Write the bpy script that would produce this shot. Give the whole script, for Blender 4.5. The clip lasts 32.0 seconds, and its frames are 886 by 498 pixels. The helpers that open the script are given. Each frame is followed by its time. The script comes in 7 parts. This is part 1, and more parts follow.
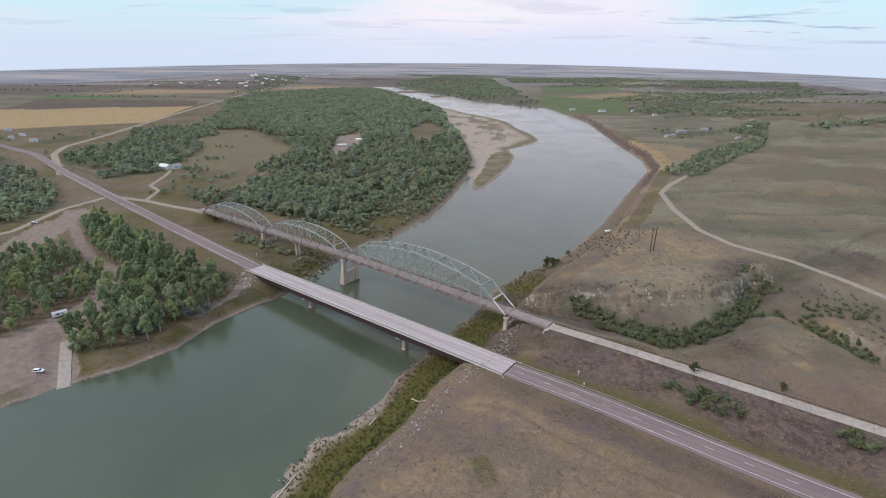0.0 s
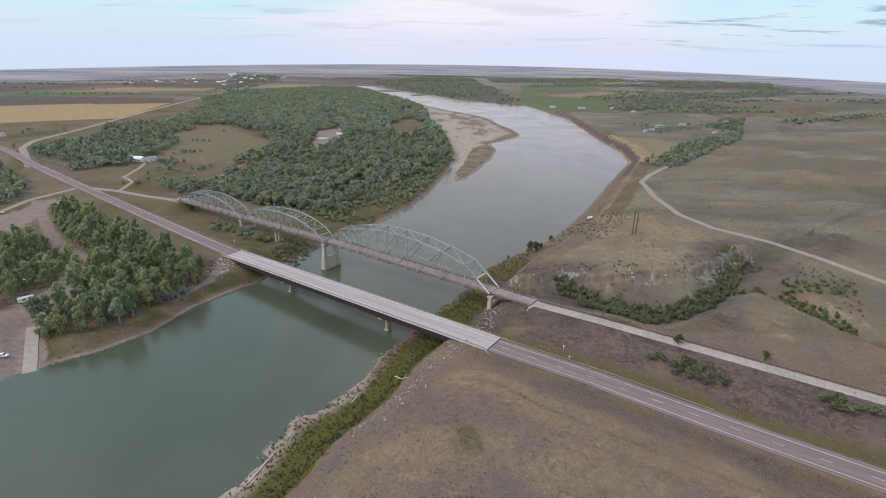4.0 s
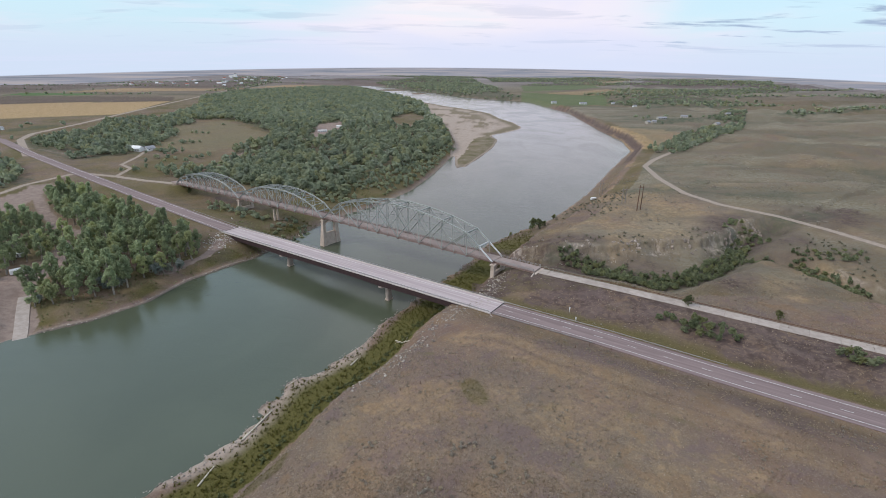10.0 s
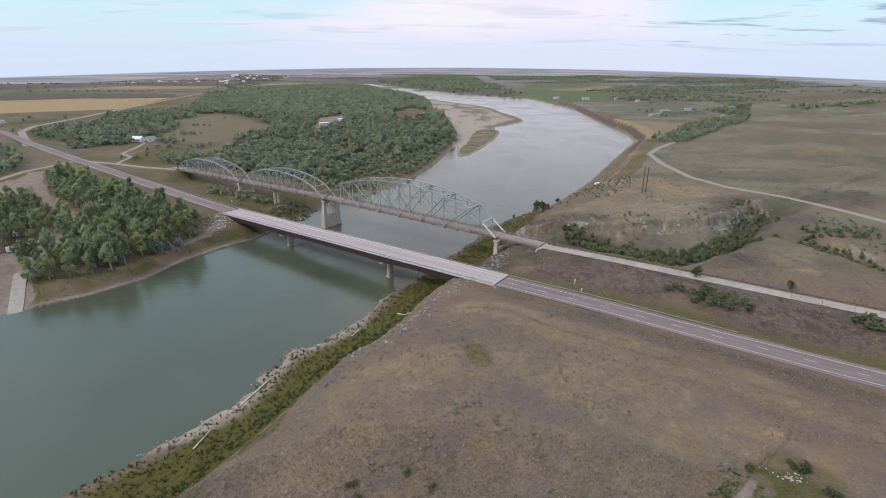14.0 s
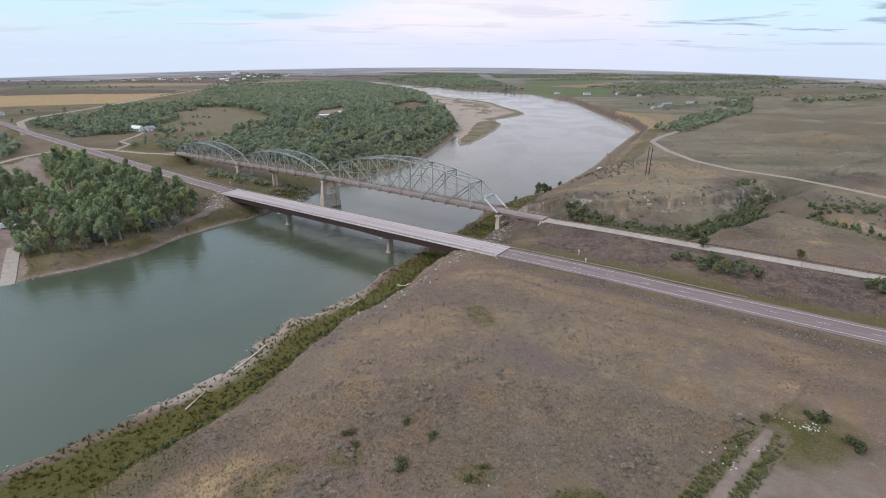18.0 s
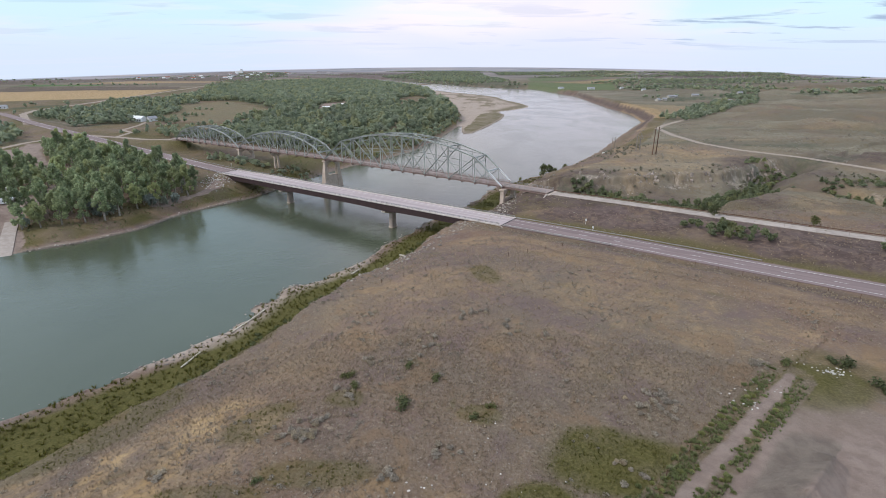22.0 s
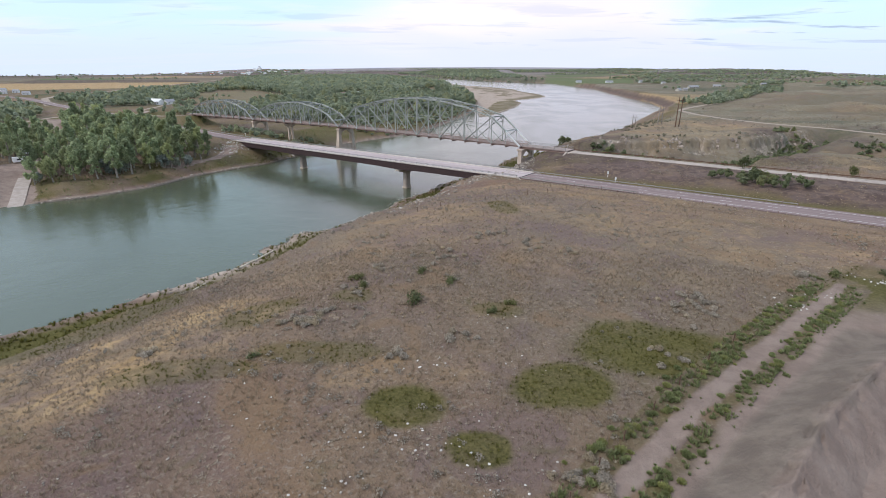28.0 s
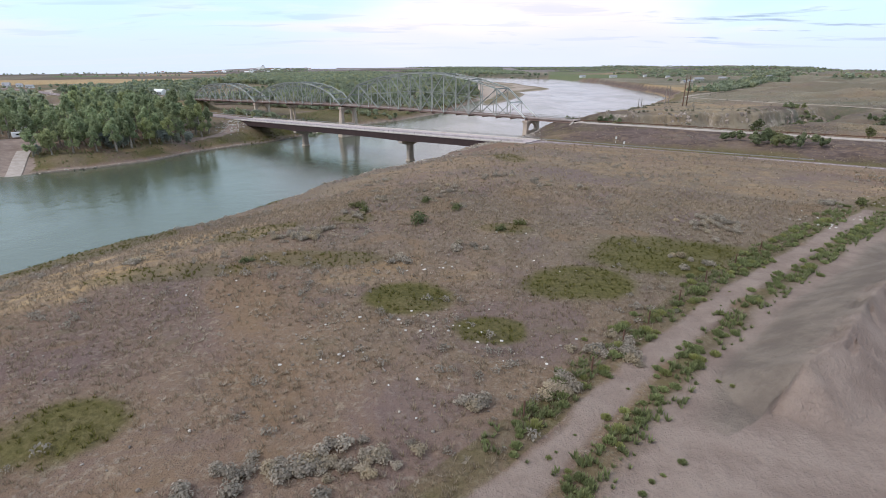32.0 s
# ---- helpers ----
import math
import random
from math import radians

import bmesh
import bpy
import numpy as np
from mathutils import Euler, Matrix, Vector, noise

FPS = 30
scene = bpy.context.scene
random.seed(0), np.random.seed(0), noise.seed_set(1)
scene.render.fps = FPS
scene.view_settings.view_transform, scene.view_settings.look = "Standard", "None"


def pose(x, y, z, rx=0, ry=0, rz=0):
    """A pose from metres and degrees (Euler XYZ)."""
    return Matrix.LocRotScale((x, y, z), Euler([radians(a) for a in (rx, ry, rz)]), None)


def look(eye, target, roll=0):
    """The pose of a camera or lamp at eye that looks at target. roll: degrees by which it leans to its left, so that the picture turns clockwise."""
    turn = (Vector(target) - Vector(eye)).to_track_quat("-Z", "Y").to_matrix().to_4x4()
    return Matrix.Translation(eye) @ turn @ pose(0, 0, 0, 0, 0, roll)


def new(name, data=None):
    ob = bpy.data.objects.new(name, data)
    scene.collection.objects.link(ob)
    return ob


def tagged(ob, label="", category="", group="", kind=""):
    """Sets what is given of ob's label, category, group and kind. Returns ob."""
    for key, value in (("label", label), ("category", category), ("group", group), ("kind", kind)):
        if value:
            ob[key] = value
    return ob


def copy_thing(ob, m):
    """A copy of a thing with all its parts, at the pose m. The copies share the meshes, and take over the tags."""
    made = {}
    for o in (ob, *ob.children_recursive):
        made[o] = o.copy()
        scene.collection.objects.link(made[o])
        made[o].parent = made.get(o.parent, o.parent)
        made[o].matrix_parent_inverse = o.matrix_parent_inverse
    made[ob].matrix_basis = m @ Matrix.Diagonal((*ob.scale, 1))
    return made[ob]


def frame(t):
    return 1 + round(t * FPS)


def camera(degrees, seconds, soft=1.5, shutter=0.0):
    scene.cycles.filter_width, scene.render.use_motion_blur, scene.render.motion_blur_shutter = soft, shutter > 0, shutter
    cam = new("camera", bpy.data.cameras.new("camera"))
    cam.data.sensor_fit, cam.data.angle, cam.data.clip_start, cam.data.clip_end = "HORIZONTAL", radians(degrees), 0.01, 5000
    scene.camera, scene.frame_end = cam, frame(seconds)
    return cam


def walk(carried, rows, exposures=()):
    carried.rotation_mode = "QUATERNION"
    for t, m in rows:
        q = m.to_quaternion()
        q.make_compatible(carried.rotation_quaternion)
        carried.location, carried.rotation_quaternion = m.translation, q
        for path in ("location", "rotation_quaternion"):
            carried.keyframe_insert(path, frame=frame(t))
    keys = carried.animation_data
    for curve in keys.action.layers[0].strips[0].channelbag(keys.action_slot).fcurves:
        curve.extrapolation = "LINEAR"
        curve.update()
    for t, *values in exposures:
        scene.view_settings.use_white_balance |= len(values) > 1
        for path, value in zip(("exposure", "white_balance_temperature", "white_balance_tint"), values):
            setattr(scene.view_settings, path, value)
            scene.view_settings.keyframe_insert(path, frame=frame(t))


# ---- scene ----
cam = camera(83.6, 32.0, soft=0.5)
PATH = [
    (0, (0.00, 0.00, 137.26), (-9.35, 93.15, 102.11), 0.86),
    (0.5, (0.02, -0.07, 135.77), (-8.83, 93.14, 100.66), 0.91),
    (1, (0.03, -0.14, 134.27), (-8.28, 93.15, 99.23), 0.98),
    (1.5, (0.05, -0.21, 132.77), (-7.66, 93.13, 97.73), 1.03),
    (2, (0.06, -0.27, 131.27), (-7.11, 93.09, 96.16), 1.07),
    (2.5, (0.08, -0.32, 129.77), (-6.70, 93.06, 94.65), 1.09),
    (3, (0.09, -0.37, 128.26), (-6.37, 93.07, 93.22), 1.09),
    (3.5, (0.11, -0.42, 126.75), (-6.04, 93.08, 91.81), 1.13),
    (5.5, (0.18, -0.56, 120.68), (-5.19, 93.08, 86.01), 0.84),
    (6, (0.19, -0.58, 119.16), (-5.21, 93.07, 84.53), 0.82),
    (6.5, (0.21, -0.61, 117.63), (-5.28, 93.05, 83.03), 0.82),
    (7, (0.22, -0.63, 116.11), (-5.36, 93.05, 81.55), 0.82),
    (7.5, (0.24, -0.64, 114.58), (-5.40, 93.05, 80.08), 0.79),
    (8, (0.25, -0.65, 113.05), (-5.42, 93.03, 78.54), 0.75),
    (8.5, (0.27, -0.66, 111.52), (-5.47, 93.02, 77.01), 0.73),
    (9, (0.28, -0.67, 109.98), (-5.58, 93.02, 75.53), 0.71),
    (9.5, (0.30, -0.68, 108.45), (-5.73, 93.03, 74.05), 0.67),
    (10, (0.31, -0.68, 106.91), (-5.85, 93.03, 72.54), 0.65),
    (10.5, (0.32, -0.68, 105.37), (-5.91, 93.02, 70.98), 0.64),
    (11, (0.34, -0.68, 103.83), (-5.93, 92.99, 69.38), 0.60),
    (11.5, (0.35, -0.67, 102.29), (-5.93, 92.99, 67.83), 0.55),
    (12, (0.36, -0.67, 100.74), (-5.96, 93.01, 66.33), 0.51),
    (12.5, (0.37, -0.66, 99.20), (-6.00, 93.03, 64.82), 0.49),
    (13, (0.38, -0.65, 97.66), (-6.05, 93.04, 63.29), 0.47),
    (13.5, (0.39, -0.64, 96.11), (-6.14, 93.04, 61.74), 0.45),
    (14, (0.40, -0.63, 94.56), (-6.23, 93.04, 60.19), 0.45),
    (14.5, (0.41, -0.62, 93.02), (-6.30, 93.05, 58.65), 0.47),
    (16.5, (0.43, -0.56, 86.83), (-6.25, 93.09, 52.40), 0.42),
    (17, (0.44, -0.55, 85.28), (-6.28, 93.12, 50.91), 0.33),
    (17.5, (0.44, -0.54, 83.73), (-6.31, 93.13, 49.35), 0.36),
    (18, (0.44, -0.52, 82.18), (-6.35, 93.13, 47.77), 0.39),
    (18.5, (0.45, -0.51, 80.63), (-6.44, 93.14, 46.25), 0.37),
    (19, (0.45, -0.49, 79.08), (-6.54, 93.18, 44.77), 0.36),
    (19.5, (0.45, -0.48, 77.53), (-6.56, 93.19, 43.24), 0.32),
    (20, (0.44, -0.47, 75.99), (-6.57, 93.18, 41.64), 0.24),
    (20.5, (0.44, -0.46, 74.44), (-6.62, 93.17, 40.03), 0.20),
    (21, (0.44, -0.45, 72.89), (-6.72, 93.17, 38.48), 0.19),
    (21.5, (0.43, -0.44, 71.35), (-6.85, 93.17, 36.94), 0.18),
    (22, (0.43, -0.43, 69.80), (-7.05, 93.14, 35.34), 0.14),
    (22.5, (0.42, -0.43, 68.26), (-7.33, 93.11, 33.74), 0.14),
    (23, (0.41, -0.42, 66.71), (-7.67, 93.08, 32.20), 0.21),
    (23.5, (0.40, -0.42, 65.17), (-8.06, 93.06, 30.68), 0.20),
    (24, (0.39, -0.42, 63.63), (-8.48, 93.03, 29.15), 0.11),
    (27.5, (0.26, -0.49, 52.88), (-9.85, 92.81, 18.37), 0.17),
    (28, (0.24, -0.52, 51.35), (-10.08, 92.78, 16.86), 0.19),
    (28.5, (0.21, -0.54, 49.83), (-10.22, 92.74, 15.33), 0.23),
    (29, (0.18, -0.57, 48.30), (-10.24, 92.73, 13.86), 0.16),
    (29.5, (0.16, -0.61, 46.78), (-10.19, 92.71, 12.36), 0.05),
    (30, (0.12, -0.64, 45.26), (-10.24, 92.65, 10.79), -0.00),
    (30.5, (0.09, -0.69, 43.74), (-10.44, 92.57, 9.21), -0.03),
    (31, (0.06, -0.73, 42.23), (-10.68, 92.49, 7.68), -0.06),
    (31.5, (0.02, -0.78, 40.72), (-10.85, 92.43, 6.18), -0.07),
    (32, (-0.02, -0.84, 39.21), (-11.01, 92.37, 4.68), -0.05),
]
EXPOSURE = [(0.0, 0.02, 6500.0, 9.5), (14.0, 0.05, 6500.0, 9.5), (32.0, 0.25, 6500.0, 10.5)]
walk(cam, [(t, look(eye, target, roll)) for t, eye, target, roll in PATH], EXPOSURE)

# ---------------------------------------------------------------- node helpers


class Graph:
    """A short hand for node trees."""

    def __init__(self, tree):
        self.tree = tree

    def node(self, kind, **settings):
        n = self.tree.nodes.new(kind)
        for key, value in settings.items():
            setattr(n, key, value)
        return n

    def put(self, socket, value):
        if isinstance(value, bpy.types.NodeSocket):
            self.tree.links.new(value, socket)
        elif isinstance(value, (tuple, list)) and len(value) == 3 and socket.type == "RGBA":
            socket.default_value = (*value, 1.0)
        else:
            socket.default_value = value

    def coords(self):
        return self.node("ShaderNodeTexCoord").outputs["Object"]

    def noise(self, vector, scale, detail=4.0, rough=0.55, warp=0.0):
        n = self.node("ShaderNodeTexNoise")
        self.put(n.inputs["Vector"], vector)
        n.inputs["Scale"].default_value, n.inputs["Detail"].default_value = scale, detail
        n.inputs["Roughness"].default_value, n.inputs["Distortion"].default_value = rough, warp
        return n.outputs["Fac"]

    def voronoi(self, vector, scale, feature="F1"):
        n = self.node("ShaderNodeTexVoronoi", feature=feature)
        self.put(n.inputs["Vector"], vector)
        n.inputs["Scale"].default_value = scale
        return n.outputs["Distance"]

    def ramp(self, fac, low, high):
        n = self.node("ShaderNodeMapRange", interpolation_type="SMOOTHSTEP")
        self.put(n.inputs["Value"], fac)
        n.inputs["From Min"].default_value, n.inputs["From Max"].default_value = low, high
        return n.outputs["Result"]

    def math(self, operation, a, b=0.0):
        n = self.node("ShaderNodeMath", operation=operation)
        self.put(n.inputs[0], a)
        self.put(n.inputs[1], b)
        return n.outputs[0]

    def mix(self, fac, a, b, blend="MIX"):
        n = self.node("ShaderNodeMix", data_type="RGBA", blend_type=blend)
        self.put(n.inputs["Factor"], fac)
        self.put(n.inputs[6], a)
        self.put(n.inputs[7], b)
        return n.outputs[2]

    def stretch(self, vector, x, y, z):
        n = self.node("ShaderNodeMapping")
        self.put(n.inputs["Vector"], vector)
        n.inputs["Scale"].default_value = (x, y, z)
        return n.outputs["Vector"]

    def bump(self, height, strength=0.4, distance=0.1):
        n = self.node("ShaderNodeBump")
        self.put(n.inputs["Height"], height)
        n.inputs["Strength"].default_value, n.inputs["Distance"].default_value = strength, distance
        return n.outputs["Normal"]

    def random(self):
        return self.node("ShaderNodeObjectInfo").outputs["Random"]

    def island(self):
        return self.node("ShaderNodeNewGeometry").outputs["Random Per Island"]

    def attribute(self, name):
        n = self.node("ShaderNodeAttribute", attribute_name=name)
        split = self.node("ShaderNodeSeparateColor")
        self.put(split.inputs[0], n.outputs["Color"])
        return split.outputs[0], split.outputs[1], split.outputs[2], n.outputs["Alpha"]


def material(name):
    m = bpy.data.materials.new(name)
    m.use_nodes = True
    g = Graph(m.node_tree)
    shader = m.node_tree.nodes["Principled BSDF"]
    return m, g, shader


def plain(name, dark, light, scale=2.0, rough=0.8, metal=0.0, fine=8.0, bump=0.2, depth=0.05, vary=0.0):
    """A surface with two scales of wear between a dark and a light tone."""
    m, g, s = material(name)
    c = g.coords()
    big, small = g.noise(c, scale, 5.0), g.noise(c, scale * fine, 3.0)
    fac = g.math("ADD", g.math("MULTIPLY", g.ramp(big, 0.32, 0.68), 0.6), g.math("MULTIPLY", small, 0.4))
    tone = g.mix(fac, dark, light)
    if vary:
        shade = g.math("ADD", 1.0 - vary, g.math("MULTIPLY", g.random(), 2 * vary))
        grey = g.node("ShaderNodeCombineColor")
        for n in range(3):
            g.put(grey.inputs[n], shade)
        tone = g.mix(1.0, tone, grey.outputs[0], "MULTIPLY")
    g.put(s.inputs["Base Color"], tone)
    s.inputs["Roughness"].default_value, s.inputs["Metallic"].default_value = rough, metal
    g.put(s.inputs["Normal"], g.bump(small, bump, depth))
    return m


# ---------------------------------------------------------------- sky and sun
SUN_HEIGHT, SUN_TURN = radians(42), radians(245)
world = bpy.data.worlds.new("overcast_sky")
scene.world = world
world.use_nodes = True
g = Graph(world.node_tree)
back = world.node_tree.nodes["Background"]
sky = g.node("ShaderNodeTexSky", sky_type="NISHITA")
sky.sun_disc, sky.sun_elevation, sky.sun_rotation = False, SUN_HEIGHT, SUN_TURN
sky.air_density, sky.dust_density, sky.ozone_density = 1.0, 1.5, 1.5
blue = g.mix(1.0, sky.outputs[0], (0.12, 0.12, 0.12), "MULTIPLY")
direction = g.node("ShaderNodeTexCoord").outputs["Generated"]
parts = g.node("ShaderNodeSeparateXYZ")
g.put(parts.inputs[0], direction)
side, ahead, up = parts.outputs
# the cloud sheet: directions laid on a flat layer overhead
lift = g.math("MAXIMUM", g.math("ADD", up, 0.06), 0.02)
layer = g.node("ShaderNodeCombineXYZ")
g.put(layer.inputs[0], g.math("DIVIDE", side, lift))
g.put(layer.inputs[1], g.math("DIVIDE", ahead, lift))
sheet = layer.outputs[0]
broad = g.noise(g.stretch(direction, 1.1, 1.1, 4.5), 1.7, 5.0, 0.5, 0.3)
wisp = g.noise(g.stretch(sheet, 0.5, 1.0, 1.0), 0.55, 5.0, 0.55, 0.6)
# pale blue to either side, lilac-white cloud in between
open_side = g.ramp(g.math("ABSOLUTE", g.math("SUBTRACT", side, 0.02)), 0.12, 0.52)
clear = g.math("ADD", g.math("MULTIPLY", open_side, 0.75), g.math("MULTIPLY", g.ramp(broad, 0.42, 0.66), 0.45))
clear = g.math("SUBTRACT", clear, g.math("MULTIPLY", g.ramp(wisp, 0.45, 0.7), 0.30))
clear = g.ramp(clear, 0.15, 0.95)
tint = g.mix(g.ramp(broad, 0.35, 0.65), (0.76, 0.78, 0.98), (0.95, 0.88, 0.94))
pale = g.mix(0.75, blue, (0.68, 0.93, 1.08))
heaven = g.mix(clear, tint, pale)
streak = g.noise(g.stretch(sheet, 0.55, 1.0, 1.0), 1.25, 5.0, 0.55, 0.4)
band = g.math("MULTIPLY", g.ramp(up, 0.020, 0.045), g.math("SUBTRACT", 1.0, g.ramp(up, 0.085, 0.15)))
eastern = g.ramp(side, 0.12, 0.42)
low = g.math("MULTIPLY", g.math("MULTIPLY", g.ramp(streak, 0.53, 0.64), band), g.math("ADD", 0.24, g.math("MULTIPLY", eastern, 0.76)))
heaven = g.mix(low, heaven, (0.33, 0.44, 0.62))
heaven = g.mix(g.math("MULTIPLY", g.ramp(up, 0.16, 0.45), 0.20), heaven, (0.60, 0.73, 1.06))
rim = g.math("SUBTRACT", 1.0, g.ramp(up, 0.005, 0.09))
heaven = g.mix(g.math("MULTIPLY", rim, 0.75), heaven, (0.66, 0.74, 0.93))
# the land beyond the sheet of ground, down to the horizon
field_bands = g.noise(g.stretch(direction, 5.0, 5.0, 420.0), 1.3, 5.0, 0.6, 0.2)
# blue-grey haze is mixed straight into this backdrop's colours
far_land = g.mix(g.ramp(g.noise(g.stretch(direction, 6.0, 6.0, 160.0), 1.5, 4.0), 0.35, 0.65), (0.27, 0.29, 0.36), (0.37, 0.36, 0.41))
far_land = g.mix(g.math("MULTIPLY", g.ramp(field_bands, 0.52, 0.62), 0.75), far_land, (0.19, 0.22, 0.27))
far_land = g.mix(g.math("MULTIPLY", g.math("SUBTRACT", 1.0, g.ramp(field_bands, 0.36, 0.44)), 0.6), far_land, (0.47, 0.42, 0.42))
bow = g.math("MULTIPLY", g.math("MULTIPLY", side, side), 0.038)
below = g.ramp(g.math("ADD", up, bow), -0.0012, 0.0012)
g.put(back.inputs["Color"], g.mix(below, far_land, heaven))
back.inputs["Strength"].default_value = 1.0

sun = new("sun", bpy.data.lights.new("sun", "SUN"))
sun.data.energy, sun.data.angle, sun.data.color = 1.7, radians(12), (1.0, 0.95, 0.88)
sun.matrix_world = look((0, 0, 300), Vector((0, 0, 300)) - Vector((math.sin(SUN_TURN) * math.cos(SUN_HEIGHT), math.cos(SUN_TURN) * math.cos(SUN_HEIGHT), math.sin(SUN_HEIGHT))))

# ---------------------------------------------------------------- the plan
# banks of the river, from downstream to upstream
BANK_WEST = [(-480, -190), (-340, 0), (-260, 95), (-215, 138), (-185, 161), (-181, 171), (-168, 181), (-154, 203), (-149, 228), (-138, 248),
             (-128, 264), (-118, 300), (-108, 335), (-98, 360), (-79, 389), (-58, 447), (-44, 524), (-38, 575), (-33, 628),
             (-28, 634), (-25, 583), (-22, 560), (-12, 567), (5, 636), (23, 718), (33, 800), (25, 838), (27, 864), (50, 898), (78, 953), (86, 993), (75, 1076), (48, 1172), (31, 1288),
             (-13, 1392), (-80, 1492), (-173, 1668), (-305, 1982), (-560, 2675), (-780, 2960)]
BANK_EAST = [(-270, -170), (-160, -20), (-125, 40), (-100, 79), (-87, 95), (-79, 105), (-71, 119), (-68, 144), (-57, 157), (-45, 174),
             (-40, 195), (-29, 219), (-19, 244), (-4, 271), (6, 301), (35, 340), (58, 366), (98, 444), (156, 582), (213, 712),
             (229, 818), (225, 967), (231, 1360), (166, 1794), (-20, 1950), (-202, 2310), (-434, 2726), (-640, 3090)]
# foot of the slope behind the eastern bank
FOOT_EAST = [(-250, -170), (-140, -20), (-96, 30), (-77, 59), (-71, 74), (-63, 85), (-55, 107), (-43, 138), (-31, 157), (-22, 185),
             (-4, 212), (8, 240), (14, 262), (32, 300), (52, 330), (75, 368), (112, 440), (168, 578), (222, 708), (237, 818), (233, 967),
             (239, 1360), (172, 1804), (-14, 1962), (-196, 2322), (-428, 2738), (-634, 3102)]
# roads: x, y, height of the middle line
HIGHWAY_EAST = [(11, 185.5, 13.3), (50, 163.4, 13.7), (80.5, 143.4, 14.4), (101, 131.0, 14.7), (123.5, 117.7, 15.0), (197, 74.0, 15.6), (417, -54.0, 17.0), (1200, -500, 20)]
HIGHWAY_WEST = [(-151.5, 284.5, 10.4), (-191, 311.5, 10.3), (-271, 366.5, 10.5), (-378, 440, 11.0), (-500, 527, 10.5), (-636, 630, 10.0), (-755, 692, 9.6), (-1000, 815, 9.5), (-2200, 1400, 12)]
OLD_EAST = [(27.5, 220.5, 17.3), (62, 202.5, 17.3), (83, 190.5, 17.3), (102, 179.5, 17.4), (118, 170.2, 17.5), (142, 156.0, 17.8), (220, 112, 18.5), (420, 10, 20)]
OLD_WEST = [(-246, 385.5, 14.6), (-263, 396, 13.2), (-290, 410, 11.0), (-330, 428, 10.0), (-374, 436, 10.6)]
LODGE_LANE = [(-330, 428, 9.9), (-345, 470, 9.0), (-370, 492, 8.4), (-385, 540, 8.0), (-400, 575, 7.8)]
FARM_ROAD = [(480, 975, 11.5), (400, 846, 11.0), (330, 762, 10.5), (262, 668, 10.2), (222, 612, 10.3), (200, 578, 10.6), (178, 535, 11.5), (167, 460, 14.0), (164, 392, 16.5), (175, 356, 17.2), (200, 329, 17.2), (216, 297, 17.2), (226, 268, 17.5), (262, 190, 18), (330, 60, 19)]
FIELD_ROAD = [(-500, 520, 9.9), (-618, 640, 9.3), (-655, 700, 9.0), (-690, 840, 9.0), (-784, 1156, 9.0), (-1028, 2058, 10.0), (-1300, 3300, 15)]
CAMP_ROAD = [(-372, 434, 10.8), (-385, 392, 9.0), (-376, 335, 8.0), (-400, 280, 8.0)]
RAMP = [(-180, 159, -1.2), (-189, 171, 1.0), (-198, 182.5, 3.4), (-207, 194, 5.0)]
CAMP_LANE = [(-375, 387, 8), (-303, 317, 8), (-269, 288, 8), (-236, 272, 8), (-224, 251, 8), (-216, 233, 8), (-220, 214, 7.6), (-224, 196, 7.2), (-212, 180, 6.0)]
LODGE_TRACK = [(-563, 572, 8.6), (-525, 571, 8.4), (-484, 550, 8.4), (-454, 532, 8.4)]
MEADOW_PATH = [(-278, 494, 8.2), (-279, 536, 8.2), (-283, 592, 8.2)]
NEAR_TRACK = [(-8, 9, 19.6), (2, 20, 19.6), (8, 28, 19.8), (14, 35.5, 20.0), (22, 45, 20.0), (32, 55, 20.0), (42, 65, 19.6), (56, 79, 19.0)]
GULLY = [(14, 262), (46, 251), (61, 243), (81, 237), (94, 227), (107, 228), (126, 244), (144, 265), (159, 288), (200, 320), (240, 345)]
GULLY_EAST = [(144, 262), (160, 256), (170, 240), (178, 215), (190, 196), (220, 170)]
CLIFF_FOOT = [(20, 256), (40, 250), (62, 249), (93, 259), (119, 262), (138, 268), (155, 281), (178, 306), (235, 352)]
OLD_TRACK = [(-2, 158), (13, 151), (23, 142), (44, 128), (70, 114), (96, 98), (140, 72)]
HEAP = [(20, 29, 2.7), (24, 32, 3.3), (29, 38, 3.3), (32, 41, 3.3), (42, 50, 3.1), (49, 57, 1.5)]


def rise(a, b, v):
    t = np.clip((v - a) / (b - a), 0, 1)
    return t * t * (3 - 2 * t)


def value_noise(x, y, scale, seed=0):
    """Smooth noise from -1 to 1 over the plan; scale: the size of its lumps in metres."""
    x, y = x / scale + 37.2 * seed, y / scale - 11.7 * seed
    i, j = np.floor(x), np.floor(y)
    u, v = x - i, y - j
    u, v = u * u * (3 - 2 * u), v * v * (3 - 2 * v)

    def corner(a, b):
        s = np.sin(a * 127.1 + b * 311.7 + seed * 74.7) * 43758.5453
        return (s - np.floor(s)) * 2 - 1

    return (corner(i, j) * (1 - u) + corner(i + 1, j) * u) * (1 - v) + (corner(i, j + 1) * (1 - u) + corner(i + 1, j + 1) * u) * v


def fractal(x, y, scale, seed=0, octaves=4):
    total, weight = 0, 1.0
    for n in range(octaves):
        total = total + weight * value_noise(x, y, scale / 2**n, seed + n)
        weight *= 0.5
    return total / 1.9


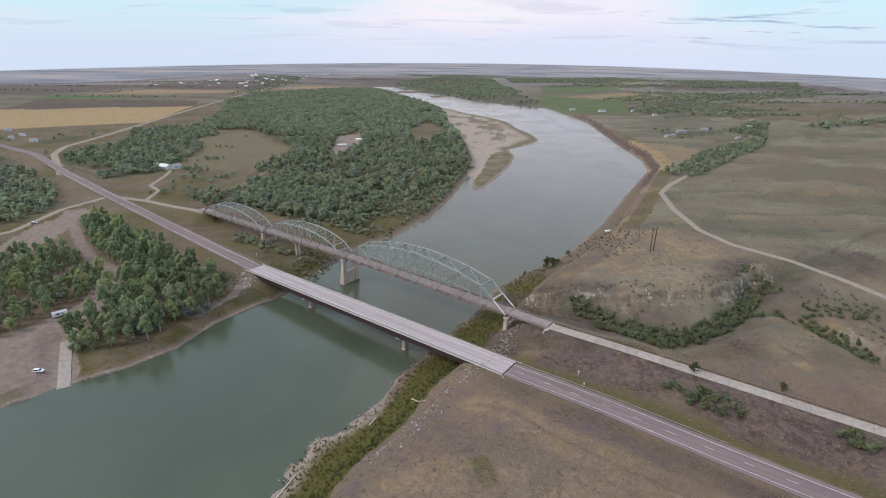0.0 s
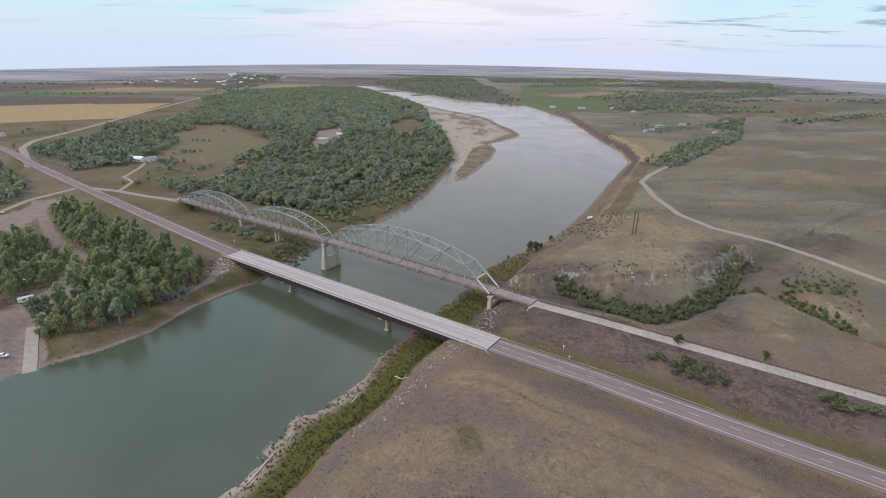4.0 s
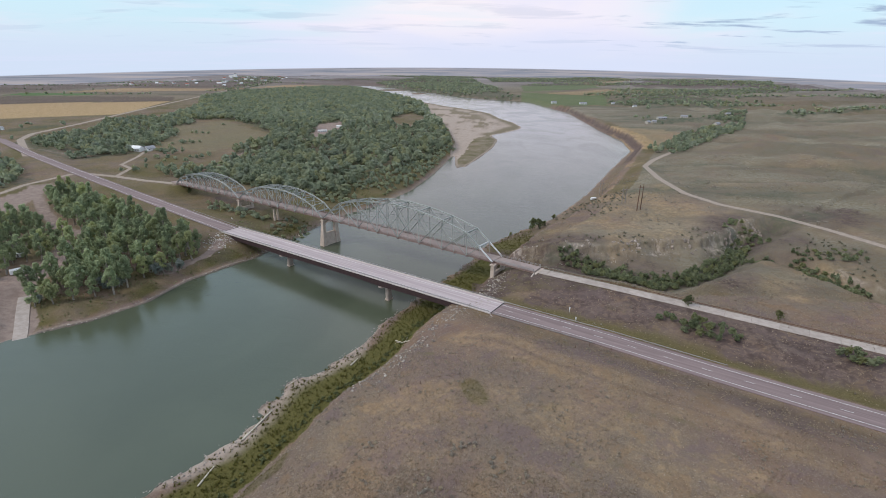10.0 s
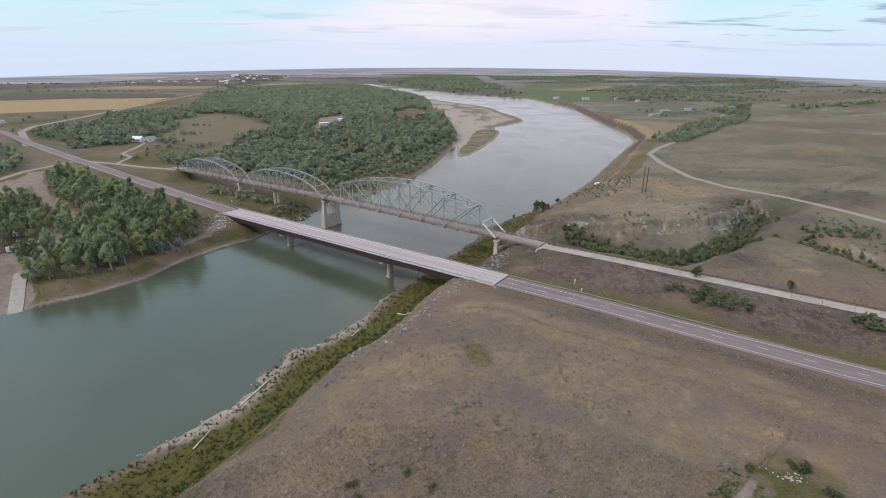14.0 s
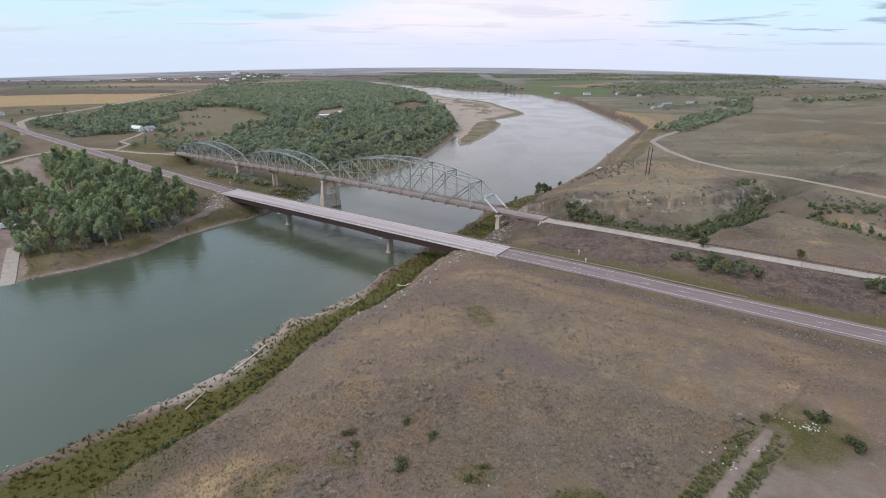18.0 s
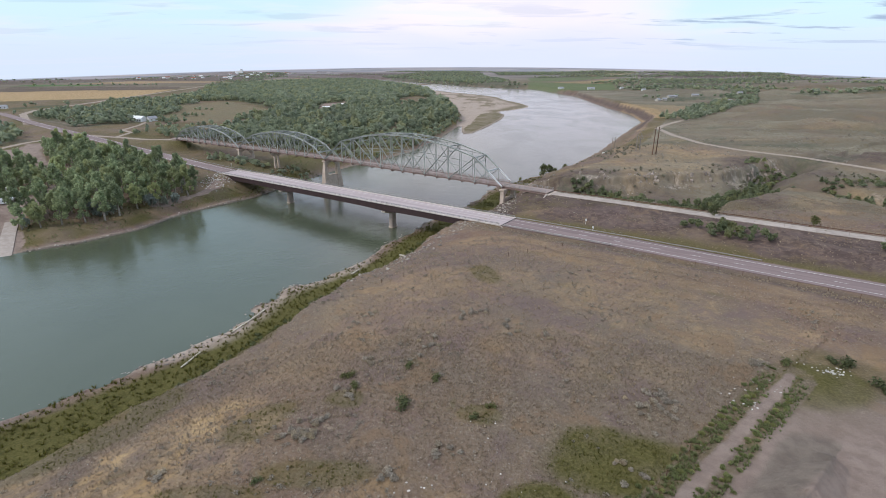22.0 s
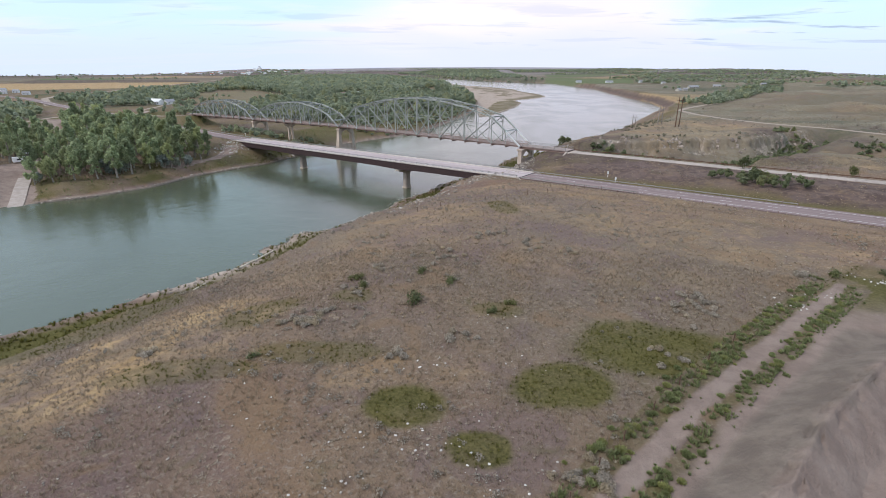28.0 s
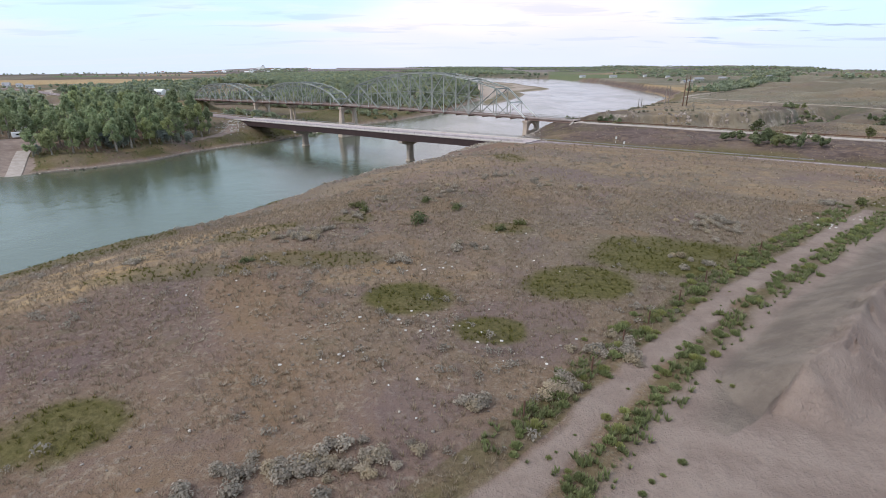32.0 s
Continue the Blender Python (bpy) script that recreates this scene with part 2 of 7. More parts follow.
def to_line(x, y, line):
    """Distance to a polyline, which side (+ to its right) and, where the line has heights, the height at the nearest point."""
    best, side, height = np.full(x.shape, 1e9), np.ones(x.shape), np.zeros(x.shape)
    for a, b in zip(line, line[1:]):
        dx, dy = b[0] - a[0], b[1] - a[1]
        t = np.clip(((x - a[0]) * dx + (y - a[1]) * dy) / (dx * dx + dy * dy), 0, 1)
        d = np.hypot(x - a[0] - t * dx, y - a[1] - t * dy)
        near = d < best
        best = np.where(near, d, best)
        side = np.where(near, np.sign((x - a[0]) * dy - (y - a[1]) * dx), side)
        if len(a) > 2:
            height = np.where(near, a[2] + t * (b[2] - a[2]), height)
    return best, side, height


def within(x, y, polygon):
    inside = np.zeros(x.shape, bool)
    for a, b in zip(polygon, polygon[1:] + polygon[:1]):
        cross = ((a[1] > y) != (b[1] > y)) & (x < (b[0] - a[0]) * (y - a[1]) / ((b[1] - a[1]) or 1e-9) + a[0])
        inside ^= cross
    return inside


RIVER = BANK_WEST + BANK_EAST[::-1]
SANDBAR = [(-34, 625), (-32, 728), (-41, 801), (-51, 890), (-75, 998), (-111, 1132), (-136, 1313), (-190, 1640), (-173, 1680), (-80, 1500), (-8, 1396), (36, 1290), (53, 1174), (80, 1078), (92, 993), (84, 950), (53, 894), (32, 864), (30, 838), (38, 800), (28, 716), (8, 632), (-12, 562), (-24, 555), (-29, 583), (-30, 632)]
SPIT = [(21, 850), (36, 808), (26, 716), (8, 632), (-12, 564), (-24, 556), (-27, 583), (-15, 670), (-12, 734), (-3, 811)]


def ground_height(x, y):
    """Height of the land over the plan."""
    dw, _, _ = to_line(x, y, BANK_WEST)
    de, _, _ = to_line(x, y, BANK_EAST)
    df, side, _ = to_line(x, y, FOOT_EAST)
    df = df * side
    df = df + np.where(df > -4, 2.6 * fractal(x, y, 13, 35) + 1.2 * fractal(x, y, 4.5, 36), 0) * rise(60, 95, y) * (y < 640)
    wet = within(x, y, RIVER)
    far = np.hypot(x, y)
    rough = fractal(x, y, 60, 3)
    # western flats
    west = 0.35 + 4.0 * rise(0, 14, dw) + 3.4 * rise(12, 45, dw) + 0.9 * fractal(x, y, 130, 5) * rise(20, 80, dw)
    bar = 0.3 + 1.0 * rise(0, 14, dw) + 0.3 * rough
    west = np.where(within(x, y, SANDBAR), bar, west)
    # eastern bench, slope and upland
    bench = -0.30 + 0.45 * fractal(x, y, 7, 37) + 3.7 * np.clip(de / (de + np.abs(df) + 0.1), 0, 1) ** 1.2
    upland = 18.6 + 1.0 * rough * rise(95, 150, y)
    upland = upland - 2.6 * rise(120, 200, y) - 6.0 * rise(350, 520, y)
    hills = rise(120, 330, x - 0.12 * y) * rise(200, 330, y)
    upland = upland + hills * (1.0 + 8.0 * fractal(x * 0.4, y, 120, 9) + 19.0 * np.abs(fractal(x * 0.38, y, 80, 12)) - 5.5 * np.abs(fractal(x * 0.8, y * 1.2, 34, 14)))
    upland = upland + 0.25 * fractal(x, y, 9, 21, 3)
    steep = np.where(y < 165, 1.0, np.where(y > 640, 0.5, 0.75))
    climb = 0.62 * rise(0, 13, df / steep) + 0.38 * rise(8, 46, df / steep)
    climb = np.where(y > 600, rise(0, 9, df), climb)
    east = np.where(df < 0, bench, 3.4 + (upland - 3.4) * climb)
    # gully behind the old road, with its cliff on the far side
    dg, gside, _ = to_line(x, y, GULLY)
    jag = 2.5 * fractal(x, y, 14, 31)
    dc, cside, _ = to_line(x, y, CLIFF_FOOT)
    dc = -cside * dc
    ledge = dc + 1.4 * jag + 2.4 * fractal(x, y, 5, 33) + 1.6 * np.abs(fractal(x, y, 3.2, 34))
    bite = 0.30 + 0.34 * rise(-0.25, 0.35, fractal(x, y, 17, 39)) * rise(30, 60, x)
    north = 0.20 * (1 - rise(2, 9, dg + 0.6 * jag)) + 0.80 * ((1 - bite) * (1 - rise(-4, 9.5, ledge)) + bite * (1 - rise(7.4, 10.0, ledge)))
    reach = 29 - 16 * rise(94, 107, x)
    south = 1 - np.clip((dg + 0.5 * jag - 2) / reach, 0, 1)
    depth = 9.0 * rise(8, 30, x) * (1 - 0.70 * rise(160, 240, x))
    second = 6.0 * (1 - rise(1.5, 13, to_line(x, y, GULLY_EAST)[0] + 0.5 * jag))
    knoll = 2.6 * np.clip(1.25 - np.hypot((x - 128) / 36, (y - 214) / 25), 0, 1)
    brow = 1.8 * (gside < 0) * rise(6, 14, dc) * (1 - rise(14, 55, dc)) * rise(25, 60, x) * (1 - rise(160, 220, x))
    creases = 1.9 * np.abs(fractal(x, y, 13, 38)) * rise(60, 130, x + y - 200)
    lumps = np.maximum(np.where(gside < 0, north, south) * depth, second)
    east = np.where(df > 0, east - lumps + knoll + brow - creases, east)
    h = np.where(dw < de, west, east)
    h = np.where(wet, -0.6 - 2.0 * rise(0, 12, np.minimum(dw, de)), h)
    # low islands upstream
    for cx, cy, rx, ry in ((-420, 2560, 60, 90), (-260, 2230, 26, 60), (76, 1608, 52, 7)):
        h = np.maximum(h, 1.2 * (1.3 - ((x - cx) / rx) ** 2 - ((y - cy) / ry) ** 2))
    h = h + 0.10 * fractal(x, y, 2.2, 61, 2) * (far < 120) * (h > 4)
    h = h + (22 - 75 * rise(0.42, 0.75, np.abs(np.arctan2(x, y)))) * rise(2900, 4900, far) + 6 * rise(1500, 4000, far) * fractal(x, y, 900, 41)
    # roads lie on beds
    for line, half, soft in ((HIGHWAY_EAST, 7.0, 20), (HIGHWAY_WEST, 7.0, 16), (OLD_EAST, 3.6, 13), (OLD_WEST, 3.6, 16), (LODGE_LANE, 2.5, 8),
                             (FARM_ROAD, 3.0, 14), (FIELD_ROAD, 4.0, 12), (CAMP_ROAD, 3.0, 10)):
        d, _, z = to_line(x, y, line)
        keep = 1 - rise(half, half + soft, d)
        keep = np.where(wet, 0, keep) * rise(2, 14, np.where(dw < de, dw, de))
        h = h + (z - 0.22 - h) * keep
    d, _, z = to_line(x, y, RAMP)
    h = h + (z - 0.25 - h) * (1 - rise(3.0, 16.0, d))
    # the working pit beside the track: a graded floor with a heap of gravel
    d, tside, _ = to_line(x, y, NEAR_TRACK)
    floor = rise(2.0, 9.0, d) * (tside > 0) * (y < 95) * (x > -10)
    h = h + (18.9 - 0.012 * (x - 10) - h) * floor
    d, hside, crest = to_line(x, y, HEAP)
    run, across = (x - 22.5) * 0.70 + (y - 32.0) * 0.71, (x - 22.5) * 0.71 - (y - 32.0) * 0.70
    heap = crest - d * np.where(hside > 0, 0.82, 0.60) + 0.22 * fractal(x, y, 3.0, 51)
    # rills down the steeper face
    heap = heap - 0.55 * np.maximum(0, fractal(run, across * 0.22, 1.3, 57)) * (hside > 0) * rise(0.0, 0.8, d)
    heap = heap - 0.35 * np.exp(-(((d - 0.5) / 0.35) ** 2)) * (fractal(run, across, 2.4, 58) > 0.1)
    h = np.where(floor > 0.2, np.maximum(h, 18.7 + np.minimum(heap, 3.2 + 0.3 * fractal(x, y, 4, 59))), h)
    return h


# ---------------------------------------------------------------- materials
def ground_material():
    m, g, s = material("range_land")
    c = g.coords()
    green, dirt, sand, rock = g.attribute("cover")
    gold, dark_ground, crop, damp = g.attribute("fields")
    tan_and_haze, brush, gravel, far_haze = g.attribute("range_cover")
    huge, big, mid = g.noise(c, 0.012, 5.0), g.noise(c, 0.055, 5.0, 0.6, 0.4), g.noise(c, 0.32, 5.0, 0.65)
    fine, grit = g.noise(c, 2.2, 4.0, 0.7), g.noise(c, 9.0, 3.0, 0.7)
    hue = g.noise(c, 0.030, 4.0, 0.6, 0.8)
    dry = g.mix(g.ramp(big, 0.36, 0.62), (0.162, 0.110, 0.098), (0.204, 0.141, 0.100))
    dry = g.mix(g.math("MULTIPLY", g.ramp(hue, 0.38, 0.74), 0.55), dry, (0.245, 0.158, 0.090))
    dry = g.mix(g.math("MULTIPLY", g.ramp(huge, 0.44, 0.62), 0.7), dry, (0.172, 0.138, 0.100))
    dry = g.mix(g.math("MULTIPLY", g.ramp(mid, 0.52, 0.74), 0.55), dry, (0.112, 0.083, 0.077))
    dry = g.mix(g.math("MULTIPLY", g.ramp(fine, 0.50, 0.66), 0.65), dry, (0.290, 0.240, 0.190))
    dry = g.mix(g.math("MULTIPLY", g.ramp(grit, 0.52, 0.66), 0.65), dry, (0.075, 0.060, 0.053))
    dry = g.mix(g.math("MULTIPLY", g.ramp(g.noise(c, 0.75, 5.0, 0.75, 0.5), 0.58, 0.66), 0.60), dry, (0.330, 0.265, 0.190))
    drifts = g.noise(c, 0.085, 5.0, 0.62, 0.7)
    dry = g.mix(g.math("MULTIPLY", g.ramp(drifts, 0.52, 0.64), 0.55), dry, (0.157, 0.111, 0.107))
    dry = g.mix(g.math("MULTIPLY", g.math("SUBTRACT", 1.0, g.ramp(drifts, 0.36, 0.46)), 0.55), dry, (0.215, 0.140, 0.082))
    weedy = g.noise(c, 0.11, 5.0, 0.65, 0.5)
    dry = g.mix(g.math("MULTIPLY", g.ramp(weedy, 0.60, 0.72), 0.60), dry, (0.120, 0.104, 0.052))
    patchy = g.math("ADD", 0.45, g.math("MULTIPLY", g.ramp(g.noise(c, 0.45, 6.0, 0.75, 0.6), 0.40, 0.60), 1.1))
    gold, tan_and_haze = g.math("MINIMUM", g.math("MULTIPLY", gold, patchy), 1.0), g.math("MINIMUM", g.math("MULTIPLY", tan_and_haze, patchy), 1.0)
    dark_ground = g.math("MINIMUM", g.math("MULTIPLY", dark_ground, patchy), 1.0)
    tone = g.mix(green, dry, g.mix(g.ramp(fine, 0.3, 0.7), g.mix(g.ramp(mid, 0.35, 0.65), (0.045, 0.046, 0.009), (0.074, 0.070, 0.016)), (0.130, 0.112, 0.040)))
    bare = g.mix(g.ramp(mid, 0.35, 0.65), (0.225, 0.168, 0.140), (0.290, 0.225, 0.188))
    bare = g.mix(g.math("MULTIPLY", g.ramp(grit, 0.55, 0.75), 0.4), bare, (0.14, 0.115, 0.10))
    tone = g.mix(dirt, tone, bare)
    tone = g.mix(sand, tone, g.mix(g.ramp(mid, 0.35, 0.7), (0.43, 0.350, 0.292), (0.32, 0.260, 0.212)))
    layers = g.noise(g.stretch(c, 1.0, 0.5, 0.15), 0.42, 5.0, 0.65, 0.6)
    tone = g.mix(rock, tone, g.mix(g.ramp(layers, 0.40, 0.58), (0.120, 0.092, 0.078), (0.44, 0.370, 0.315)))
    blotch = g.noise(c, 0.14, 6.0, 0.7, 0.4)
    rows = g.noise(g.stretch(c, 0.02, 0.5, 1.0), 0.6, 2.0)
    # tan ground tone, which far out also carries haze in its colour
    tone = g.mix(tan_and_haze, tone, g.mix(g.ramp(g.noise(g.stretch(c, 0.3, 1.0, 1.0), 0.012, 4.0), 0.4, 0.6), (0.156, 0.137, 0.104), (0.244, 0.215, 0.162)))
    # brush cover, and shade painted into the hollows of the hills
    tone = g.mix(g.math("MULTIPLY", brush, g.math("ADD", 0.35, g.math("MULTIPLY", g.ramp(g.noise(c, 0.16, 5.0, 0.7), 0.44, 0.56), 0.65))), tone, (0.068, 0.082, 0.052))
    tone = g.mix(gravel, tone, g.mix(g.ramp(mid, 0.35, 0.65), (0.152, 0.122, 0.100), (0.212, 0.172, 0.140)))
    # distance haze painted into the base colour: far ground turns pale mauve
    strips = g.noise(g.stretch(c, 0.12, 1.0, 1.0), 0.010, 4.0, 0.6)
    tone = g.mix(far_haze, tone, g.mix(g.ramp(strips, 0.40, 0.60), (0.190, 0.178, 0.182), (0.300, 0.268, 0.262)))
    tone = g.mix(gold, tone, g.mix(g.ramp(blotch, 0.38, 0.62), (0.34, 0.228, 0.115), (0.44, 0.310, 0.170)))
    tone = g.mix(dark_ground, tone, g.mix(g.ramp(blotch, 0.38, 0.62), (0.078, 0.054, 0.047), (0.124, 0.090, 0.079)))
    tone = g.mix(crop, tone, g.mix(g.ramp(rows, 0.35, 0.65), (0.070, 0.125, 0.045), (0.105, 0.155, 0.060)))
    tone = g.mix(g.math("MULTIPLY", damp, 0.65), tone, (0.060, 0.052, 0.042))
    g.put(s.inputs["Base Color"], tone)
    s.inputs["Roughness"].default_value = 0.95
    s.inputs["Specular IOR Level"].default_value = 0.15
    relief = g.math("ADD", g.math("MULTIPLY", mid, 0.6), g.math("ADD", g.math("MULTIPLY", fine, 0.25), g.math("MULTIPLY", grit, 0.12)))
    g.put(s.inputs["Normal"], g.bump(relief, 1.0, 0.8))
    return m


def water_material():
    m, g, s = material("river_water")
    c = g.coords()
    silt = g.noise(c, 0.010, 4.0, 0.5, 0.8)
    g.put(s.inputs["Base Color"], g.mix(g.ramp(silt, 0.35, 0.65), (0.066, 0.077, 0.050), (0.082, 0.094, 0.062)))
    s.inputs["IOR"].default_value = 1.50
    s.inputs["Roughness"].default_value = 0.12
    ripple = g.noise(g.stretch(c, 0.5, 0.5, 1.0), 1.7, 4.0, 0.6)
    swirl = g.noise(c, 0.09, 5.0, 0.6, 1.2)
    slick = g.ramp(g.noise(g.stretch(c, 1.0, 0.6, 1.0), 0.018, 4.0, 0.6, 1.0), 0.42, 0.62)
    g.put(s.inputs["Roughness"], g.math("ADD", 0.13, g.math("MULTIPLY", slick, 0.06)))
    both = g.math("ADD", g.math("MULTIPLY", ripple, 0.35), g.math("MULTIPLY", swirl, 1.0))
    g.put(s.inputs["Normal"], g.bump(both, 0.26, 0.5))
    return m


def carriageway(name, dark, light, degrees):
    """Paving worn in long bands along the road."""
    m, g, s = material(name)
    c = g.coords()
    turn = g.node("ShaderNodeMapping")
    g.put(turn.inputs["Vector"], c)
    turn.inputs["Rotation"].default_value = (0, 0, radians(degrees))
    bands = g.noise(g.stretch(turn.outputs["Vector"], 0.012, 1.0, 1.0), 0.9, 3.0, 0.6)
    stain, grain = g.noise(c, 0.12, 5.0, 0.6), g.noise(c, 5.0, 3.0)
    tone = g.mix(g.ramp(bands, 0.35, 0.65), dark, light)
    tone = g.mix(g.math("MULTIPLY", g.ramp(stain, 0.45, 0.7), 0.45), tone, dark)
    g.put(s.inputs["Base Color"], g.mix(g.math("MULTIPLY", grain, 0.3), tone, light))
    s.inputs["Roughness"].default_value = 0.92
    g.put(s.inputs["Normal"], g.bump(grain, 0.15, 0.02))
    return m


def thin_leaf(m, g, s, tone):
    """Leaves let part of the light through."""
    g.put(s.inputs["Base Color"], tone)
    pass_on = g.node("ShaderNodeBsdfTranslucent")
    g.put(pass_on.inputs["Color"], tone)
    blend = g.node("ShaderNodeMixShader")
    blend.inputs[0].default_value = 0.46
    g.put(blend.inputs[1], s.outputs[0])
    g.put(blend.inputs[2], pass_on.outputs[0])
    g.put(m.node_tree.nodes["Material Output"].inputs["Surface"], blend.outputs[0])
    return m


def leaf_material(name, dark, light, per="island", rough=0.65):
    m, g, s = material(name)
    fac = g.island() if per == "island" else g.random()
    tone = g.mix(fac, dark, light)
    warm = g.math("FRACT", g.math("MULTIPLY", g.random(), 7.31))
    tone = g.mix(g.math("MULTIPLY", g.ramp(warm, 0.55, 1.0), 0.45), tone, (light[0] * 1.15, light[1] * 1.02, light[2] * 0.72))
    tree = g.math("ADD", 0.76, g.math("MULTIPLY", g.random(), 0.42))
    grey = g.node("ShaderNodeCombineColor")
    for n in range(3):
        g.put(grey.inputs[n], tree)
    tone = g.mix(1.0, tone, grey.outputs[0], "MULTIPLY")
    s.inputs["Roughness"].default_value = rough
    s.inputs["Specular IOR Level"].default_value = 0.25
    return thin_leaf(m, g, s, tone)


def wood_stuff_material(name, depth=1.0):
    """Woodland: the tone changes from tree to tree, from leaf to leaf and over the stand."""
    m, g, s = material(name)
    c = g.coords()
    shade, hue, _, _ = g.attribute("tree_tone")
    stand_tone = g.noise(c, 0.015, 3.0)
    tone = g.mix(shade, (0.154, 0.206, 0.145), (0.350, 0.410, 0.284))
    tone = g.mix(g.math("MULTIPLY", g.ramp(hue, 0.62, 1.0), 0.70), tone, (0.375, 0.385, 0.195))
    tone = g.mix(g.math("MULTIPLY", g.math("SUBTRACT", 1.0, g.ramp(hue, 0.0, 0.25)), 0.55), tone, (0.290, 0.335, 0.290))
    tone = g.mix(g.math("MULTIPLY", g.ramp(stand_tone, 0.45, 0.7), 0.35), tone, (0.200, 0.245, 0.160))
    tone = g.mix(g.math("MULTIPLY", g.island(), 0.40), tone, (0.355, 0.400, 0.245))
    tone = g.mix(1.0, tone, (depth * 1.06, depth, depth * (0.80 if depth < 1 else 1.0)), "MULTIPLY")
    s.inputs["Roughness"].default_value = 0.7
    s.inputs["Specular IOR Level"].default_value = 0.2
    return thin_leaf(m, g, s, tone)


M_GROUND, M_WATER = ground_material(), water_material()
M_ASPHALT = carriageway("worn_asphalt", (0.165, 0.118, 0.114), (0.250, 0.188, 0.180), 31.0)
M_CONCRETE = plain("weathered_concrete", (0.30, 0.250, 0.215), (0.43, 0.365, 0.32), 0.5, 0.9, 0, 9, 0.25, 0.03, 0.08)
M_PIER = plain("stained_pier_concrete", (0.38, 0.300, 0.245), (0.56, 0.46, 0.385), 0.45, 0.9, 0, 9, 0.3, 0.04)
M_DECK = carriageway("pale_bridge_deck", (0.345, 0.280, 0.278), (0.480, 0.405, 0.400), 31.3)
M_KERB = plain("bleached_kerb_concrete", (0.46, 0.41, 0.38), (0.62, 0.57, 0.53), 0.5, 0.9, 0, 9, 0.25, 0.03)
M_OLD_DECK = plain("old_bridge_deck", (0.23, 0.175, 0.155), (0.33, 0.265, 0.240), 0.3, 0.9, 0, 12, 0.2, 0.02)
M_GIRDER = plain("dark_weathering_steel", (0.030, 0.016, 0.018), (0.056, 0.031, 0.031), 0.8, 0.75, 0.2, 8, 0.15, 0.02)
M_TRUSS = plain("faded_silver_paint", (0.205, 0.212, 0.200), (0.455, 0.475, 0.440), 0.6, 0.75, 0.0, 10, 0.1, 0.01, 0.12)
M_PORTAL = plain("pale_silver_paint", (0.55, 0.55, 0.54), (0.72, 0.72, 0.71), 0.6, 0.55, 0.2, 10, 0.1, 0.01)
M_RUST = plain("rusty_steel", (0.16, 0.10, 0.085), (0.30, 0.215, 0.19), 1.2, 0.8, 0.2, 8, 0.2, 0.01, 0.15)
M_RAIL = plain("galvanised_rail", (0.21, 0.20, 0.195), (0.34, 0.33, 0.32), 1.0, 0.6, 0.4, 8, 0.1, 0.01)
M_LINE = plain("white_road_paint", (0.50, 0.49, 0.47), (0.74, 0.73, 0.71), 0.9, 0.8, 0, 10, 0.1, 0.01)
M_POLE = plain("creosoted_pole", (0.085, 0.045, 0.030), (0.17, 0.095, 0.062), 1.0, 0.85, 0, 10, 0.3, 0.02)
M_GREY_POLE = plain("weathered_grey_pole", (0.20, 0.165, 0.14), (0.33, 0.28, 0.245), 1.0, 0.85, 0, 10, 0.3, 0.02)
M_BARK = plain("cottonwood_bark", (0.16, 0.135, 0.11), (0.36, 0.32, 0.27), 1.4, 0.95, 0, 6, 0.6, 0.05, 0.15)
M_DRIFT = plain("bleached_driftwood", (0.42, 0.36, 0.28), (0.66, 0.60, 0.50), 2.0, 0.9, 0, 6, 0.4, 0.03, 0.1)
M_STONE = plain("bank_stone", (0.22, 0.185, 0.155), (0.45, 0.39, 0.33), 0.9, 0.92, 0, 7, 0.4, 0.04, 0.25)
M_WHITE = plain("white_painted_board", (0.66, 0.66, 0.65), (0.82, 0.82, 0.80), 0.8, 0.6, 0, 9, 0.05, 0.01)
M_TAN = plain("faded_tan_board", (0.36, 0.33, 0.29), (0.52, 0.48, 0.43), 0.8, 0.7, 0, 9, 0.05, 0.01)
M_ROOF = plain("grey_roof", (0.20, 0.20, 0.21), (0.34, 0.34, 0.36), 0.7, 0.7, 0, 9, 0.15, 0.01)
M_RED = plain("rust_red_roof", (0.24, 0.09, 0.06), (0.33, 0.13, 0.09), 0.7, 0.7, 0, 9, 0.15, 0.01)
M_GLASS, _g, _s = material("dark_glass")
_s.inputs["Base Color"].default_value, _s.inputs["Roughness"].default_value = (0.02, 0.025, 0.03, 1), 0.08
M_DARK = plain("dark_rubber", (0.015, 0.015, 0.015), (0.035, 0.034, 0.033), 3.0, 0.8)
M_LEAF = leaf_material("cottonwood_leaves", (0.215, 0.268, 0.152), (0.410, 0.458, 0.260))
M_OLIVE = leaf_material("russian_olive_leaves", (0.22, 0.26, 0.23), (0.36, 0.40, 0.36))
M_SHRUB = leaf_material("shrub_leaves", (0.080, 0.098, 0.045), (0.175, 0.188, 0.085))
M_BRUSH = leaf_material("grey_green_brush_leaves", (0.175, 0.172, 0.135), (0.320, 0.310, 0.250))
M_SAGE = leaf_material("sagebrush_leaves", (0.27, 0.235, 0.190), (0.50, 0.44, 0.365))
M_WEED = leaf_material("roadside_weed_leaves", (0.170, 0.200, 0.086), (0.345, 0.365, 0.172))
M_STRAW = leaf_material("dry_grass_blades", (0.21, 0.160, 0.115), (0.42, 0.335, 0.235))
M_MEADOW = leaf_material("green_grass_blades", (0.078, 0.080, 0.014), (0.180, 0.162, 0.042))
M_WOODS = wood_stuff_material("far_woodland")
M_THICKET = wood_stuff_material("gully_thicket", 0.62)


